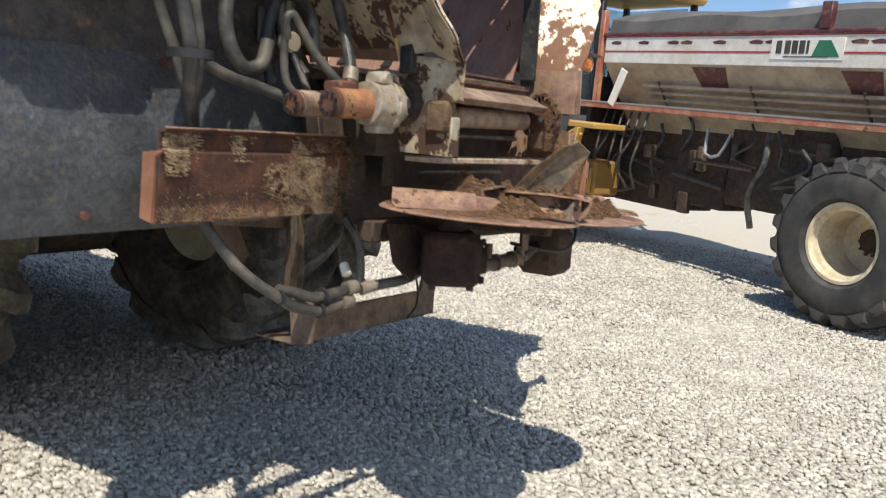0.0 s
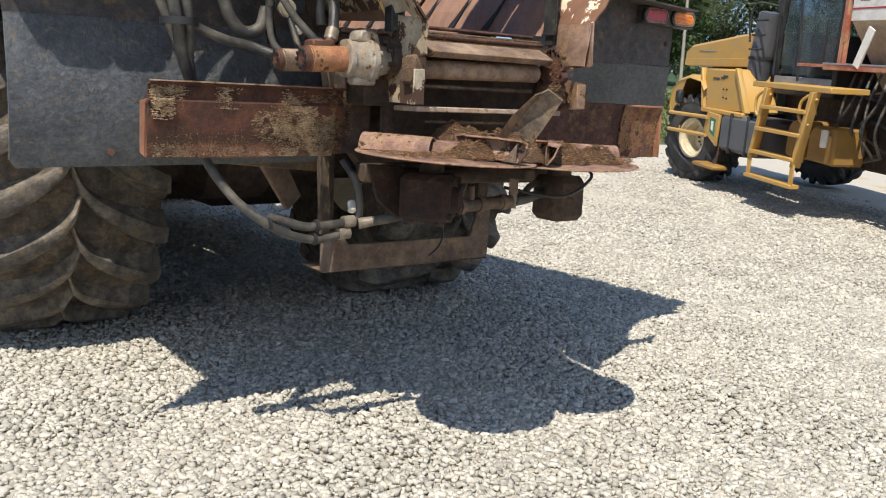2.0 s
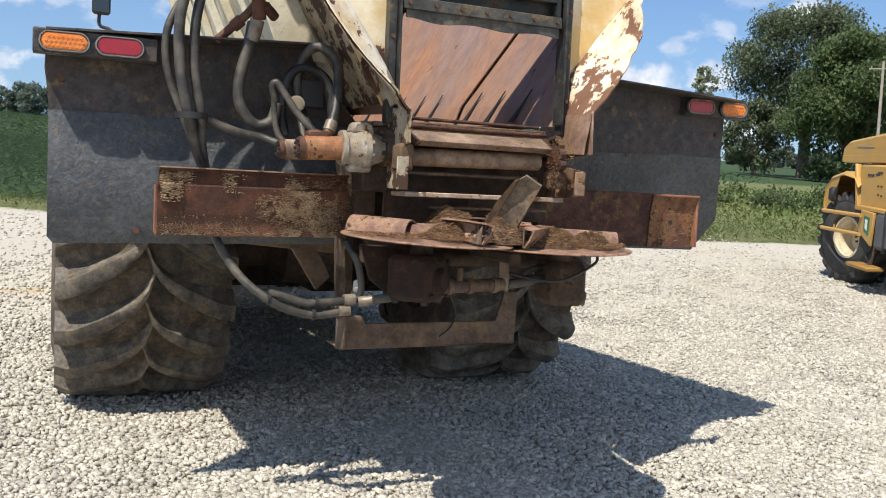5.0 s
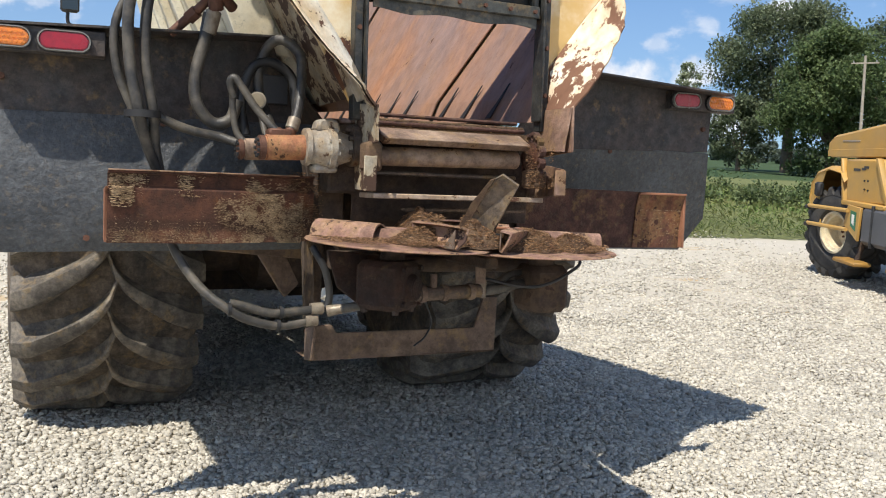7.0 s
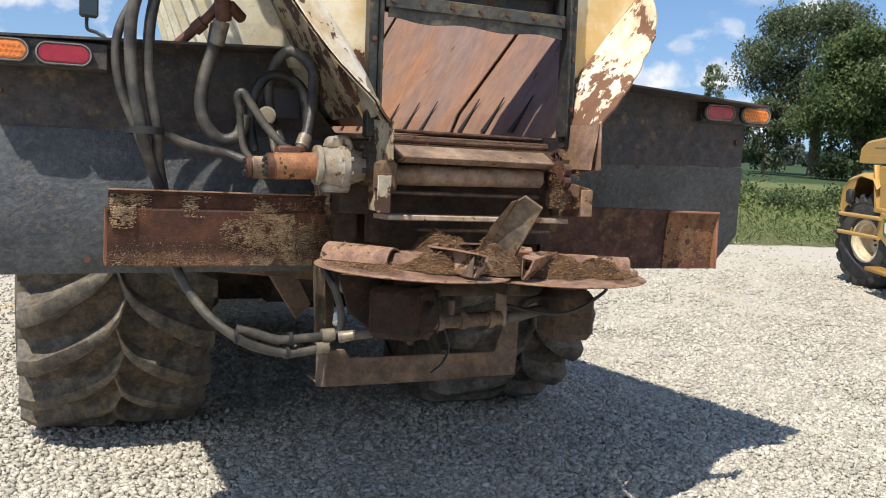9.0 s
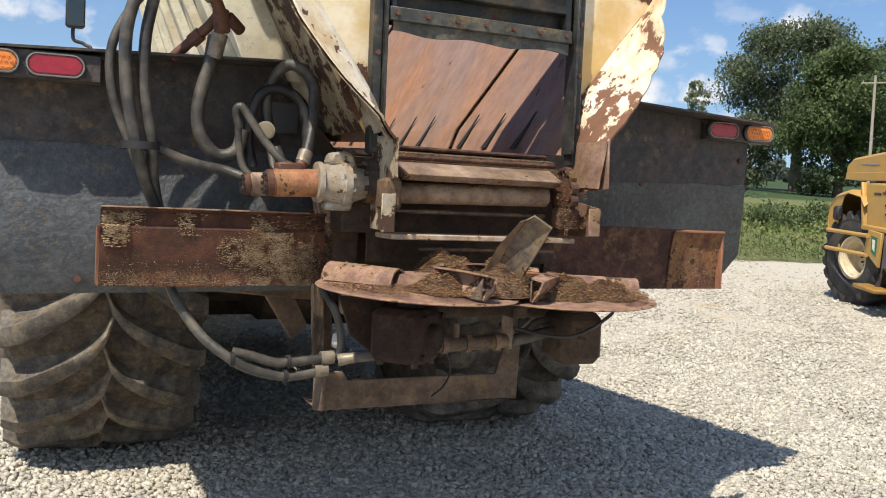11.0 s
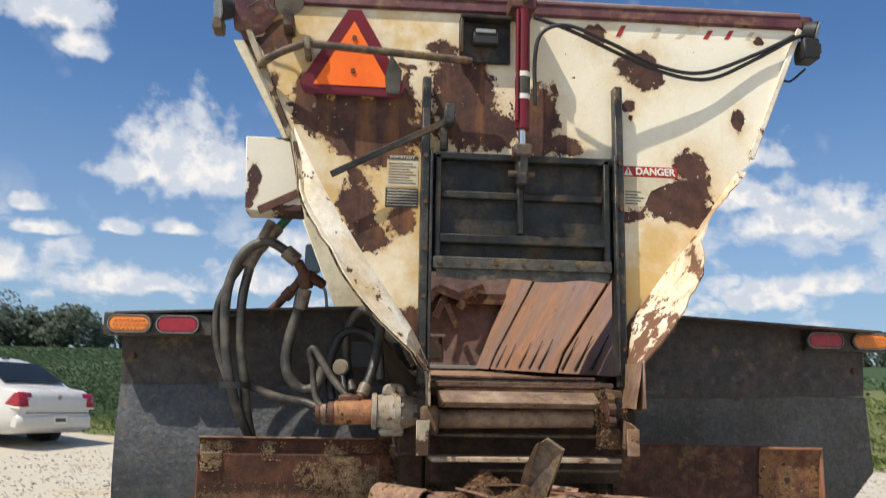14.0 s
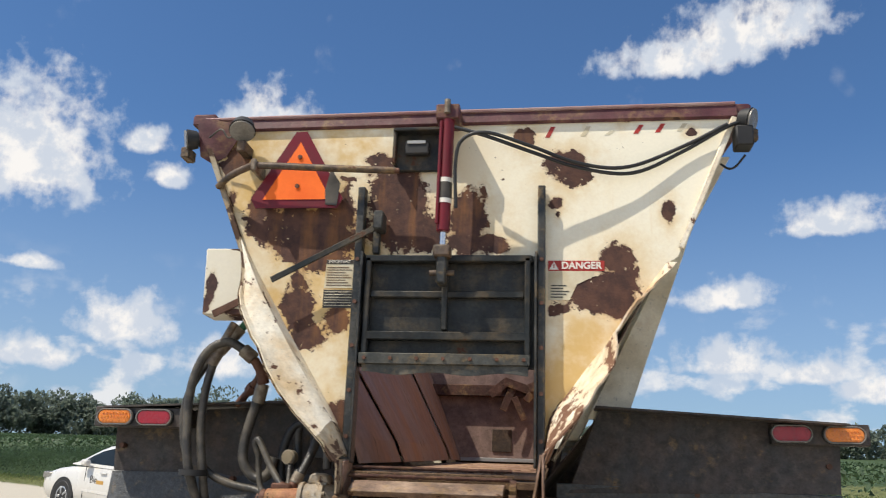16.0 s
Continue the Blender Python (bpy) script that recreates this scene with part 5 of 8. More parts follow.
# remains of red lettering under the rim: unreadable strokes
for k, (x, w, h) in enumerate(((0.37, 0.05, 0.05), (0.52, 0.05, 0.045), (0.62, 0.045, 0.02), (0.74, 0.05, 0.04), (0.83, 0.06, 0.04), (0.92, 0.05, 0.035))):
    z = 2.975 + 0.004 * k
    part("lettering_stroke", plate([(x, z), (x + 0.02, z), (x + 0.045, z + h), (x + 0.025, z + h)], "y", WALL_Y - 0.0015, WALL_Y - 0.0004, 0), "label_red" if k in (0, 3, 4) else "label_white", rear_wall, "worn red lettering stroke", False)

# folded cream box at the left edge
part("side_box", plate([(-1.087, 2.485), (-0.92, 2.485), (-0.86, 2.195), (-1.075, 2.195)], "y", -0.08, 0.06, 0.004), "box_paint", truck, "cream steel box with dark chipped edges")
part("box_strap", box(-0.09, 0.09, -0.006, 0.0, -0.016, 0.016, 0.003, pose(-0.945, -0.082, 2.235, 0, -27, 0)), "copper", truck, "rusty strap under the box")
part("side_gusset", plate([(0.86, 2.45), (1.04, 2.74), (0.99, 2.58), (0.85, 2.2), (0.72, 1.83), (0.55, 1.83)], "y", 0.32, 0.33, 0.002), "cream", truck, "grey-shaded side panel behind the flange")

part("corner_post", plate([(-0.905, 2.3), (-0.731, 1.868), (-0.715, 1.82), (-0.52, 1.82), (-0.77, 2.3)], "y", 0.32, 0.34, 0.004), "cream", truck, "sloping dusty cream corner panel")
# hydraulic lift hoses at the top
part("rear_cable", tube([(-0.0, -0.24, 2.965), (0.14, -0.25, 2.915), (0.32, -0.205, 2.862), (0.51, -0.165, 2.808), (0.73, -0.13, 2.795), (0.94, -0.115, 2.895), (1.12, -0.118, 3.0), (1.2, -0.11, 3.03)], 0.008), "cable", truck, "black hose sagging across the rear wall")
part("rear_cable", tube([(0.01, -0.21, 2.62), (0.005, -0.23, 2.8), (0.03, -0.25, 2.9), (0.13, -0.26, 2.93), (0.31, -0.22, 2.885), (0.51, -0.175, 2.823), (0.71, -0.14, 2.818), (0.94, -0.12, 2.915), (1.12, -0.122, 3.01)], 0.008), "cable", truck, "black hose sagging across the rear wall")
part("cable", tube([(-1.1, -0.16, 2.97), (-1.04, -0.18, 3.0), (-1.0, -0.18, 2.96), (-0.95, -0.16, 3.01)], 0.004), "hose_pale", truck)
part("cable", tube([(1.2, -0.05, 2.9), (1.17, 0.0, 2.87), (1.14, 0.0, 2.86), (1.12, 0.05, 2.9)], 0.005), "cable", truck)

# fenders: hanging rubber flaps under a steel skirt, with the lamp bars
for s in (-1, 1):
    bm = bmesh.new()
    cols = [0.42, 0.7, 1.0, 1.3, 1.45, 1.57]
    rows = []
    # one flap bellies out towards the tail, the other hangs inwards
    bulge = ((1.56, 0.305), (1.5, 0.296), (1.44, 0.284), (1.37, 0.273), (1.3, 0.268), (1.22, 0.268), (1.15, 0.277), (1.1, 0.29), (1.075, 0.302))
    slack = ((1.56, 0.308), (1.45, 0.342), (1.33, 0.38), (1.24, 0.406), (1.16, 0.428), (1.075, 0.446))
    for z, y in (bulge if s < 0 else slack):
        # the outer lower corner is cut off at a slant
        edge = 1.57 - (0.02 if s < 0 and z < 1.1 else max(0.0, 1.24 - z) * 0.9 if s > 0 else 0.0) + (0.85 * (y - 0.308) if s > 0 else 0.0)
        rows.append([Vector((s * (edge if x > 1.5 else min(x, edge)), y + 0.007 * math.sin(x * 5 + z * 6), z - 0.012 * (x - 0.4))) for x in cols])
    sheet(rows, 0.012, bm)
    flap = part("mud_flap", bm, "rubber", truck, "scuffed black rubber mud flap")
    for x, z in ((1.26, 1.11), (1.53, 1.66), (1.0, 1.53)):
        part("bolt", rod((s * x, 0.262 if s < 0 else 0.55 - 0.16 * z, z), (s * x, 0.32 if s < 0 else 0.63 - 0.18 * z, z), 0.012, n=6), "copper", flap)
    bm = sheet([[Vector((s * 0.60, 0.30, 1.87)), Vector((s * 1.585, 0.30, 1.80 if s < 0 else 1.82))], [Vector((s * 0.47, 0.298, 1.52)), Vector((s * 1.57, 0.298, 1.55))]], 0.008)
    skirt = part("fender_skirt", bm, "flap_steel", truck, "rusty black steel fender skirt", False)
    bm = sheet([[Vector((s * 0.58, 0.145, 1.872)), Vector((s * 1.58, 0.145, 1.823))], [Vector((s * 0.58, 0.3, 1.875)), Vector((s * 1.58, 0.3, 1.826))], [Vector((s * 0.62, 1.4, 1.87)), Vector((s * 1.6, 1.4, 1.82))], [Vector((s * 0.62, 3.6, 1.87)), Vector((s * 1.6, 3.6, 1.82))]], 0.008)
    part("fender_inner", sheet([[Vector((s * 0.62, 0.31, 1.862)), Vector((s * 0.63, 3.6, 1.862))], [Vector((s * 0.26, 0.31, 1.42)), Vector((s * 0.24, 3.6, 1.42))]], 0.006), "under", truck, "", False)
    part("fender_top", bm, "flap_steel", truck, "", False)
    # lamp bar
    x0, x1 = (-1.622, -1.205) if s < 0 else (1.235, 1.625)
    bm = box(x0, x1, 0.16, 0.176, 1.735, 1.822, 0.005)
    box(x0, x1, 0.176, 0.30, 1.812, 1.822, 0.003, bm=bm)
    box(x0, x1, 0.176, 0.22, 1.735, 1.745, 0.003, bm=bm)
    box(x0, x0 + 0.008, 0.176, 0.30, 1.745, 1.812, 0.002, bm=bm)
    box(x1 - 0.008, x1, 0.176, 0.30, 1.745, 1.812, 0.002, bm=bm)
    bar = part("lamp_bar", bm, "flap_steel", truck, "rusty black lamp bar")
    if s > 0:
        # this bar sits further back under the fender's edge
        bar.location = (0.066, 0.095, 0.008)
    for xc, lens in ((s * 1.52, "amber"), (-1.337 if s < 0 else 1.312, "red_lens")):
        ring = part("grommet", rod((0, 0.148, 0), (0, 0.165, 0), 0.039, n=24), "black", bar, "black rubber grommet")
        for v in ring.data.vertices:
            v.co.x = xc + v.co.x + (0.047 if v.co.x > 0 else -0.047)
            v.co.z += 1.777
        lip = part("lens_rim", turned([(0.15, 0.029), (0.136, 0.031), (0.136, 0.035), (0.15, 0.037)], 24, "y", (0, 0, 0), None, True), "lamp_glass", ring, "pale worn rim round the lens")
        for v in lip.data.vertices:
            v.co.x = xc + v.co.x + (0.047 if v.co.x > 0 else -0.047)
            v.co.z += 1.777
        lm = part("tail_lamp", rod((0, 0.138, 0), (0, 0.16, 0), 0.029, n=24, bevel=0.004), lens, bar, "oval amber lamp" if lens == "amber" else "oval red tail lamp")
        for v in lm.data.vertices:
            v.co.x = xc + v.co.x + (0.047 if v.co.x > 0 else -0.047)
            v.co.z += 1.777
        if lens == "amber":
            for i in range(3):
                for k in range(9 - (i != 1)):
                    dx = -0.06 + 0.015 * k + (0.0075 if i != 1 else 0)
                    part("led", rod((xc + dx, 0.134, 1.761 + 0.016 * i), (xc + dx, 0.139, 1.761 + 0.016 * i), 0.0052, n=6), "amber", lm)

# deflector plates under the flaps
dl = part("deflector_plate", sheet([[(-1.204, 0.012, 1.353), (-0.85, 0.012, 1.355), (-0.5, 0.018, 1.357)], [(-1.206, 0.038, 1.349), (-0.85, 0.038, 1.35), (-0.5, 0.042, 1.352)],
                                    [(-1.206, 0.041, 1.30), (-0.85, 0.041, 1.30), (-0.5, 0.045, 1.30)], [(-1.206, 0.030, 1.288), (-0.85, 0.030, 1.288), (-0.5, 0.034, 1.29)], [(-1.208, 0.05, 1.11), (-0.85, 0.05, 1.108), (-0.5, 0.055, 1.12)]], 0.008), "caked", truck, "rusty deflector plate caked with dry litter", False)
part("end_plate", plate([(0.0, 1.3), (0.09, 1.29), (0.1, 1.12), (0.05, 1.11), (0.04, 1.28)], "x", -1.215, -1.205, 0.002), "rust_edge", dl)
part("lip", box(-1.206, -0.56, 0.006, 0.013, 1.353, 1.358, 0.001), "chute", dl)
part("seam_plate", box(-0.56, -0.40, 0.066, 0.1, 1.12, 1.33, 0.004), "under", dl)
dr = part("deflector_plate", sheet([[(0.36, 0.02, 1.35), (0.9, 0.01, 1.345), (1.19, 0.005, 1.34)], [(0.36, 0.03, 1.28), (0.9, 0.03, 1.28), (1.192, 0.03, 1.275)],
                                    [(0.36, 0.05, 1.1), (0.9, 0.05, 1.1), (1.195, 0.05, 1.1)]], 0.008), "rust", truck, "dark rusty deflector plate", False)
part("bright_panel", sheet([[(0.94, 0.0, 1.338), (1.194, -0.002, 1.341)], [(0.942, 0.02, 1.275), (1.196, 0.02, 1.275)], [(0.945, 0.04, 1.102), (1.2, 0.04, 1.1)]], 0.006), "rust_panel", dr, "orange rust panel on the deflector", False)
part("panel_edge", box(0.942, 1.196, -0.012, 0.0, 1.332, 1.342, 0.002), "rust_edge", dr)
part("panel_edge", box(1.19, 1.202, 0.0, 0.03, 1.102, 1.338, 0.002), "rust_edge", dr)
part("deflector_bracket", box(0.3, 0.42, 0.05, 0.2, 1.1, 1.34, 0.006), "under", truck)


def crust(name, n, x0, x1, z0, z1, y_of, weight, seed, label, size=(0.0018, 0.0042), mat="straw"):
    """Dry chaff stuck to a plate: small splinters, thickest where weight is high."""
    rng = random.Random(seed)
    pts, sizes = [], []
    while len(pts) < n:
        x, z = rng.uniform(x0, x1), rng.uniform(z0, z1)
        if rng.random() < weight((x - x0) / (x1 - x0), (z - z0) / (z1 - z0)) * max(0, 0.55 + 1.3 * noise.noise(Vector((x * 16, z * 16, seed))) + 0.7 * noise.noise(Vector((x * 45, z * 45, seed)))):
            pts.append((x, y_of(z) - rng.uniform(0, 0.004), z))
            sizes.append(rng.uniform(*size))
    ob = scatter(name, BIT_V, BIT_F, pts, sizes, mat, lambda r, k: np.stack([r.uniform(0.6, 1.6, k), r.uniform(0.7, 1.3, k), r.uniform(0.7, 1.3, k)], 1), seed, 0.3, 1.2)
    tagged(ob, label, "litter", kind="stuff")


crust("stuck_litter", 9000, -1.2, -0.54, 1.112, 1.17, lambda z: 0.046 - 0.1 * (z - 1.11), lambda u, v: (1 - v) ** 1.3 * (0.75 + 0.25 * (u < 0.55)), 51, "dry tan litter caked along the plate's lower edge", (0.0022, 0.005))
crust("stuck_litter", 7500, -0.86, -0.54, 1.16, 1.288, lambda z: 0.034 - 0.1 * (z - 1.16), lambda u, v: 0.9 * max(0, 1 - ((u - 0.68) / 0.7) ** 2 - ((v - 0.5) / 0.75) ** 2) ** 0.8, 58, "matted straw-coloured litter on the deflector plate", (0.0018, 0.0046))
crust("stuck_litter", 900, -1.19, -0.8, 1.17, 1.285, lambda z: 0.036, lambda u, v: 0.4 + 0.6 * v, 59, "specks of tan litter on the deflector plate", (0.002, 0.005))
crust("stuck_litter", 2400, -1.2, -0.56, 1.27, 1.35, lambda z: 0.028, lambda u, v: 0.9 * max(0, math.sin(u * 17 + 0.9)) ** 2 * (1 - 0.5 * v) + 0.9 * max(0, 1 - u / 0.2), 52, "dry tan litter on the plate's ledge", (0.003, 0.0075))
crust("stuck_litter", 900, -1.2, -1.12, 1.23, 1.3, lambda z: 0.022, lambda u, v: max(0, 1 - abs(u - 0.5) * 2) * v, 60, "clump of pale litter hanging at the plate's corner", (0.003, 0.008))
crust("stuck_litter", 260, 0.95, 1.18, 1.115, 1.27, lambda z: 0.004, lambda u, v: 0.05 + 0.5 * (v > 0.95), 53, "dry tan litter stuck to the deflector plate")
crust("stuck_litter", 3600, -0.72, -0.5, 1.13, 1.35, lambda z: 0.034 + 0.03 * abs(z - 1.22), lambda u, v: 0.5 * max(0, 1 - ((u - 0.55) / 0.45) ** 2 - ((v - 0.45) / 0.55) ** 2), 56, "matted tan litter hanging on the plate's end", (0.002, 0.005))
crust("stuck_litter", 1600, -0.6, -0.46, 1.14, 1.37, lambda z: 0.03, lambda u, v: 0.6 * max(0, 1 - abs(u - 0.5) * 2) * (0.4 + 0.6 * v), 57, "brown litter matted at the plate's end", (0.002, 0.006), "brown_litter")
crust("stuck_litter", 160, -0.36, 0.24, 1.535, 1.57, lambda z: -0.17, lambda u, v: 0.5 + 0.5 * v, 54, "brown litter clogging the scraper bar", (0.003, 0.008), "brown_litter")
crust("stuck_litter", 500, 0.2, 0.32, 1.34, 1.5, lambda z: -0.292, lambda u, v: 0.7, 55, "brown litter hanging on the roller's bearing", (0.003, 0.008), "brown_litter")

# ---- wheels ----
def wheel(name, R, half, rim_r, lugs, parent, m, dish=0.25, lug_h=0.05, tyre_mat="tyre", bolts=10, flip=1, lug_mat="lug"):
    """A lugged flotation tyre on a dished rim; its axle lies along x, the outer face towards -x."""
    hub = new(name)
    hub.parent = parent
    hub.matrix_basis = m
    tread = R - lug_h
    prof = [(-half * 0.72, rim_r), (-half * 0.98, rim_r + 0.06), (-half * 1.04, (rim_r + tread) / 2), (-half * 0.97, tread - 0.09), (-half * 0.86, tread - 0.03),
            (-half * 0.5, tread + 0.0), (0, tread + 0.008), (half * 0.5, tread), (half * 0.86, tread - 0.03), (half * 0.97, tread - 0.09), (half * 1.04, (rim_r + tread) / 2),
            (half * 0.98, rim_r + 0.06), (half * 0.72, rim_r)]
    tyre = part("tyre", turned(prof, 56, "x", (0, 0, 0), None, True), tyre_mat, hub, "large dusty ribbed flotation tyre")
    for side in (-1, 1):
        bm = bmesh.new()
        rows = []
        for i in range(12):
            u = i / 11
            x = side * (-0.07 * half + u * half * 1.07)
            # steep at the crown, running out flat to the shoulder, with a rounded nose
            a = flip * (0.46 * (u ** 0.5) - 0.03 * max(0.0, 0.2 - u) / 0.2)
            r0 = tread - 0.03 - (0.06 * max(0, u - 0.8) / 0.2)
            r1 = R - 0.015 * u - (0.05 * max(0, u - 0.85) / 0.15) - 0.022 * (i == 0)
            w = (0.024 + 0.026 * min(u * 1.6, 1.0)) * (0.6 if i == 0 else 1.0) / R
            rm = r0 + (r1 - r0) * 0.45
            rows.append([(x, a - w * 2.3, r0), (x, a - w * 1.35, rm), (x, a - w * 1.0, r1 - 0.006), (x, a - w * 0.6, r1), (x, a + w * 0.6, r1), (x, a + w * 1.0, r1 - 0.006), (x, a + w * 1.35, rm), (x, a + w * 2.3, r0)])
        vs = [[bm.verts.new((x, r * math.cos(a), r * math.sin(a))) for x, a, r in row] for row in rows]
        for p, q in zip(vs, vs[1:]):
            for j in range(7):
                bm.faces.new((p[j], p[j + 1], q[j + 1], q[j]))
        bm.faces.new(vs[0])
        bm.faces.new(vs[-1][::-1])
        mesh = finish(bm, "lug", lug_mat, True)
        for k in range(lugs):
            lug = new("lug", mesh)
            lug.parent = tyre
            lug.matrix_basis = pose(0, 0, 0, 360 * (k + (0.5 if side > 0 else 0)) / lugs, 0, 0)
    rim = part("rim", turned([(-half * 0.76, rim_r + 0.03), (-half * 0.86, rim_r + 0.02), (-half * 0.86, rim_r - 0.01), (-half * 0.7, rim_r - 0.02), (-half * 0.66, rim_r - 0.055),
                              (-half + dish, rim_r - 0.075), (-half + dish + 0.02, 0.17), (-half + dish + 0.02, 0.001), (half * 0.4, 0.001), (half * 0.7, rim_r - 0.04), (half * 0.76, rim_r + 0.03)], 40, "x", (0, 0, 0), None, True), "rim", hub, "cream dished wheel rim")
    for k in range(bolts):
        a = 2 * math.pi * k / bolts
        x = -half + dish + 0.01
        part("wheel_nut", rod((x, 0.12 * math.cos(a), 0.12 * math.sin(a)), (x - 0.03, 0.12 * math.cos(a), 0.12 * math.sin(a)), 0.017, n=6), "copper", rim)
    return hub


AXLE_Y, TYRE_R = 2.40, 0.90
wheel("rear_wheel", TYRE_R, 0.46, 0.34, 19, truck, pose(-1.08, AXLE_Y, TYRE_R - 0.02, 14, 0, 0), flip=1, lug_h=0.085)
wheel("rear_wheel", TYRE_R, 0.46, 0.34, 19, truck, pose(1.21, AXLE_Y, TYRE_R - 0.02, 9, 0, 180), flip=-1, lug_h=0.085)
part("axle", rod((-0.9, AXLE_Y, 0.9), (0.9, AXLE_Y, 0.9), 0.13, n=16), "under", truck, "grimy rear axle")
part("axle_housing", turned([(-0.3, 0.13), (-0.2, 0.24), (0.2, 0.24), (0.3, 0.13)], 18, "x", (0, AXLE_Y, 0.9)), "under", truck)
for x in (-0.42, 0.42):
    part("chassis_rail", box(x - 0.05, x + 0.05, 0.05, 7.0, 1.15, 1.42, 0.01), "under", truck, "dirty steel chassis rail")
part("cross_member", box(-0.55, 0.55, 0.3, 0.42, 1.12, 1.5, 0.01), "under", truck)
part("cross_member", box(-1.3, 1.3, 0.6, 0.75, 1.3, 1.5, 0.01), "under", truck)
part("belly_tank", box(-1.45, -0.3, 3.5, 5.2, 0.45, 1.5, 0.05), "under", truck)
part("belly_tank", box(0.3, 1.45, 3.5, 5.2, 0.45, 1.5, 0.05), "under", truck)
# unseen block added to keep sun from leaking between the belly tanks
part("sun_gap_block", box(-0.29, 0.29, 3.85, 5.0, 0.85, 1.55, 0.06), "under", truck)
# added panel, there to block sunlight from under the truck
part("sun_blocking_apron", box(-1.0, 1.3, 5.2, 5.3, 0.3, 1.3, 0.02), "under", truck)
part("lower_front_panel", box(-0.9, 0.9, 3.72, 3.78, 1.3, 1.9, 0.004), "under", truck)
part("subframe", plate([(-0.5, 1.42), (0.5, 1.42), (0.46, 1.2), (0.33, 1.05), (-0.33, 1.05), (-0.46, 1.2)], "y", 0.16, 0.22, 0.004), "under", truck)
# cab seen far off past the hopper, with the mirror
cab = part("cab_body", box(-0.95, 0.95, 5.0, 6.7, 0.8, 2.1, 0.06), "cream", truck, "cream truck cab in front of the hopper")
for x in (-0.9, 0.9):
    fw = wheel("front_wheel", 0.72, 0.3, 0.3, 15, truck, pose(x * 1.1, 6.6, 0.72, 0, 0, 0 if x < 0 else 180), lug_h=0.04, bolts=8)
mir = part("mirror", box(-1.23, -1.05, 6.63, 6.71, 2.97, 3.31, 0.025), "black", truck, "black side mirror")
part("glass", box(-1.215, -1.065, 6.618, 6.628, 2.99, 3.29, 0.004), "car_glass", mir)
part("mirror_stay", tube([(-1.16, 6.68, 2.98), (-1.15, 6.68, 2.86), (-1.05, 6.66, 2.82), (-0.97, 6.6, 2.7), (-0.93, 6.5, 2.05)], 0.018, 8), "black", mir)

# ---- under the tail: frame, gearboxes, hoses ----
guard = part("tail_guard", plate([(-0.44, 0.76), (-0.425, 0.62), (0.422, 0.615), (0.43, 0.86), (0.36, 0.86), (0.32, 0.725), (-0.31, 0.725), (-0.33, 0.76)], "y", 0.30, 0.316, 0.003), "frame", truck, "dusty brown steel tail guard")
part("guard_side", plate([(0.30, 0.75), (0.18, 0.78), (0.2, 0.64), (0.30, 0.62)], "x", -0.445, -0.43, 0.003), "frame", guard)
part("guard_floor", box(-0.425, 0.42, 0.3, 0.5, 0.615, 0.625, 0.003), "frame", guard)
for s in (-1, 1):
    part("guard_arm", box(s * 0.40 - 0.028, s * 0.40 + 0.028, 0.32, 0.36, 0.8, 1.25, 0.006), "under", guard)
part("hanger_arm", plate([(-0.7, 1.22), (-0.56, 1.22), (-0.4, 0.9), (-0.46, 0.84)], "y", 0.56, 0.6, 0.004), "frame", truck, "dusty sloping hanger arm")
part("hanger_rail", plate([(-0.95, 1.14), (-0.4, 1.1), (-0.4, 1.02), (-0.95, 1.07)], "y", 0.36, 0.4, 0.004), "frame", truck, "dusty cross rail behind the guard")
part("splash_post", plate([(-0.472, 1.14), (-0.425, 1.13), (-0.41, 0.76), (-0.452, 0.76)], "y", 0.27, 0.3, 0.005), "splashed", truck, "dusty hanger post with pale mud splashes")
turn = pose(-0.31, -0.26, 0, 0, 0, 41)
gear = part("spinner_gearbox", box(-0.085, 0.085, -0.09, 0.09, 0.905, 1.075, 0.02, turn), "shaded_gear_rust", truck, "rusty spinner gearbox, darkened for the shade under the disc")
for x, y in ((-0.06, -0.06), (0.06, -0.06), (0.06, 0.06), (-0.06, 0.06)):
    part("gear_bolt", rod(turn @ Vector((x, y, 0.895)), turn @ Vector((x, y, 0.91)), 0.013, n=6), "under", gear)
    part("face_bolt", rod(turn @ Vector((x, -0.088, 0.99 + y)), turn @ Vector((x, -0.102, 0.99 + y)), 0.012, n=6), "shaded_gear_rust", gear)
part("gear_boss", rod(turn @ Vector((0, -0.085, 0.985)), turn @ Vector((0, -0.115, 0.985)), 0.05, 0.042, 16, 0.004), "shaded_gear_rust", gear)
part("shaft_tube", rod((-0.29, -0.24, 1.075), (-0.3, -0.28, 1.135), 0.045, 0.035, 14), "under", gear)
part("support_plate", plate([(-0.5, 1.1), (-0.36, 1.09), (-0.3, 1.0), (-0.37, 0.9), (-0.46, 0.97)], "y", -0.16, -0.14, 0.003), "shaded_gear_rust", truck, "rusty support plate beside the gearbox")
valve = part("valve_block", rod((-0.23, -0.305, 0.958), (0.02, -0.325, 0.971), 0.024, n=14, bevel=0.004), "steel", truck, "long dirty hydraulic valve body")
for k, x in enumerate((-0.2, -0.12, -0.02)):
    part("valve_ring", turned([(-0.01, 0.024), (-0.01, 0.03), (0.01, 0.03), (0.01, 0.024)], 12, "x", (x, -0.307 - 0.007 * k, 0.96 + 0.004 * k), None, True), "frame", valve)
part("valve_port", rod((0.022, -0.328, 0.945), (0.026, -0.328, 1.01), 0.014), "collar", valve)
part("valve_port", rod((-0.16, -0.31, 0.975), (-0.16, -0.31, 1.03), 0.013), "frame", valve)
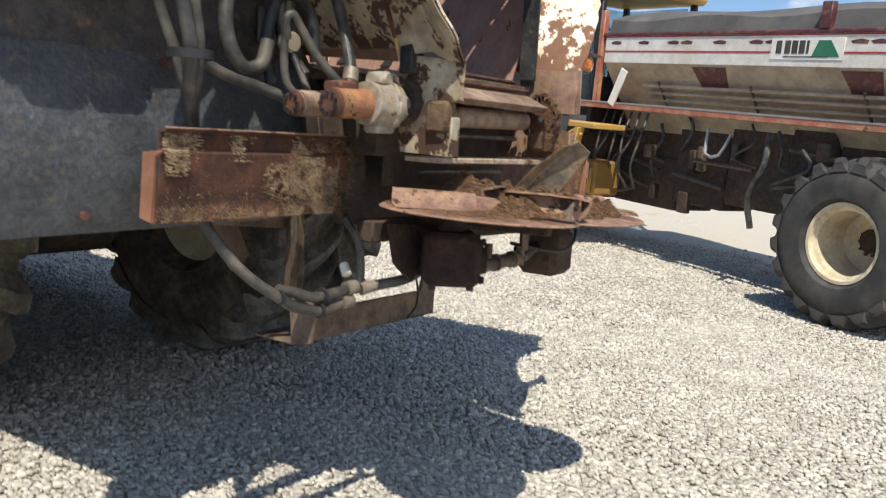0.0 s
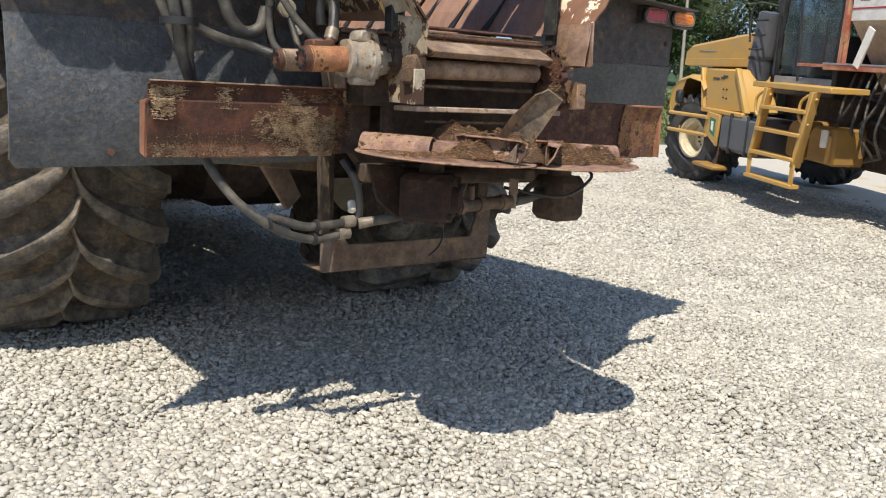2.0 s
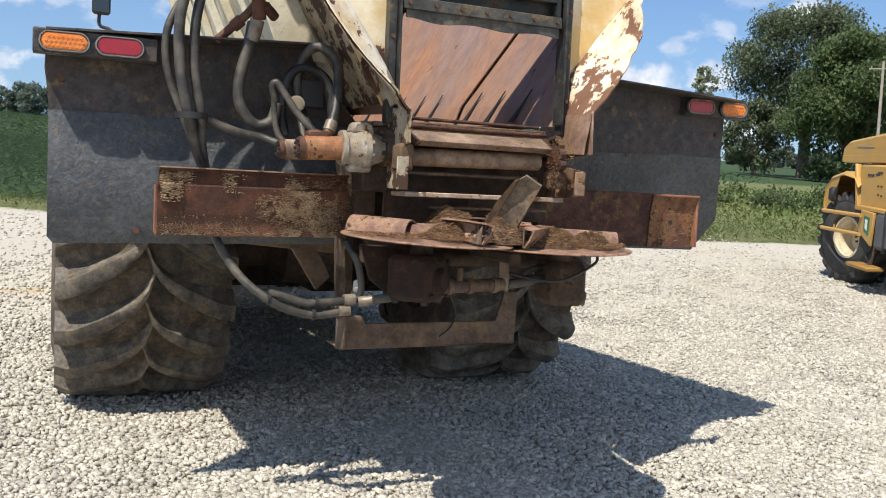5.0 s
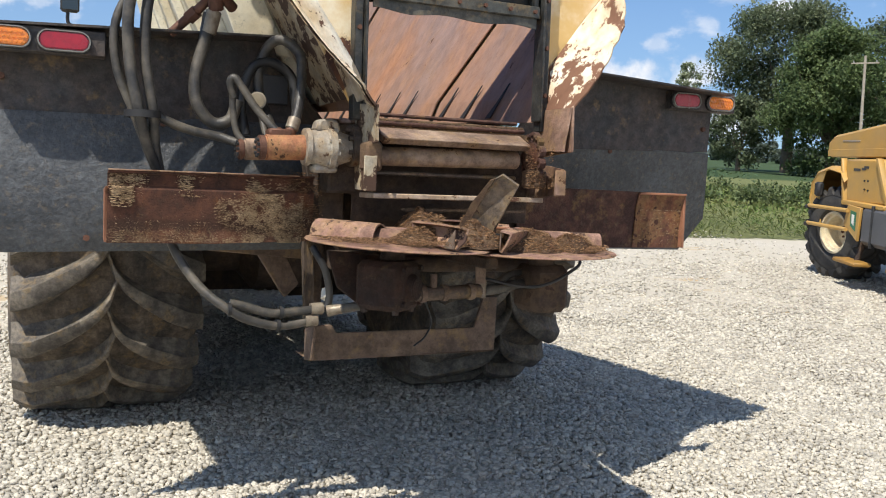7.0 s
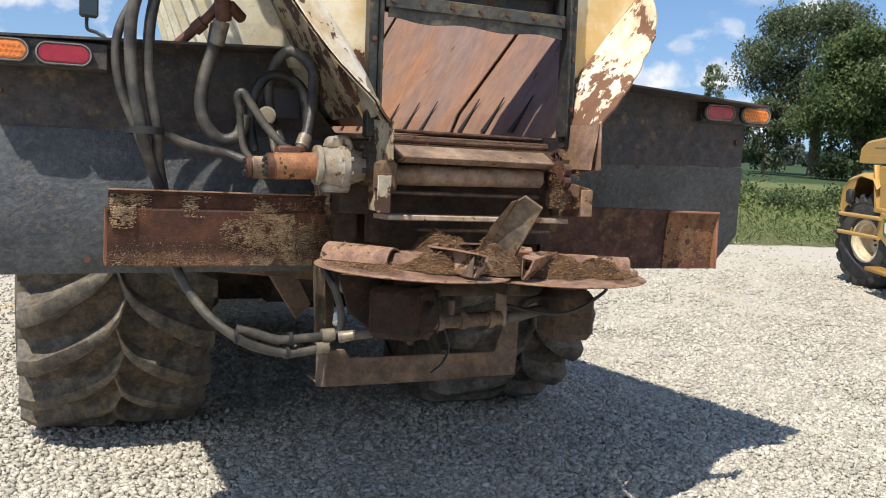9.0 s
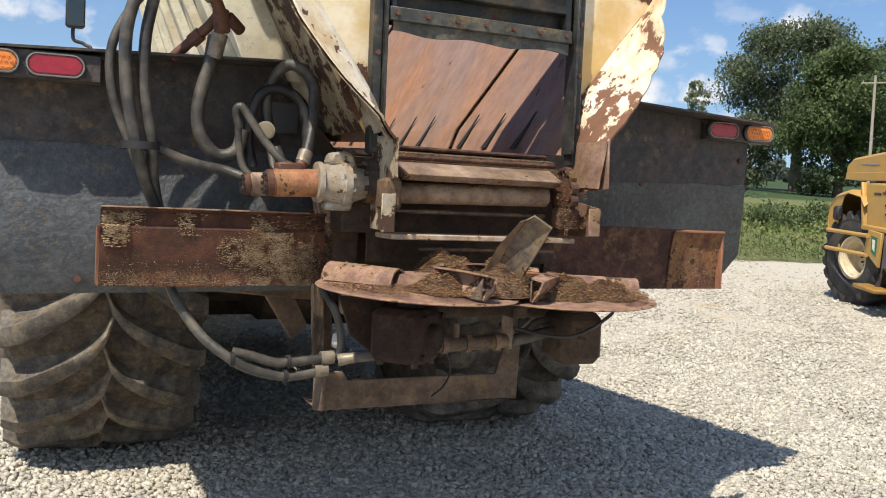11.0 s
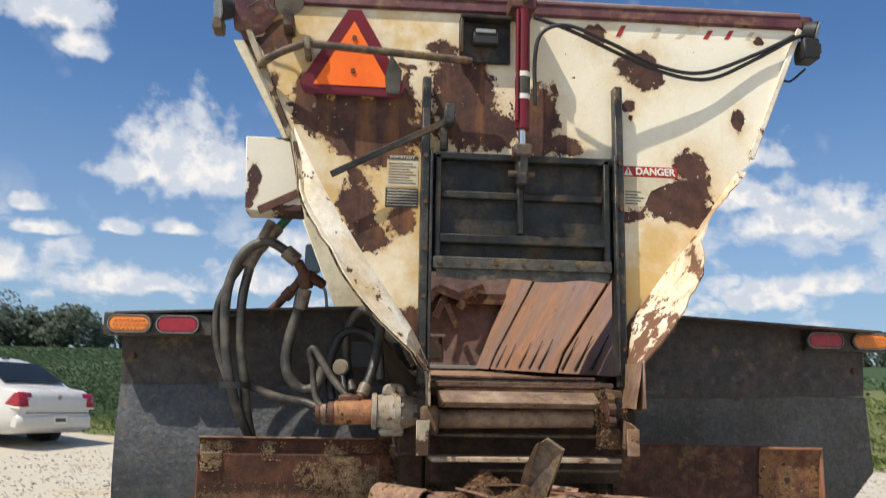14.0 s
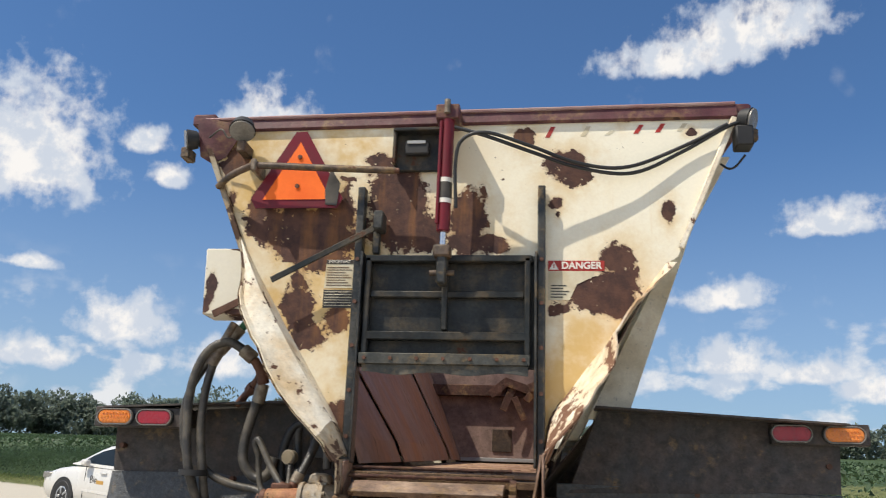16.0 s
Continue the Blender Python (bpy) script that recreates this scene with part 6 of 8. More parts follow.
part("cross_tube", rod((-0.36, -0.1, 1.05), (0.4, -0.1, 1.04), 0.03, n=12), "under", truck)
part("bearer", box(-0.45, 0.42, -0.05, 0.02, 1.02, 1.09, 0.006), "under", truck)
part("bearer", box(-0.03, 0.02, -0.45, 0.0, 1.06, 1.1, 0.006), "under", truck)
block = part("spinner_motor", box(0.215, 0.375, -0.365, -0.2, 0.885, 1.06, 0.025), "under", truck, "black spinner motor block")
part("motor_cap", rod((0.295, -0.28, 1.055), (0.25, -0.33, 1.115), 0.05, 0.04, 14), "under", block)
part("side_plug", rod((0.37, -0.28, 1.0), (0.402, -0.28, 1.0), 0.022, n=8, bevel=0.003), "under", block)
part("feed_tube", tube([(0.03, -0.325, 0.97), (0.1, -0.31, 0.975), (0.17, -0.29, 0.985), (0.23, -0.28, 0.99)], 0.019, 10), "hose", truck)
part("feed_tube", tube([(0.03, -0.31, 1.0), (0.1, -0.29, 0.99), (0.16, -0.27, 1.02), (0.23, -0.26, 1.03)], 0.013, 10), "hose", truck)
part("drop_strap", box(-0.02, 0.02, -0.36, -0.352, 1.0, 1.1, 0.002, pose(0, 0, 0, 0, 0, 0)), "frame", truck)
part("thin_cable", tube([(0.0, -0.3, 1.02), (0.2, -0.4, 0.99), (0.4, -0.35, 1.05), (0.52, -0.2, 1.08)], 0.006), "cable", truck)
part("wire_end", tube([(-0.02, 0.1, 0.9), (0.02, 0.1, 0.8), (-0.01, 0.08, 0.74), (-0.06, 0.08, 0.7)], 0.004), "cable", truck)

low_hose = [((-1.05, 0.13, 1.3), (-1.0, 0.13, 1.14), (-0.96, 0.1, 1.045), (-0.895, 0.05, 0.95), (-0.81, 0.0, 0.88), (-0.73, 0.0, 0.838), (-0.62, 0.0, 0.815), (-0.5, 0.0, 0.83)),
            ((-0.8, 0.01, 0.9), (-0.74, 0.01, 0.885), (-0.66, 0.0, 0.862), (-0.56, 0.0, 0.865), (-0.48, 0.0, 0.872))]
for pts in low_hose:
    h = part("hydraulic_hose", tube(pts, 0.0165), "hose_pale", truck, "dusty grey hydraulic hose")
    part("collar", rod(Vector(pts[-1]) - Vector((0.03, 0, 0)), Vector(pts[-1]) + Vector((0.015, 0, 0.002)), 0.023), "collar", h)
for x, y, z in ((-0.805, 0.0, 0.878), (-0.63, 0.0, 0.817), (-0.62, 0.0, 0.863)):
    part("cable_tie", turned([(-0.006, 0.017), (-0.006, 0.024), (0.006, 0.024), (0.006, 0.017)], 12, "x", (x, y, z), None, True), "black", truck)
part("elbow_fitting", tube([(-0.48, 0.0, 0.87), (-0.45, 0.0, 0.88), (-0.44, 0.0, 0.93), (-0.46, 0.0, 1.02), (-0.5, 0.03, 1.1)], 0.014), "cable", truck)
part("cap_fitting", rod((-0.437, 0.06, 0.9), (-0.428, 0.085, 0.935), 0.017, 0.015, 12, 0.003), "paper", truck, "white plastic cap on a port")
part("cap_fitting", rod((-0.45, -0.01, 0.865), (-0.40, -0.03, 0.875), 0.022, 0.018), "collar", truck, "pale pipe fitting")
part("hydraulic_hose", tube([(-0.4, -0.03, 0.875), (-0.33, -0.1, 0.9), (-0.25, -0.15, 0.95)], 0.018), "hose", truck)

# ---- gear motor and the upper hoses ----
motor = part("gear_motor", rod((-0.715, -0.1, 1.449), (-0.565, -0.1, 1.455), 0.044, n=20, bevel=0.005), "motor", truck, "orange rusty hydraulic motor")
part("end_cap", rod((-0.737, -0.1, 1.448), (-0.712, -0.1, 1.449), 0.042, n=20, bevel=0.004), "copper", motor)
for k in range(9):
    a = 2 * math.pi * k / 9
    part("cap_bolt", rod((-0.745, -0.1 + 0.029 * math.cos(a), 1.448 + 0.029 * math.sin(a)), (-0.73, -0.1 + 0.029 * math.cos(a), 1.448 + 0.029 * math.sin(a)), 0.006, n=6), "black", motor)
motor2 = part("gear_motor", rod((-0.765, 0.0, 1.442), (-0.6, 0.0, 1.45), 0.038, n=20, bevel=0.005), "roller", truck, "second rusty hydraulic motor behind the first")
part("end_cap", rod((-0.785, 0.0, 1.442), (-0.765, 0.0, 1.442), 0.036, n=16, bevel=0.004), "copper", motor2)
for k in range(8):
    a = 2 * math.pi * k / 8
    part("cap_bolt", rod((-0.792, 0.025 * math.cos(a), 1.442 + 0.025 * math.sin(a)), (-0.783, 0.025 * math.cos(a), 1.442 + 0.025 * math.sin(a)), 0.006, n=6), "black", motor2)
housing = part("gear_housing", turned([(-0.58, 0.046), (-0.578, 0.064), (-0.562, 0.066), (-0.558, 0.058), (-0.545, 0.06), (-0.52, 0.07), (-0.5, 0.073), (-0.497, 0.08), (-0.476, 0.08), (-0.473, 0.066), (-0.45, 0.06), (-0.43, 0.052), (-0.415, 0.05)], 24, "x", (0, -0.1, 1.458)), "cast", truck, "weathered grey cast gear housing")
part("top_boss", plate([(-0.545, 1.515), (-0.535, 1.553), (-0.5, 1.56), (-0.465, 1.55), (-0.452, 1.505)], "y", -0.14, -0.06, 0.008), "cast", housing)
part("foot_boss", box(-0.55, -0.46, -0.13, -0.07, 1.37, 1.4, 0.01), "cast", housing)
for k in range(10):
    a = 2 * math.pi * (k + 0.5) / 10
    part("housing_bolt", rod((-0.505, -0.1 + 0.071 * math.cos(a), 1.458 + 0.071 * math.sin(a)), (-0.466, -0.1 + 0.071 * math.cos(a), 1.458 + 0.071 * math.sin(a)), 0.0085, n=6), "cast", housing)
flange = part("drive_flange", rod((-0.415, -0.1, 1.47), (-0.385, -0.1, 1.47), 0.075, n=20, bevel=0.004), "steel", truck, "dark bolted drive flange")
for k in range(7):
    a = 2 * math.pi * k / 7
    part("bolt", rod((-0.43, -0.1 + 0.055 * math.cos(a), 1.47 + 0.055 * math.sin(a)), (-0.41, -0.1 + 0.055 * math.cos(a), 1.47 + 0.055 * math.sin(a)), 0.009, n=6), "steel", flange)
part("motor_mount", box(-0.48, -0.37, -0.08, 0.06, 1.3, 1.42, 0.01), "under", truck)

HOSES = [(((-1.0, 0.13, 1.15), (-1.03, 0.12, 1.33), (-1.08, 0.08, 1.45), (-1.11, 0.04, 1.56), (-1.14, 0.05, 1.73), (-1.14, 0.05, 1.91), (-1.09, 0.05, 2.05), (-1.0, 0.05, 2.1), (-0.92, 0.06, 2.065)), 0.023, "hose"),
         (((-0.99, 0.15, 1.2), (-1.045, 0.11, 1.42), (-1.06, 0.07, 1.56), (-1.085, 0.07, 1.72), (-1.085, 0.07, 1.88), (-1.06, 0.07, 2.02)), 0.022, "hose"),
         (((-1.07, 0.09, 1.42), (-1.12, 0.09, 1.55), (-1.175, 0.1, 1.7), (-1.18, 0.1, 1.85), (-1.12, 0.1, 1.98), (-1.04, 0.1, 2.08)), 0.018, "hose"),
         (((-0.865, 0.14, 1.92), (-0.88, 0.14, 1.83), (-0.91, 0.14, 1.7), (-0.905, 0.13, 1.6), (-0.85, 0.13, 1.535), (-0.79, 0.12, 1.55), (-0.765, 0.12, 1.62)), 0.026, "hose"),
         (((-1.07, 0.1, 1.57), (-1.01, 0.1, 1.53), (-0.92, 0.1, 1.5), (-0.83, 0.1, 1.485), (-0.76, 0.06, 1.46), (-0.71, 0.02, 1.44)), 0.02, "hose_pale"),
         (((-0.80, 0.01, 1.62), (-0.815, 0.0, 1.67), (-0.80, -0.01, 1.685), (-0.775, -0.02, 1.65), (-0.73, -0.04, 1.58), (-0.68, -0.07, 1.52), (-0.665, -0.08, 1.505)), 0.016, "hose_pale"),
         (((-0.805, 0.01, 1.66), (-0.80, 0.02, 1.58), (-0.785, 0.02, 1.5), (-0.75, 0.0, 1.46), (-0.73, -0.02, 1.45)), 0.014, "hose"),
         (((-0.60, -0.06, 1.545), (-0.575, -0.02, 1.62), (-0.555, 0.03, 1.72), (-0.555, 0.07, 1.8), (-0.61, 0.11, 1.85), (-0.655, 0.15, 1.82), (-0.683, 0.16, 1.73), (-0.672, 0.15, 1.63), (-0.65, 0.08, 1.53)), 0.022, "hose"),
         (((-0.73, 0.14, 1.5), (-0.745, 0.15, 1.62), (-0.71, 0.15, 1.74), (-0.64, 0.15, 1.77), (-0.56, 0.15, 1.72), (-0.54, 0.14, 1.58)), 0.022, "cable")]
for pts, r, mat in HOSES:
    part("hydraulic_hose", tube(pts, r * 0.84, 12), mat, truck, "dusty black hydraulic hose" if mat != "hose_pale" else "sun-bleached grey hydraulic hose")
FITTINGS = [((-0.93, 0.06, 2.07), (-0.88, 0.07, 2.03), 0.03, "collar"), ((-0.88, 0.07, 2.03), (-0.855, 0.09, 1.985), 0.02, "copper"), ((-0.855, 0.1, 2.0), (-0.845, 0.12, 1.93), 0.027, "copper"),
            ((-0.85, 0.13, 1.93), (-0.868, 0.14, 1.85), 0.028, "collar"), ((-0.83, 0.1, 1.98), (-0.78, 0.15, 1.95), 0.02, "copper"),
            ((-1.075, 0.07, 2.0), (-1.03, 0.08, 2.1), 0.028, "collar"), ((-1.03, 0.08, 2.1), (-0.99, 0.09, 2.19), 0.02, "bare"), ((-1.05, 0.1, 2.06), (-0.96, 0.1, 2.17), 0.024, "collar"),
            ((-0.96, 0.1, 2.17), (-0.92, 0.1, 2.22), 0.018, "green"), ((-0.60, -0.06, 1.555), (-0.615, -0.07, 1.515), 0.024, "collar"), ((-0.615, -0.07, 1.515), (-0.63, -0.08, 1.49), 0.019, "copper"),
            ((-0.67, -0.075, 1.51), (-0.655, -0.085, 1.49), 0.02, "copper")]
for a, b, r, mat in FITTINGS:
    part("hose_fitting", rod(a, b, r, n=12, bevel=0.003), mat, truck, "crimped hose fitting" if mat == "collar" else "rusty pipe fitting")
part("stub_pipe", tube([(-0.99, 0.21, 1.845), (-0.94, 0.19, 1.895), (-0.885, 0.15, 1.95), (-0.86, 0.12, 1.985)], 0.017, 10), "copper", truck, "rusty slanting stub pipe")
part("pipe_nut", rod((-0.93, 0.187, 1.903), (-0.905, 0.168, 1.928), 0.026, n=6), "copper", truck)
part("hose_clamp", turned([(-0.012, 0.052), (-0.012, 0.06), (0.012, 0.06), (0.012, 0.052)], 16, "z", (-1.095, 0.06, 1.545), None, True), "black", truck, "black clamp round two hoses")
gauge = part("pressure_gauge", rod((-0.692, 0.125, 1.623), (-0.7, 0.085, 1.623), 0.031, n=24, bevel=0.004), "brass", truck, "round brass pressure gauge")
part("dial", rod((-0.7, 0.086, 1.623), (-0.7008, 0.081, 1.623), 0.025, n=24), "dial", gauge, "faded cream dial")
part("stem", rod((-0.69, 0.1, 1.6), (-0.675, 0.04, 1.48), 0.011), "hose", gauge)
part("manifold", box(-0.7, -0.62, -0.11, -0.04, 1.485, 1.515, 0.006), "copper", truck)
part("cover_plate", box(-0.66, -0.54, 0.27, 0.285, 1.63, 1.74, 0.01), "grey_tank", truck)

# ---- spinner discs with their blades ----
def spinner(cx, cy, cz, spin, tilt, blades):
    m = pose(cx, cy, cz, tilt[0], tilt[1], spin)
    disc = part("spinner_disc", turned([(-0.003, 0.02), (-0.003, 0.308), (0.0, 0.312), (0.004, 0.308), (0.010, 0.10), (0.05, 0.08), (0.055, 0.02)], 48, "z", (0, 0, 0), None, True), "disc", truck, "rusty spinner disc with blades")
    disc.matrix_basis = m
    for k in blades:
        turn = pose(0, 0, 0, 0, 0, 90 * k + 12)
        bm = sheet([[Vector((0.07, -0.03, 0.012)), Vector((0.2, -0.04, 0.012)), Vector((0.295, -0.05, 0.010))], [Vector((0.07, 0.0, 0.035)), Vector((0.2, -0.015, 0.04)), Vector((0.31, -0.03, 0.04))],
                    [Vector((0.07, 0.01, 0.075)), Vector((0.2, 0.0, 0.08)), Vector((0.305, -0.015, 0.078))], [Vector((0.08, -0.03, 0.085)), Vector((0.2, -0.045, 0.088)), Vector((0.3, -0.055, 0.086))]], 0.006)
        bmesh.ops.transform(bm, matrix=turn, verts=bm.verts)
        part("blade", bm, "disc", disc, "curved rusty throwing blade")
        bm = plate([(0.285, 0.012), (0.285, 0.075), (0.24, 0.012)], "y", -0.06, -0.054, 0.001, None, turn)
        part("gusset", bm, "bare", disc)
    return disc


spinner(-0.32, -0.365, 1.14, 14, (2.0, 1.5), (0, 3))
spinner(0.183, -0.37, 1.12, 40, (1.0, -1.0), (1, 2))
# the upturned blade that stands between the discs, and its foot
part("divider_blade", sheet([[(-0.055, -0.335, 1.18), (-0.03, -0.39, 1.185), (-0.002, -0.451, 1.19)], [(-0.048, -0.43, 1.285), (-0.016, -0.462, 1.284), (0.012, -0.505, 1.27)], [(-0.04, -0.52, 1.372), (-0.022, -0.535, 1.386), (0.028, -0.558, 1.35)]], 0.012), "vane", truck, "upright worn steel blade between the discs", False)
part("blade_edge", sheet([[(-0.055, -0.335, 1.18), (-0.075, -0.31, 1.18)], [(-0.048, -0.43, 1.285), (-0.066, -0.4, 1.285)], [(-0.04, -0.52, 1.372), (-0.05, -0.5, 1.365)]], 0.01), "mud", truck, "side flange of the blade caked in litter", False)
foot = part("blade_foot", plate([(-0.075, -0.425), (0.01, -0.455), (0.035, -0.5), (0.015, -0.525), (-0.05, -0.49)], "z", 1.16, 1.168, 0.002, None, pose(0, 0, 0.012, -3, 4, 0)), "rust_edge", truck, "flat foot with a bolt hole")
part("bolt_hole", rod((-0.005, -0.482, 1.178), (-0.005, -0.482, 1.184), 0.009, n=10), "black", foot)
# half-round channels that lie on the discs, open below
for p, q, r in (((-0.545, -0.195, 1.155), (-0.395, -0.395, 1.155), 0.052), ((0.2, -0.33, 1.135), (0.45, -0.42, 1.135), 0.048)):
    p, q = Vector(p), Vector(q)
    across = (q - p).cross(Vector((0, 0, 1))).normalized()
    rows = []
    for k in range(9):
        a = math.pi * (0.02 + 0.96 * k / 8)
        off = across * (r * math.cos(a)) + Vector((0, 0, r * 1.15 * math.sin(a)))
        rows.append([p + off, p.lerp(q, 0.5) + off * 0.96, q + off * 0.9])
    pipe = part("half_pipe", sheet(rows, 0.006), "disc", truck, "half-round rusty channel on the disc")
    tip = p.lerp(q, 0.06) - across * r * 0.9
    part("gusset", sheet([[tip, tip + (q - p) * 0.2], [tip + Vector((0, 0, 0.001)), tip + (q - p) * 0.03 + Vector((0, 0, 0.06))]], 0.005), "bare", pipe)


def litter_heap(name, cx, cy, cz, rx, ry, h, n, seed, label):
    rng = random.Random(seed)
    bm = bmesh.new()
    N, K = 11, 26
    rings = []
    for i in range(N + 1):
        u = i / N
        ring = []
        for k in range(K):
            a = 2 * math.pi * k / K
            wob = 1 + 0.25 * noise.noise(Vector((math.cos(a) * 1.7, math.sin(a) * 1.7, seed)))
            r = u * wob
            qx, qy = r * math.cos(a), r * math.sin(a)
            z = h * (1 - u * u) ** 1.2 * (1 + 0.7 * noise.noise(Vector((2.6 * qx, 2.6 * qy, seed + 9)))) + 0.012 * (1 - u) * noise.noise(Vector((9 * qx, 9 * qy, seed))) + rng.uniform(-0.004, 0.004)
            ring.append(bm.verts.new((cx + rx * r * math.cos(a), cy + ry * r * math.sin(a), cz + max(z, 0) - (0.004 if i == N else 0))))
        rings.append(ring)
    for a, b in zip(rings, rings[1:]):
        for k in range(K):
            bm.faces.new((a[k], a[(k + 1) % K], b[(k + 1) % K], b[k]))
    bmesh.ops.remove_doubles(bm, verts=bm.verts, dist=0.0005)
    heap = new(name, finish(bm, name, "mud", True))
    tagged(heap, label, "litter", "litter heaps on the spinners")
    pts, sizes = [], []
    for _ in range(n):
        a, u = rng.uniform(0, 2 * math.pi), rng.random() ** 0.6
        wob = 1 + 0.25 * noise.noise(Vector((math.cos(a) * 1.7, math.sin(a) * 1.7, seed)))
        qx, qy = u * wob * math.cos(a), u * wob * math.sin(a)
        z = h * (1 - u * u) ** 1.2 * (1 + 0.7 * noise.noise(Vector((2.6 * qx, 2.6 * qy, seed + 9)))) + 0.012 * (1 - u) * noise.noise(Vector((9 * qx, 9 * qy, seed)))
        pts.append((cx + rx * qx, cy + ry * qy, cz + max(z, 0) + rng.uniform(0.0, 0.007)))
        sizes.append(rng.uniform(0.002, 0.0058) * rng.choice((1.0, 1.0, 1.0, 1.7)))
    bits = scatter("litter", BIT_V, BIT_F, pts, sizes, "brown_litter", lambda r, k: np.stack([r.uniform(0.6, 1.8, k), r.uniform(0.5, 1.3, k), r.uniform(0.5, 1.2, k)], 1), seed, 0.3, 0.7)
    bits.parent = heap
    bits["kind"] = "stuff"


def disc_litter(cx, cy, cz, n, seed):
    rng = random.Random(seed)
    pts, sizes = [], []
    for _ in range(n):
        a, r = rng.uniform(0, 2 * math.pi), 0.29 * math.sqrt(rng.random())
        if noise.noise(Vector((cx + 6 * r * math.cos(a), 6 * r * math.sin(a), seed))) < -0.12:
            continue
        pts.append((cx + r * math.cos(a), cy + r * math.sin(a), cz + 0.014 + rng.uniform(0, 0.012)))
        sizes.append(rng.uniform(0.002, 0.0058) * rng.choice((1.0, 1.0, 1.0, 1.7)))
    ob = scatter("disc_litter", BIT_V, BIT_F, pts, sizes, "brown_litter", lambda r, k: np.stack([r.uniform(0.6, 1.8, k), r.uniform(0.5, 1.3, k), r.uniform(0.5, 1.2, k)], 1), seed, 0.3, 0.5)
    tagged(ob, "brown litter strewn over the spinner disc", "litter", kind="stuff")


disc_litter(-0.32, -0.365, 1.14, 11000, 61)
disc_litter(0.175, -0.37, 1.12, 11000, 62)
litter_heap("litter_mound", -0.16, -0.22, 1.155, 0.13, 0.13, 0.085, 8000, 3, "heap of dry brown litter on the spinner")
litter_heap("litter_mound", -0.25, -0.46, 1.145, 0.16, 0.12, 0.062, 8000, 4, "low crust of brown litter on the spinner")
litter_heap("litter_mound", 0.15, -0.42, 1.125, 0.15, 0.14, 0.068, 8000, 5, "low crust of brown litter on the spinner")
litter_heap("litter_mound", -0.02, -0.3, 1.15, 0.12, 0.09, 0.06, 3500, 7, "clod of caked litter at the blade")
litter_heap("litter_mound", -0.1, -0.46, 1.14, 0.12, 0.1, 0.068, 3000, 8, "clod of caked litter at the blade")
litter_heap("litter_mound", 0.3, -0.47, 1.123, 0.1, 0.09, 0.055, 4000, 6, "clod of caked litter at the blade")

# ---- the yellow floater with the white spreader box ----
def far_frame(origin, heading, pitch):
    h, p = radians(heading), radians(pitch)
    f = Vector((math.cos(h) * math.cos(p), math.sin(h) * math.cos(p), math.sin(p)))
    l = Vector((-math.sin(h), math.cos(h), 0))
    u = f.cross(l)
    return Matrix((f, l, u)).transposed().to_4x4(), Vector(origin)


rot, org = far_frame((6.22, -0.22, -0.23), 64.6, 3.2)
floater = thing("floater_truck", "yellow floater truck carrying a dusty white spreader box", "truck")
floater.matrix_basis = Matrix.Translation(org) @ rot

# wheels: axle along y, outer face towards +y
for x, y, R, half, turn in ((0.0, -0.40, 0.83, 0.40, 0), (0.0, -2.7, 0.83, 0.40, 180), (7.55, -0.40, 0.72, 0.30, 12), (7.55, -2.7, 0.72, 0.30, 192)):
    wheel("wheel", R, half, 0.37 if R > 0.8 else 0.3, 20, floater, pose(x, y, R - (0.015 if R > 0.8 else 0.05), 0, 0, -90 + turn), dish=0.52 if R > 0.8 else 0.3, lug_h=0.06, flip=1, tyre_mat="floater_tyre", lug_mat="floater_tyre")
part("axle", rod((0, -2.6, 0.83), (0, -0.5, 0.83), 0.12), "under", floater)
part("axle", rod((7.5, -2.6, 0.74), (7.5, -0.5, 0.74), 0.1), "under", floater)
for y in (-1.1, -2.0):
    part("chassis_rail", box(-2.6, 8.2, y - 0.06, y + 0.06, 1.0, 1.3, 0.01), "under", floater)

# spreader box
SB = -0.45
bm = plate([(SB, 2.47), (SB, 2.81), (SB - 0.05, 2.82), (SB - 2.2, 2.82), (SB - 2.25, 2.81), (SB - 2.25, 2.47), (SB - 1.6, 1.55), (SB - 0.65, 1.55)], "x", -2.6, 4.2, 0.01)
spread = part("spreader_box", bm, "beige", floater, "dusty beige hopper body sloping inwards", False)
part("white_band", box(-2.6, 4.2, SB - 0.004, SB + 0.012, 2.47, 2.81, 0.003), "white_band", spread, "dusty white band")
part("red_stripe", box(-2.6, 4.2, SB + 0.012, SB + 0.016, 2.605, 2.625, 0), "red_stripe", spread, "thin red stripe", False)
part("red_stripe", box(-2.6, 4.2, SB + 0.012, SB + 0.016, 2.79, 2.805, 0), "red_stripe", spread, "", False)
part("rim_rail", box(-2.6, 4.25, SB - 0.06, SB + 0.03, 2.81, 2.85, 0.01), "maroon", spread)
bm = sheet([[Vector((x, SB - 0.03, 2.84 + 0.01 * math.sin(x * 5))) for x in np.linspace(-2.6, 4.2, 30)], [Vector((x, SB - 0.06, 3.02 + 0.025 * math.sin(x * 3.1))) for x in np.linspace(-2.6, 4.2, 30)],
            [Vector((x, SB - 0.3, 3.12 + 0.02 * math.sin(x * 2.3))) for x in np.linspace(-2.6, 4.2, 30)], [Vector((x, SB - 1.1, 3.16)) for x in np.linspace(-2.6, 4.2, 30)],
            [Vector((x, SB - 2.2, 2.9)) for x in np.linspace(-2.6, 4.2, 30)]], 0.01)
part("cover", bm, "tarp", spread, "dusty grey cover over the load")
part("cover_strap", box(0.78, 0.9, SB - 0.05, SB + 0.035, 2.85, 3.12, 0.006), "maroon", spread)
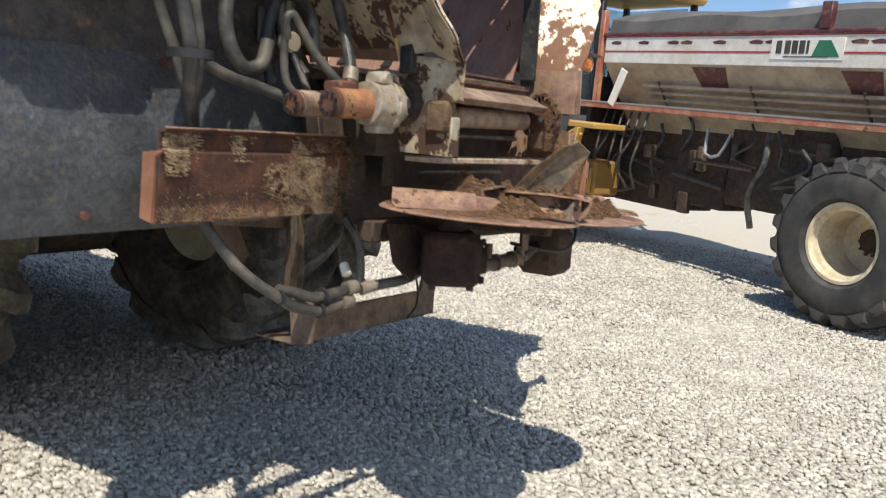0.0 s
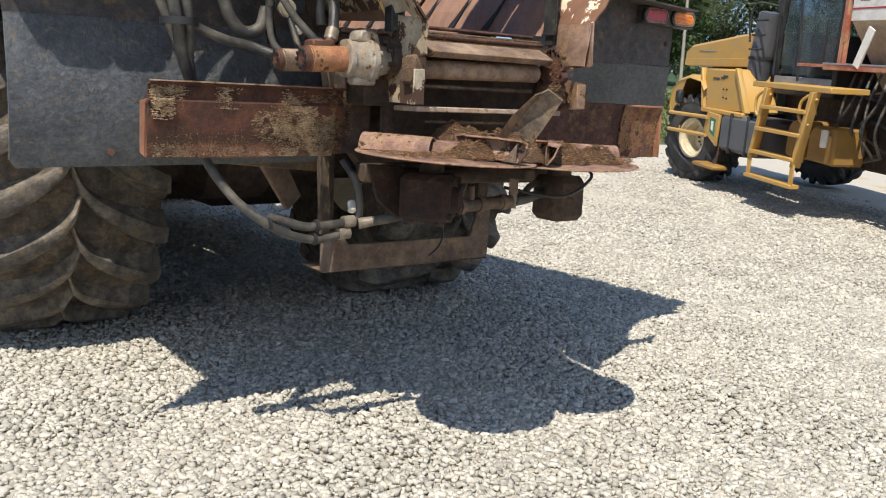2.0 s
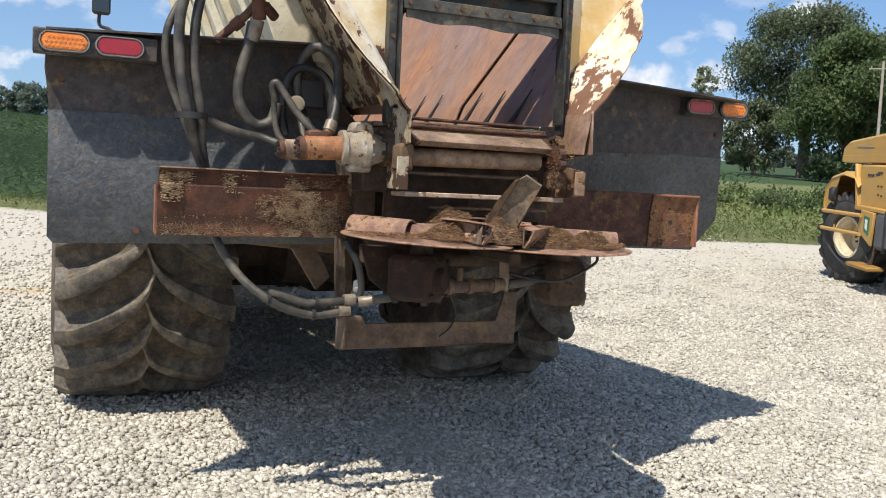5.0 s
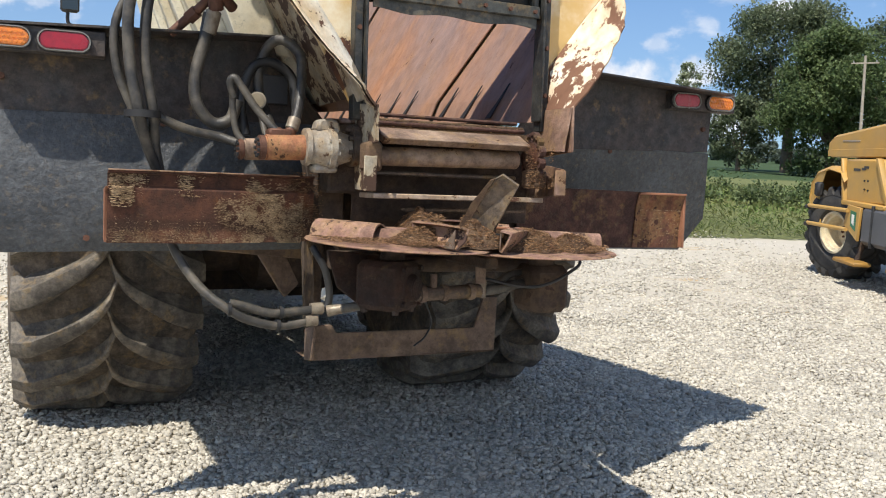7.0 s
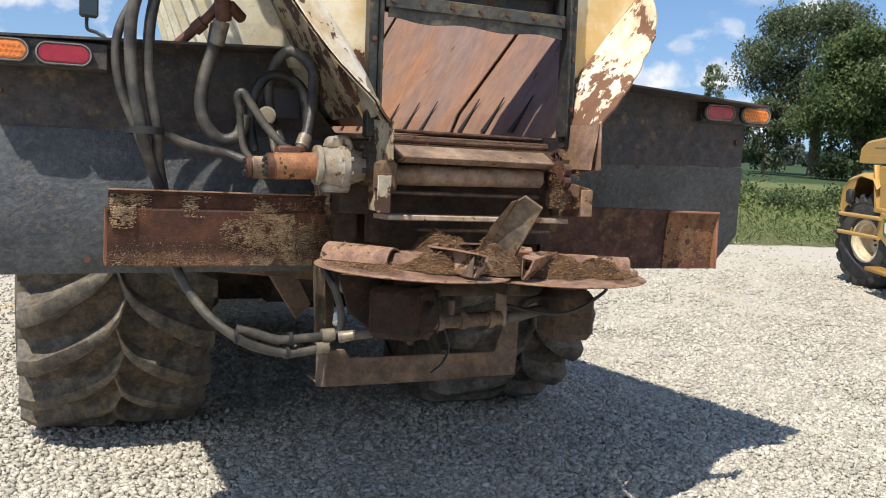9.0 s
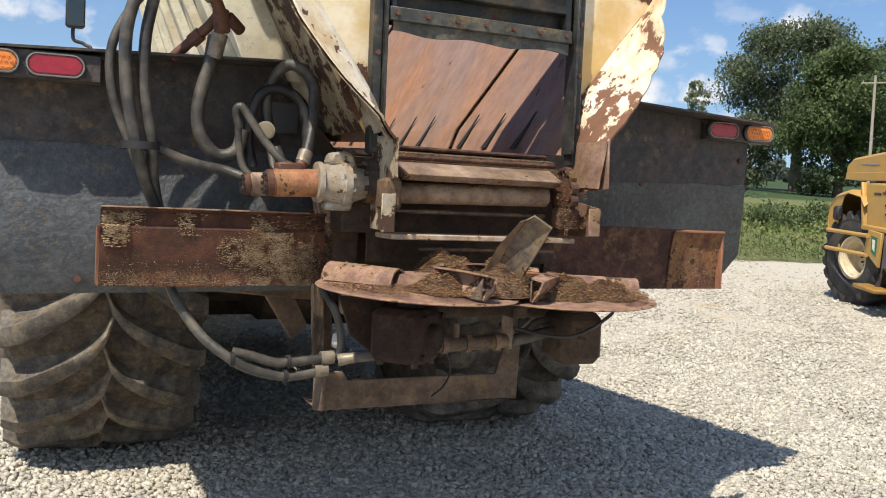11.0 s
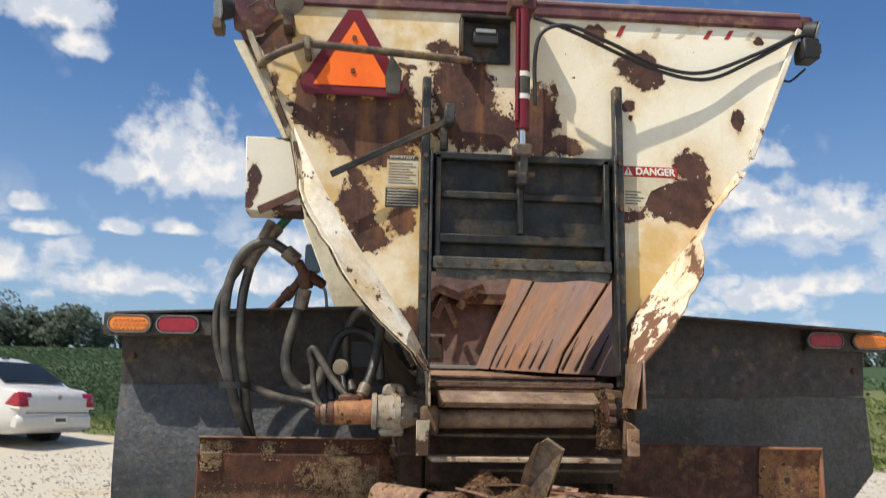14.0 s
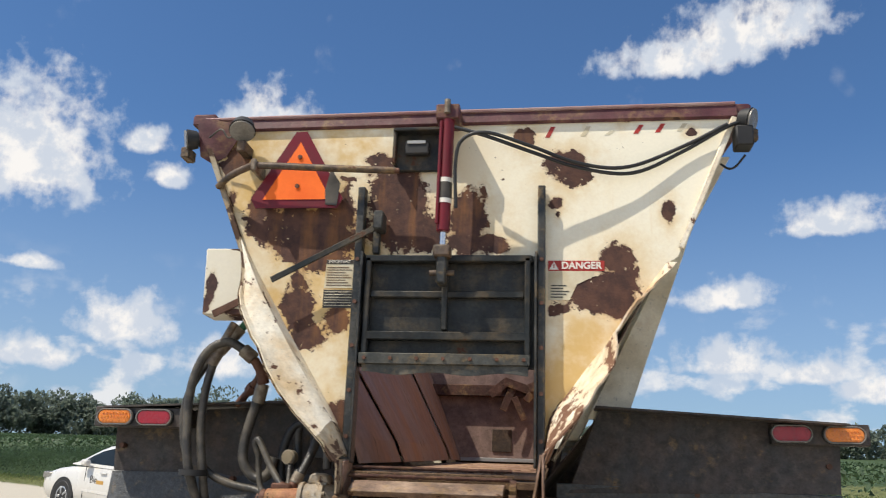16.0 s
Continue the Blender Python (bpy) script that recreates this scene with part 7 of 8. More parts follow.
for k in range(11):
    x = 3.9 - 0.42 * k - 0.1 * (k % 3)
    part("paint_chip", plate([(x, 2.70), (x + 0.16, 2.705), (x + 0.19, 2.73), (x + 0.08, 2.75), (x - 0.01, 2.735)], "y", SB + 0.012, SB + 0.0145, 0), "maroon", spread, "maroon paint smudge", False)
sign = part("maker_plate", box(0.58, 1.47, SB + 0.013, SB + 0.02, 2.54, 2.76, 0.002), "paper", spread, "white plate with a dark mark and a green peak")
part("green_peak", plate([(0.62, 2.57), (0.95, 2.57), (0.88, 2.735), (0.74, 2.735)], "y", SB + 0.021, SB + 0.024, 0), "green", sign, "green peak shape", False)
for x, w in ((1.4, 0.07), (1.29, 0.07), (1.2, 0.07), (1.11, 0.07), (1.02, 0.03)):
    part("dark_bar", box(x - w, x, SB + 0.021, SB + 0.024, 2.6, 2.735, 0), "label_dark", sign, "", False)
part("underline", box(0.75, 1.3, SB + 0.021, SB + 0.024, 2.565, 2.575, 0), "label_dark", sign, "", False)


def on_slope(x0, x1, f0, f1, off=0.006):
    """A patch on the sloping beige side: x from x0 to x1, f from the band (0) to the trough (1)."""
    q = [(SB - 0.65 * f + off * 0.8, 2.47 - 0.92 * f - off * 0.6) for f in (f0, f1)]
    return sheet([[Vector((x0, *q[0])), Vector((x1, *q[0]))], [Vector((x0 + 0.05, *q[1])), Vector((x1 - 0.06, *q[1]))]], 0.003)


for x0, x1 in ((2.1, 2.62), (0.15, 0.6), (-1.5, -1.0)):
    part("bare_patch", on_slope(x0, x1, 0.03, 0.28), "maroon", spread, "maroon primer patch", False)
for k in range(4):
    z = 2.2 - 0.085 * k
    y = SB - 0.16 - 0.055 * k + 0.05
    part("side_pipe", rod((-2.4, y, z), (3.5, y, z), 0.02, n=8), "beige", spread, "dusty beige tube along the box")
for x in (3.2, 1.75, 0.35, -1.2):
    part("pipe_clip", rod((x, SB - 0.07, 2.25), (x, SB - 0.31, 1.9), 0.016, n=8), "hose", spread)
rail = part("side_rail", box(-2.6, 4.62, SB - 0.08, SB + 0.03, 1.87, 1.955, 0.008), "red_rail", floater, "rusty red side rail")
part("rail_lip", box(-2.6, 4.62, SB + 0.03, SB + 0.035, 1.94, 1.96, 0.001), "pale_steel", rail)
part("deck", box(3.9, 5.2, SB - 0.6, SB + 0.03, 1.9, 1.94, 0.004), "red_rail", floater, "red grated step deck")
part("red_post", box(4.25, 4.34, SB - 0.05, SB + 0.03, 1.95, 3.15, 0.01), "red_rail", floater, "red steel corner post")
part("plank", box(-0.065, 0.065, -0.012, 0.012, -0.25, 0.25, 0.004, pose(3.84, SB + 0.03, 2.15, 0, -24, 0)), "paper", floater, "pale board hanging on the box")
# running gear below the rail
for x0, x1, y0, y1, z0, z1, mat in ((2.35, 3.2, -1.6, -1.0, 0.75, 1.75, "under"), (1.4, 2.3, -1.7, -0.95, 0.85, 1.8, "under"), (3.2, 4.4, -1.8, -1.05, 0.62, 1.85, "under"), (0.85, 1.4, -1.8, -0.9, 0.9, 1.85, "under"),
                                    (-2.5, -0.9, -1.8, -1.0, 0.9, 1.85, "under"), (-0.9, 0.85, -2.0, -1.0, 1.2, 1.85, "under"), (4.4, 6.0, -2.2, -0.8, 0.62, 1.55, "under")):
    part("running_gear", box(x0, x1, y0, y1, z0, z1, 0.03), mat, floater, "grimy boxes and tanks below the rail")
for k in range(6):
    x = 3.5 + 0.16 * k
    part("hose", tube([(x, -0.7, 1.85), (x - 0.05, -0.55, 1.5), (x + 0.12 * math.sin(k * 2), -0.5, 1.15), (x + 0.1, -0.7, 0.85)], 0.018, 8), "hose", floater)
part("hose", tube([(1.45, -0.6, 1.75), (1.35, -0.45, 1.4), (1.5, -0.45, 1.05), (1.45, -0.5, 0.7)], 0.035, 8), "hose", floater)
clutter = random.Random(77)
for k in range(26):
    x, z = clutter.uniform(0.9, 4.3), clutter.uniform(0.85, 1.75)
    y = clutter.uniform(-0.95, -0.62)
    kind = clutter.choice(("hose", "under", "shaded_gear_rust", "steel"))
    if k % 3 == 0:
        part("pipe", rod((x - clutter.uniform(0.15, 0.5), y, z), (x + clutter.uniform(0.15, 0.5), y, z + clutter.uniform(-0.12, 0.12)), clutter.uniform(0.015, 0.04), n=8), kind, floater)
    elif k % 3 == 1:
        part("bracket", box(x - clutter.uniform(0.03, 0.12), x + 0.06, y - 0.1, y, z - clutter.uniform(0.08, 0.3), z, 0.012), kind, floater)
    else:
        part("hose", tube([(x, y, z + 0.2), (x + clutter.uniform(-0.2, 0.2), y + 0.05, z), (x + clutter.uniform(-0.3, 0.3), y, z - 0.2), (x + clutter.uniform(-0.5, 0.5), y - 0.1, z - 0.3)], clutter.uniform(0.012, 0.025), 8), "hose", floater)
part("bracket_frame", tube([(2.3, -0.55, 1.75), (2.25, -0.5, 1.45), (2.05, -0.5, 1.45), (1.95, -0.55, 1.7)], 0.02, 6, 2), "pale_steel", floater)

# cab
for x, y in ((4.55, -0.6), (6.02, -0.6), (4.55, -2.3), (6.02, -2.3)):
    part("cab_post", box(x - 0.05, x + 0.05, y - 0.04, y + 0.04, 1.5, 3.45, 0.015), "black", floater)
part("cab_floor", box(4.5, 6.1, -2.35, -0.55, 1.5, 1.62, 0.02), "black", floater)
part("cab_roof", box(4.4, 6.2, -2.45, -0.45, 3.45, 3.65, 0.08), "yellow", floater, "yellow cab roof")
for y in (-0.655, -2.25):
    part("cab_window", box(4.62, 5.95, y - 0.005, y + 0.005, 1.78, 3.4, 0.003), "cab_glass", floater, "clear cab window")
part("windscreen", box(6.0, 6.01, -2.25, -0.66, 1.9, 3.4, 0.003), "cab_glass", floater, "clear cab windscreen")
part("cab_back", box(4.5, 4.54, -2.3, -0.6, 1.6, 2.3, 0.01), "black", floater)
part("seat_back", box(4.9, 5.05, -1.7, -1.2, 2.0, 2.9, 0.06), "black", floater, "dark driver's seat")
part("seat_base", box(4.9, 5.4, -1.7, -1.2, 1.65, 2.05, 0.06), "black", floater)
part("console", box(5.6, 5.95, -2.0, -0.8, 1.62, 2.35, 0.05), "grey_tank", floater)
part("door_sill", box(4.6, 5.98, -0.62, -0.57, 1.62, 1.75, 0.01), "pale_steel", floater)
for a, b in (((5.9, -0.5, 1.75), (5.9, -0.5, 2.8)), ((4.75, -0.5, 1.95), (4.75, -0.5, 2.5)), ((5.35, -0.55, 1.7), (5.55, -0.55, 3.4))):
    part("grab_rail", rod(a, b, 0.018, n=8), "black", floater)
stack = part("air_intake", rod((6.28, -0.45, 1.4), (6.06, -0.45, 2.62), 0.17, n=18, bevel=0.02), "grey_tank", floater, "leaning grey air intake stack")
part("guard_band", turned([(-0.02, 0.172), (-0.02, 0.186), (0.02, 0.186), (0.02, 0.172)], 18, "z", (6.18, -0.45, 1.98), None, True), "black", stack)
for dz in (2.1, 2.3, 2.5):
    part("rung", rod((6.2 - 0.18 * (dz - 2.0), -0.24, dz), (5.85 - 0.18 * (dz - 2.0), -0.24, dz), 0.014, n=8), "black", stack)
part("exhaust_pipe", rod((6.06, -0.62, 2.5), (6.0, -0.62, 3.3), 0.08, n=14, bevel=0.02), "black", floater)
part("mirror_arm", tube([(6.0, -0.6, 2.7), (6.3, -0.35, 2.75), (6.35, -0.3, 2.5), (6.3, -0.3, 2.2)], 0.016, 8), "black", floater)
# hood, fender, tank
hood = plate([(6.45, 1.84), (9.0, 1.8), (9.06, 1.86), (9.04, 2.06), (8.85, 2.16), (6.75, 2.37), (6.45, 2.39)], "y", -2.15, -0.62, 0.04)
hood_ob = part("hood", hood, "yellow", floater, "faded yellow engine hood")
part("hood_band", plate([(6.47, 1.85), (9.0, 1.81), (9.0, 1.92), (6.47, 1.98)], "y", -0.618, -0.606, 0.004), "yellow", hood_ob, "", False)
part("hood_line", box(7.9, 8.5, -0.617, -0.612, 2.06, 2.075, 0.002, None), "pale_steel", hood_ob)
part("engine", box(6.3, 8.4, -2.0, -0.8, 0.9, 1.85, 0.05), "under", floater)
fender = part("fender", plate([(5.78, 1.2), (6.17, 1.81), (7.18, 1.79), (7.02, 1.14)], "y", -0.62, -0.1, 0.03), "yellow", floater, "faded yellow fender panel")
part("fender_lip", box(5.76, 7.04, -0.14, -0.02, 1.13, 1.2, 0.015), "yellow", fender)
part("fender_rib", plate([(7.05, 1.15), (7.21, 1.8), (7.26, 1.8), (7.1, 1.15)], "y", -0.14, -0.06, 0.006), "yellow", fender)
part("fender_rib", plate([(5.74, 1.2), (6.13, 1.82), (6.19, 1.82), (5.82, 1.2)], "y", -0.14, -0.06, 0.006), "yellow", fender)
for x, z, w in ((6.78, 1.63, 0.2), (6.58, 1.645, 0.12), (6.5, 1.67, 0.14)):
    part("side_mark", box(x - w / 2, x + w / 2, -0.098, -0.094, z, z + 0.035, 0), "label_dark", fender, "dark unreadable lettering", False)
for x, z in ((6.52, 1.5), (6.42, 1.5), (6.5, 1.38), (6.4, 1.37)):
    part("bolt", rod((x, -0.1, z), (x, -0.085, z), 0.014, n=6), "black", fender)
# a bent sheet that runs over the wheel and down in front of it
bm = bmesh.new()
arch = [(7.05, 1.5), (7.2, 1.64), (7.6, 1.68), (8.0, 1.6), (8.2, 1.44), (8.24, 1.2), (8.12, 0.9), (8.0, 0.72)]
sheet([[Vector((x, -0.78, z)) for x, z in arch], [Vector((x, -0.1, z)) for x, z in arch], [Vector((x - 0.02, -0.04, z - 0.05)) for x, z in arch]], 0.02, bm)
front_fender = part("front_fender", bm, "yellow", floater, "bent yellow front fender over the wheel")
part("fender_cheek", plate([(7.72, 1.6), (8.0, 1.58), (8.19, 1.42), (8.2, 1.2), (8.0, 0.74), (7.76, 0.76), (7.86, 1.1), (7.84, 1.36)], "y", -0.075, -0.055, 0.006), "yellow", front_fender)
part("marker_lamp", box(7.7, 7.86, -0.05, 0.05, 1.2, 1.42, 0.03), "black", front_fender, "small black marker lamp")
for z in (1.07, 0.8):
    part("guard_bar", rod((6.62, 0.06, z), (7.86, 0.1, z - 0.02), 0.03, n=10), "yellow", floater, "yellow guard bar by the wheel")
    part("guard_hook", tube([(7.84, 0.1, z - 0.02), (7.95, 0.1, z - 0.04), (7.98, 0.02, z - 0.06), (7.9, -0.04, z - 0.06)], 0.03, 8), "black", floater, "black bracket of the guard bar")
tank = part("tank", box(5.25, 6.34, -0.62, 0.0, 0.62, 1.16, 0.06), "grey_tank", floater, "grey plastic tank")
for x in (5.5, 5.98):
    part("tank_strap", box(x, x + 0.05, -0.1, 0.01, 0.6, 1.18, 0.006), "black", tank)
part("filler_cap", rod((5.62, -0.2, 1.15), (5.62, -0.2, 1.24), 0.07, n=14, bevel=0.01), "black", tank)
part("panel_board", plate([(6.3, 1.13), (6.69, 1.15), (6.78, 0.86), (6.34, 0.66)], "y", -0.01, 0.03, 0.006), "yellow", floater, "yellow corner board")
part("green_sticker", plate([(6.4, 1.06), (6.58, 1.08), (6.56, 0.86), (6.4, 0.8)], "y", 0.031, 0.035, 0), "green", floater, "green sticker with a pale bar", False)
part("pale_bar", plate([(6.45, 1.02), (6.53, 1.03), (6.52, 0.9), (6.45, 0.87)], "y", 0.036, 0.038, 0), "paper", floater, "", False)
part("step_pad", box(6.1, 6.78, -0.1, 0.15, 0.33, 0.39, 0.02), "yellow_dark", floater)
part("step_hanger", rod((6.45, -0.05, 0.36), (6.45, -0.2, 0.9), 0.04, n=8), "under", floater)
# ladder
ladder = part("ladder", box(3.56, 5.32, -0.4, 0.12, 1.6, 1.67, 0.01), "yellow", floater, "yellow access ladder with handrails")


def stringer_x(z, near):
    return (4.89 if near else 3.86) + (1.56 - z) * 0.225


for near in (True, False):
    part("stringer", plate([(stringer_x(1.6, near) - 0.03, 1.6), (stringer_x(1.6, near) + 0.05, 1.6), (stringer_x(0.66, near) + 0.05, 0.66), (stringer_x(0.66, near) - 0.03, 0.66)], "y", 0.06, 0.17, 0.006), "yellow", ladder)
    x = stringer_x(1.3, near)
    part("handrail", tube([(x - 0.03, 0.12, 1.2), (x + 0.14, 0.15, 1.26), (x + 0.16, 0.15, 1.46), (x + 0.02, 0.12, 1.56), (x - 0.1, 0.1, 1.5)], 0.02, 8), "yellow", ladder)
for z in (1.33, 1.04, 0.73):
    part("tread", box(stringer_x(z, False), stringer_x(z, True), 0.02, 0.2, z, z + 0.045, 0.006), "yellow", ladder)
# the hanging lowest step
for near in (True, False):
    part("step_strap", box(stringer_x(0.66, near) - 0.06, stringer_x(0.66, near) + 0.03, 0.15, 0.17, 0.4, 0.7, 0.006), "yellow", ladder)
part("low_step", box(stringer_x(0.66, False) - 0.06, stringer_x(0.66, True) + 0.03, 0.06, 0.2, 0.4, 0.45, 0.006), "yellow", ladder)
# rounded side covers behind the ladder
for x0, x1, z1 in ((4.6, 5.02, 1.2), (3.95, 4.52, 1.17)):
    r = 0.16
    outline = [(x0, 0.7), (x1, 0.72), (x1, z1 - r)] + [(x1 - r + r * math.cos(a), z1 - r + r * math.sin(a)) for a in (0.4, 0.8, 1.2)] + [(x1 - r, z1), (x0, z1)]
    cover = part("side_cover", plate(outline, "y", -0.75, -0.3, 0.03), "yellow_dark", floater, "darker yellow rounded side cover")
    part("cover_rib", box(x0 + 0.06, x0 + 0.12, -0.31, -0.27, 0.74, z1 - 0.1, 0.01), "yellow", cover)
part("filter_can", rod((4.08, -0.24, 0.92), (4.08, -0.24, 1.14), 0.045, n=12, bevel=0.01), "paper", floater, "small pale filter can")

# ---- the white saloon car ----
def saloon(at, heading, nose_up):
    car = thing("saloon_car", "white four-door saloon car parked on the gravel", "car")
    car.matrix_basis = Matrix.Translation(at) @ pose(0, 0, 0, 0, 0, heading) @ pose(0, 0, 0, 0, -nose_up, 0) @ Matrix.Diagonal((1.02, 1.02, 1.06, 1.0))
    # lofted body: x forward from the tail, z up; half width, sill, shoulder and deck heights along it
    def loft(stations, ring, name, label):
        own = bmesh.new()
        rows = []
        for st in stations:
            half = ring(*st)
            rows.append([own.verts.new((st[0], y, z)) for y, z in half] + [own.verts.new((st[0], -y, z)) for y, z in half[::-1] if y > 0])
        for a, b in zip(rows, rows[1:]):
            for k in range(len(a)):
                j = (k + 1) % len(a)
                own.faces.new((a[k], a[j], b[j], b[k]))
        own.faces.new(rows[0])
        own.faces.new(rows[-1])
        bmesh.ops.remove_doubles(own, verts=own.verts, dist=0.001)
        return part(name, own, "car_white", car, label)

    def body_ring(x, w, low, deck):
        return [(0, low), (w * 0.86, low), (w * 0.96, low + 0.08), (w, 0.5), (w, 0.66), (w * 0.985, min(0.8, deck - 0.1)), (w * 0.95, deck - 0.04), (w * 0.9, deck - 0.008), (w * 0.5, deck + 0.008), (0, deck + 0.012)]

    loft([(-0.02, 0.7, 0.4, 0.74), (0.0, 0.78, 0.34, 0.86), (0.06, 0.84, 0.28, 0.95), (0.16, 0.875, 0.25, 0.985), (0.35, 0.89, 0.23, 1.005), (0.7, 0.9, 0.22, 1.015), (1.2, 0.905, 0.21, 1.01), (2.2, 0.905, 0.2, 1.0),
          (3.2, 0.905, 0.2, 0.985), (3.7, 0.9, 0.21, 0.955), (4.3, 0.885, 0.22, 0.87), (4.7, 0.84, 0.24, 0.77), (4.9, 0.76, 0.28, 0.66), (4.98, 0.66, 0.34, 0.58)], body_ring, "body", "white car body")

    def side_y(z):
        return 0.858 - 0.17 * (z - 0.98) / 0.49

    def roof_ring(x, top):
        edge = max(top - 0.07, 0.99)
        return [(0, 0.97), (side_y(0.97), 0.97), (side_y(edge), edge), (side_y(top) - 0.03, top - 0.022), (side_y(top) - 0.12, top - 0.004), (0, top + 0.008)]

    loft([(0.52, 1.0), (0.7, 1.09), (1.0, 1.25), (1.25, 1.36), (1.5, 1.425), (1.8, 1.46), (2.2, 1.473), (2.55, 1.46), (2.85, 1.41), (3.1, 1.32), (3.5, 1.13), (3.82, 1.0)], roof_ring, "roof", "white roof")

    def pane(pts, side):
        q = []
        for x, z in pts:
            q.append(Vector((x, side * (0.862 - 0.17 * (z - 0.98) / 0.49), z)))
        own = bmesh.new()
        own.faces.new([own.verts.new(p) for p in q])
        bmesh.ops.solidify(own, geom=own.faces[:], thickness=0.01)
        return own
    for side in (-1, 1):
        part("window", pane([(2.12, 1.03), (3.5, 1.03), (3.2, 1.19), (2.95, 1.29), (2.7, 1.345), (2.45, 1.38), (2.16, 1.395)], side), "car_glass", car, "dark side window", False)
        part("window", pane([(1.18, 1.05), (2.05, 1.03), (2.08, 1.395), (1.8, 1.38), (1.55, 1.345), (1.36, 1.27)], side), "car_glass", car, "dark side window", False)
        part("window", pane([(0.86, 1.07), (1.11, 1.06), (1.27, 1.24), (1.2, 1.245), (1.05, 1.19)], side), "car_glass", car, "dark quarter window", False)
        for x in (1.45, 2.55):
            part("door_handle", box(x, x + 0.2, side * 0.9 - 0.02, side * 0.9 + 0.02, 0.86, 0.89, 0.008), "car_white", car)
        for x in (2.1, 3.25, 1.2):
            part("door_seam", box(x - 0.004, x + 0.004, side * 0.894, side * 0.903, 0.32, 0.98, 0), "black", car, "", False)
        part("side_strip", box(1.2, 3.3, side * 0.895, side * 0.908, 0.48, 0.53, 0.003), "car_white", car)
        bm = plate([(-0.02, 0.7), (0.36, 0.72), (0.3, 0.78), (0.14, 0.94), (0.05, 0.95), (0.0, 0.86)], "y", min(side * 0.58, side * 0.884), max(side * 0.58, side * 0.884), 0.02)
        part("tail_lamp", bm, "red_lens", car, "red wrap-round tail lamp")
        part("reverse_lens", box(-0.03, 0.2, min(side * 0.6, side * 0.886), max(side * 0.6, side * 0.886), 0.67, 0.705, 0.008), "paper", car)
        part("head_lamp", box(4.5, 4.86, side * 0.6, side * 0.85, 0.62, 0.76, 0.03), "lamp_glass", car, "clear head lamp")
        part("door_mirror", box(3.1, 3.28, side * 0.9, side * 1.05, 0.98, 1.1, 0.03), "car_white", car)
        big = words("Big", 0.2, (-2.95 * side, -0.903, 0.73), "label_dark", car)
        big.matrix_basis = pose(0, 0, 0, 0, 0, 180 if side > 0 else 0)
        part("name_bar", box(2.6, 2.84, side * 0.902, side * 0.906, 0.66, 0.73, 0), "yellow", car, "yellow lettering block on the door", False)
        for x in (1.05, 3.95):
            w = new("wheel")
            w.parent = car
            w.matrix_basis = pose(x, side * 0.8, 0.33, 0, 0, 0)
            part("arch", turned([(-0.1, 0.38), (0.11, 0.38)], 28, "y"), "black", w)
            part("tyre", turned([(-0.1, 0.2), (-0.11, 0.29), (-0.08, 0.33), (0.08, 0.33), (0.11, 0.29), (0.1, 0.2)], 28, "y", (0, side * 0.012, 0), None, True), "black", w)
            hubm = part("rim", turned([(-0.09, 0.21), (0.09, 0.21), (0.1, 0.19), (0.07, 0.05), (0.08, 0.001)] if side > 0 else [(0.09, 0.21), (-0.09, 0.21), (-0.1, 0.19), (-0.07, 0.05), (-0.08, 0.001)], 28, "y", (0, side * 0.015, 0)), "alloy", w, "silver wheel")
            for k in range(5):
                own = box(0.05, 0.19, -0.012, 0.012, -0.025, 0.025, 0.006, pose(0, side * 0.11, 0, 0, 72 * k, 0))
                part("spoke", own, "alloy", w)
    own = bmesh.new()
    own.faces.new([own.verts.new(p) for p in ((0.62, -0.7, 1.095), (0.62, 0.7, 1.095), (1.26, 0.6, 1.402), (1.26, -0.6, 1.402))])
    bmesh.ops.solidify(own, geom=own.faces[:], thickness=-0.03)
    part("rear_window", own, "car_glass", car, "dark rear window", False)
    own = bmesh.new()
    own.faces.new([own.verts.new(p) for p in ((3.78, -0.74, 1.03), (3.78, 0.74, 1.03), (2.9, 0.6, 1.415), (2.9, -0.6, 1.415))])
    bmesh.ops.solidify(own, geom=own.faces[:], thickness=0.012)
    part("windscreen", own, "car_glass", car, "dark windscreen", False)
    part("bumper", box(-0.06, 0.2, -0.86, 0.86, 0.3, 0.6, 0.07), "car_white", car)
    part("boot_seam", box(-0.035, -0.015, -0.72, 0.72, 0.605, 0.615, 0), "black", car, "", False)
    part("boot_badge", rod((-0.03, 0, 0.87), (-0.018, 0, 0.87), 0.045, n=14), "alloy", car)
    part("plate", box(-0.075, -0.055, -0.2, 0.12, 0.42, 0.56, 0.004), "paper", car, "pale number plate")
    part("plate_bar", box(-0.079, -0.075, -0.16, 0.08, 0.46, 0.52, 0), "grey_tank", car, "", False)
    part("aerial", box(1.35, 1.5, -0.03, 0.03, 1.44, 1.49, 0.01), "black", car)


saloon((-6.05, 13.6, 0.62), 152.7, 4.0)

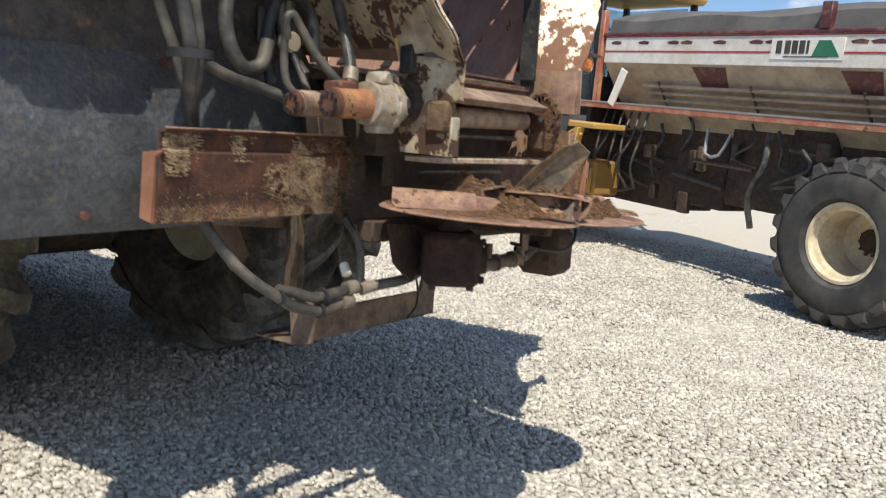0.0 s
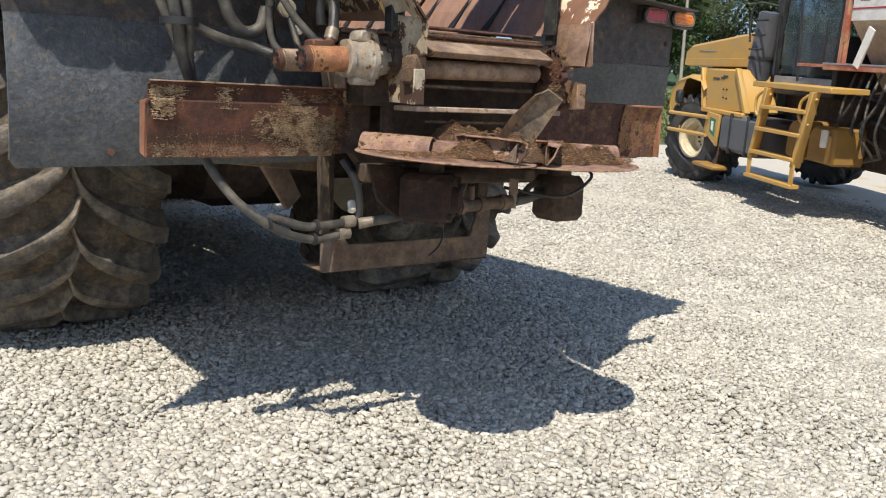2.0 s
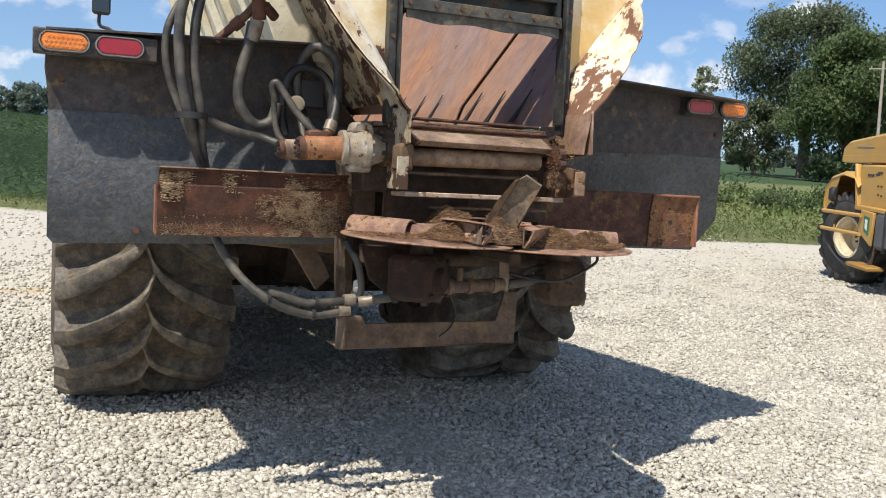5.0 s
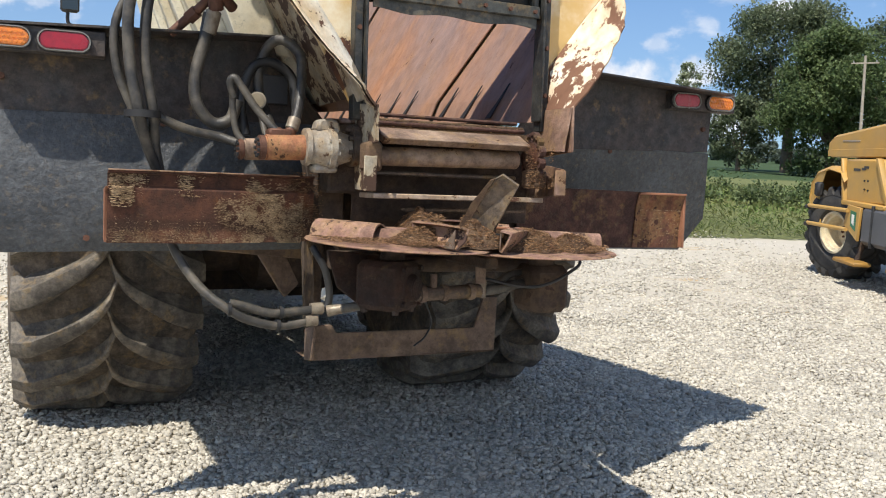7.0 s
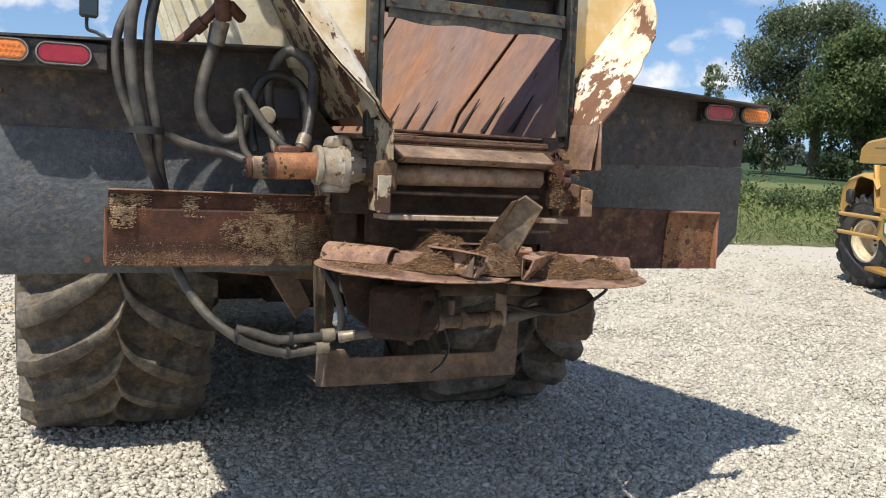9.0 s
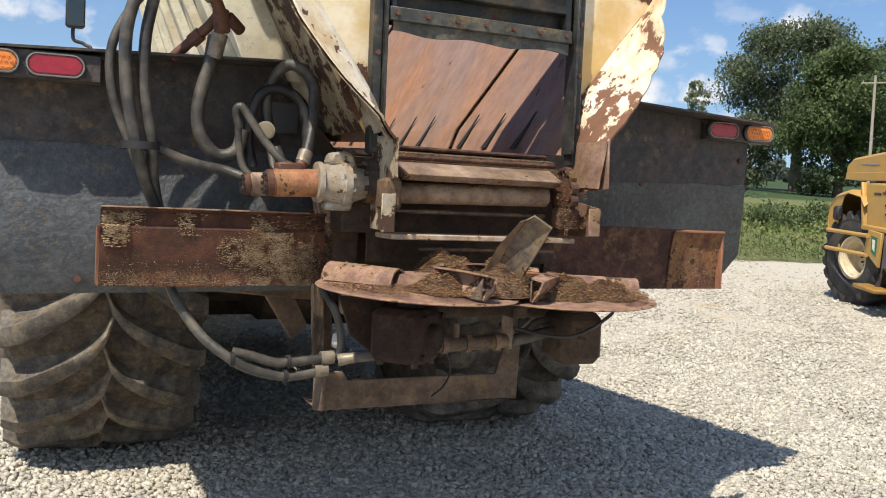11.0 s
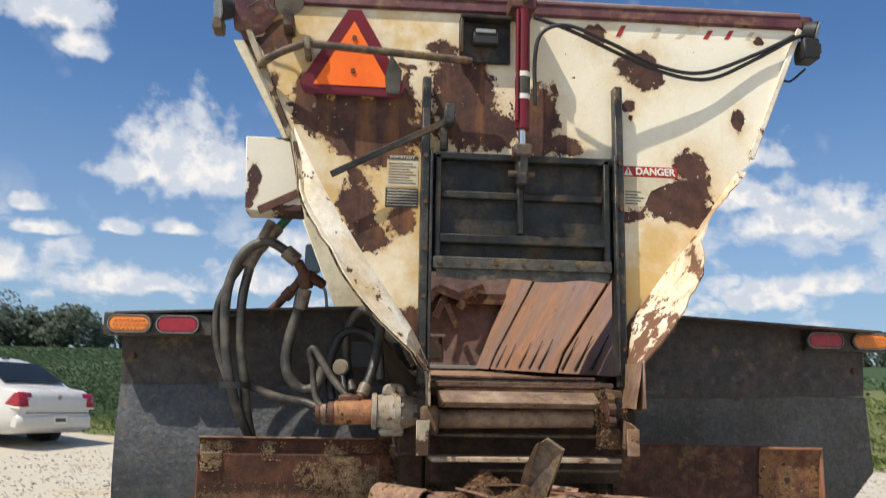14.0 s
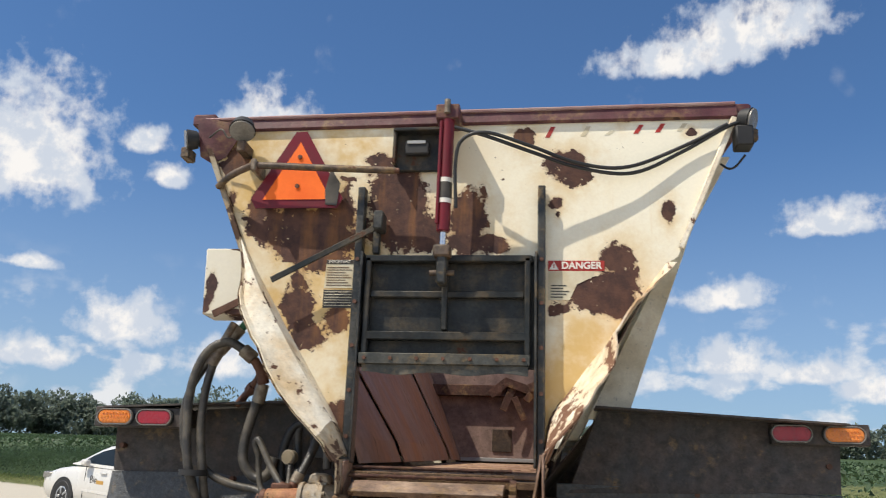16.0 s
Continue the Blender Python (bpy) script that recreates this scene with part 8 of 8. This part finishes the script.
# ---- trees, woods, field and grass ----
def tree(at, height, spread, leaves, seed, label, name="oak_tree", leaf_mat="leaf", size=0.46, low=0.1):
    rng = random.Random(seed)
    t = thing(name, label, "tree", at, "trees beyond the grass")
    bm = rod((0, 0, -0.3), (0.15, 0.1, height * 0.35), spread * 0.075, spread * 0.05, 10)
    ends = []
    for k in range(9):
        a = 2 * math.pi * k / 9 + rng.uniform(-0.3, 0.3)
        r = spread * rng.uniform(0.45, 0.75)
        z = height * rng.uniform(0.5, 0.85)
        mid = Vector((0.4 * r * math.cos(a), 0.4 * r * math.sin(a), height * rng.uniform(0.35, 0.5)))
        end = Vector((r * math.cos(a), r * math.sin(a), z))
        z0 = height * rng.uniform(0.2, 0.34)
        rod((0.05, 0.05, z0), mid, spread * 0.03, spread * 0.02, 6, bm=bm)
        rod(mid, end, spread * 0.02, spread * 0.006, 5, bm=bm)
        ends.append(end)
    part("trunk", bm, "bark", t, "grey-brown trunk and limbs")
    # clumps of leaves round the limb ends and over an uneven dome
    clumps = []
    for k in range(85):
        a, u = rng.uniform(0, 2 * math.pi), rng.random()
        z = height * (low + (0.97 - low) * rng.random() ** 0.8)
        h = (z / height - low) / (1 - low)
        lim = spread * math.sin(math.pi * min(max(0.14 + 0.80 * h, 0.02), 0.98)) ** 0.7 * (0.8 + 0.35 * noise.noise(Vector((math.cos(a) * 1.5, math.sin(a) * 1.5, seed + h * 2))))
        r = lim * (0.25 + 0.75 * u ** 0.6)
        clumps.append((r * math.cos(a), r * math.sin(a), z, spread * rng.uniform(0.2, 0.34)))
    gen = np.random.default_rng(seed)
    idx = gen.integers(0, len(clumps), leaves)
    c = np.array(clumps)[idx]
    d = gen.normal(0, 1, (leaves, 3))
    d /= np.linalg.norm(d, axis=1)[:, None]
    pts = c[:, :3] + d * (c[:, 3] * gen.uniform(0.35, 1.05, leaves))[:, None] * np.array([1, 1, 0.75])
    crown = scatter("crown", LEAF_V, LEAF_F, pts, gen.uniform(0.6, 1.3, leaves) * size, leaf_mat, None, seed, 0.2, 0.9)
    crown.parent = t
    crown["label"] = "dark green leaf crown with gaps"
    return t


def polar_at(azimuth, distance):
    a = radians(azimuth)
    x, y = -1.4 + distance * math.sin(a), -3.0 + distance * math.cos(a)
    return (x, y, rise(x, min(y, 500)))


# azimuth, distance, height, spread, leaves, seed, foot of the crown, leaf kind
TREES = [(46.2, 118, 20.3, 10.6, 42000, 11, 0.3, "oak_leaf"), (48.6, 100, 15.0, 7.2, 32000, 12, 0.06, "leaf"), (43.4, 107, 8.6, 4.2, 9000, 18, 0.1, "oak_leaf"),
         (52.6, 110, 18.6, 9.4, 28000, 14, 0.12, "oak_leaf"), (57.5, 112, 16.0, 7.4, 16000, 15, 0.1, "leaf"), (62.5, 118, 15.5, 7.5, 10000, 16, 0.1, "oak_leaf"), (68.5, 118, 15.5, 8.0, 10000, 17, 0.1, "leaf")]
for az0, d, h, w, n, seed, low, kind in TREES:
    tree(polar_at(az0, d), h, w, n, seed, "spreading dull green oak tree past the grass" if kind == "oak_leaf" else "dense fresh green maple tree past the grass", "oak_tree" if kind == "oak_leaf" else "maple_tree", kind, 0.4, low)
tree(polar_at(40.2, 118), 13.6, 2.1, 3600, 13, "pale thin-leaved tree at the end of the row", "birch_tree", "pale_leaf", 0.36, 0.15)


def woods(name, az0, az1, d, n, hmin, hmax, seed, label):
    rng = random.Random(seed)
    pts, sizes = [], []
    for k in range(n):
        az1_ = az0 + (az1 - az0) * (k + rng.random()) / n
        x, y, z = polar_at(az1_, d + rng.uniform(-15, 25))
        h = rng.uniform(hmin, hmax) * (0.85 + 0.4 * noise.noise(Vector((az1_ * 0.35, 0, seed))))
        r = h * rng.uniform(0.38, 0.52)
        lobes = [(0, 0, 0.45 * h, 0.42 * h)]
        for j in range(9):
            a, v = rng.uniform(0, 2 * math.pi), rng.uniform(0.06, 0.84)
            q = r * (1 - abs(v - 0.4)) * 0.8
            lobes.append((q * math.cos(a), q * math.sin(a), v * h, h * rng.uniform(0.14, 0.24)))
        for j in range(900):
            lx, ly, lz, lr = lobes[rng.randrange(10)]
            o = Vector((rng.gauss(0, 1), rng.gauss(0, 1), rng.gauss(0, 1))).normalized() * lr * rng.uniform(0.75, 1.05)
            pts.append((x + lx + o.x, y + ly + o.y, z + max(lz + o.z * 0.85, 0.1)))
            sizes.append(rng.uniform(0.8, 1.7))
    # the leaf colour carries the haze of the distance
    ob = scatter(name, LEAF_V, LEAF_F, pts, sizes, "hazed_far_leaf", None, seed, 0.2, 0.9)
    tagged(ob, label, "trees", kind="stuff")


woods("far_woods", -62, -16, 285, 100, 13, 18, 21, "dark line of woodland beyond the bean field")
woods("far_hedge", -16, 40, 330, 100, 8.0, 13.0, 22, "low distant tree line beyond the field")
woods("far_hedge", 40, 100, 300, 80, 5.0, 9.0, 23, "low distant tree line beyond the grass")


def strip(name, n, x0, x1, d0, d1, h, size, mat, seed, label, category, bias=1.0, rows=0.0, tilt=0.6):
    """Leaves or blades over a strip that starts d0 and ends d1 past the lot's edge."""
    gen = np.random.default_rng(seed)
    x = gen.uniform(x0, x1, n)
    d = d0 + (d1 - d0) * gen.random(n) ** bias
    if rows:
        d = np.round(d / rows) * rows + gen.normal(0, rows * 0.2, n)
    y = np.array([lot_edge(a) for a in x]) + d
    z = np.array([rise(a, b) for a, b in zip(x, y)]) + h * gen.random(n) ** 0.6
    ob = scatter(name, LEAF_V, LEAF_F, np.stack([x, y, z], 1), gen.uniform(0.6, 1.3, n) * size, mat, None, seed, 0.2, tilt)
    tagged(ob, label, category, kind="stuff")


strip("bean_field", 90000, -32, 9, 2.0, 30.0, 0.75, 0.12, "crop", 31, "dense green soybean crop in rows", "crop", 1.3, 0, 0.7)
strip("bean_field", 60000, -140, 40, 30.0, 200.0, 0.8, 0.4, "crop", 32, "dense green soybean crop stretching away", "crop", 1.3, 0, 0.5)
strip("verge_grass", 9000, -30, 9, -0.1, 2.2, 0.16, 0.09, "grass", 33, "short dry verge grass by the gravel", "grass", 1.0, 0, 1.2)
strip("meadow_grass", 30000, 8, 48, 0.1, 26.0, 0.22, 0.14, "grass", 34, "rough green grass beyond the gravel", "grass", 1.4, 0, 1.2)


def weeds(n, seed):
    gen = np.random.default_rng(seed)
    pts = []
    for k in range(60):
        x = gen.uniform(9, 46)
        y = lot_edge(x) + gen.uniform(6.5, 18.0) + 0.2 * (x - 9)
        h = gen.uniform(0.5, 1.3)
        r = gen.uniform(0.5, 1.2)
        m = n // 60
        d = gen.normal(0, 1, (m, 3))
        d /= np.linalg.norm(d, axis=1)[:, None]
        d *= gen.uniform(0.4, 1.0, m)[:, None]
        p = np.stack([x + d[:, 0] * r, y + d[:, 1] * r, rise(x, y) + np.abs(d[:, 2]) * h], 1)
        pts.append(p)
    pts = np.concatenate(pts)
    ob = scatter("weed_bushes", LEAF_V, LEAF_F, pts, gen.uniform(0.6, 1.3, len(pts)) * 0.16, "weed", None, seed, 0.2, 0.9)
    tagged(ob, "tall tangled green weeds behind the grass", "weeds", kind="stuff")


weeds(18000, 41)


def utility_pole(azimuth, distance, height):
    at = polar_at(azimuth, distance)
    p = thing("utility_pole", "weathered wooden utility pole with a crossarm", "pole", at, "utility poles")
    part("shaft", rod((0, 0, -0.5), (0, 0, height), 0.16, 0.11, 10), "wood", p)
    part("crossarm", box(-1.1, 1.1, -0.06, 0.06, height - 0.7, height - 0.58, 0.01, pose(0, 0, 0, 0, 0, -azimuth)), "wood", p)
    for x in (-0.9, 0.0, 0.9):
        a = radians(-azimuth)
        part("insulator", rod((x * math.cos(a), x * math.sin(a), height - 0.58), (x * math.cos(a), x * math.sin(a), height - 0.38), 0.05, 0.04, 8), "pale_steel", p)


utility_pole(50.2, 84, 11.0)
utility_pole(35.8, 190, 11.0)
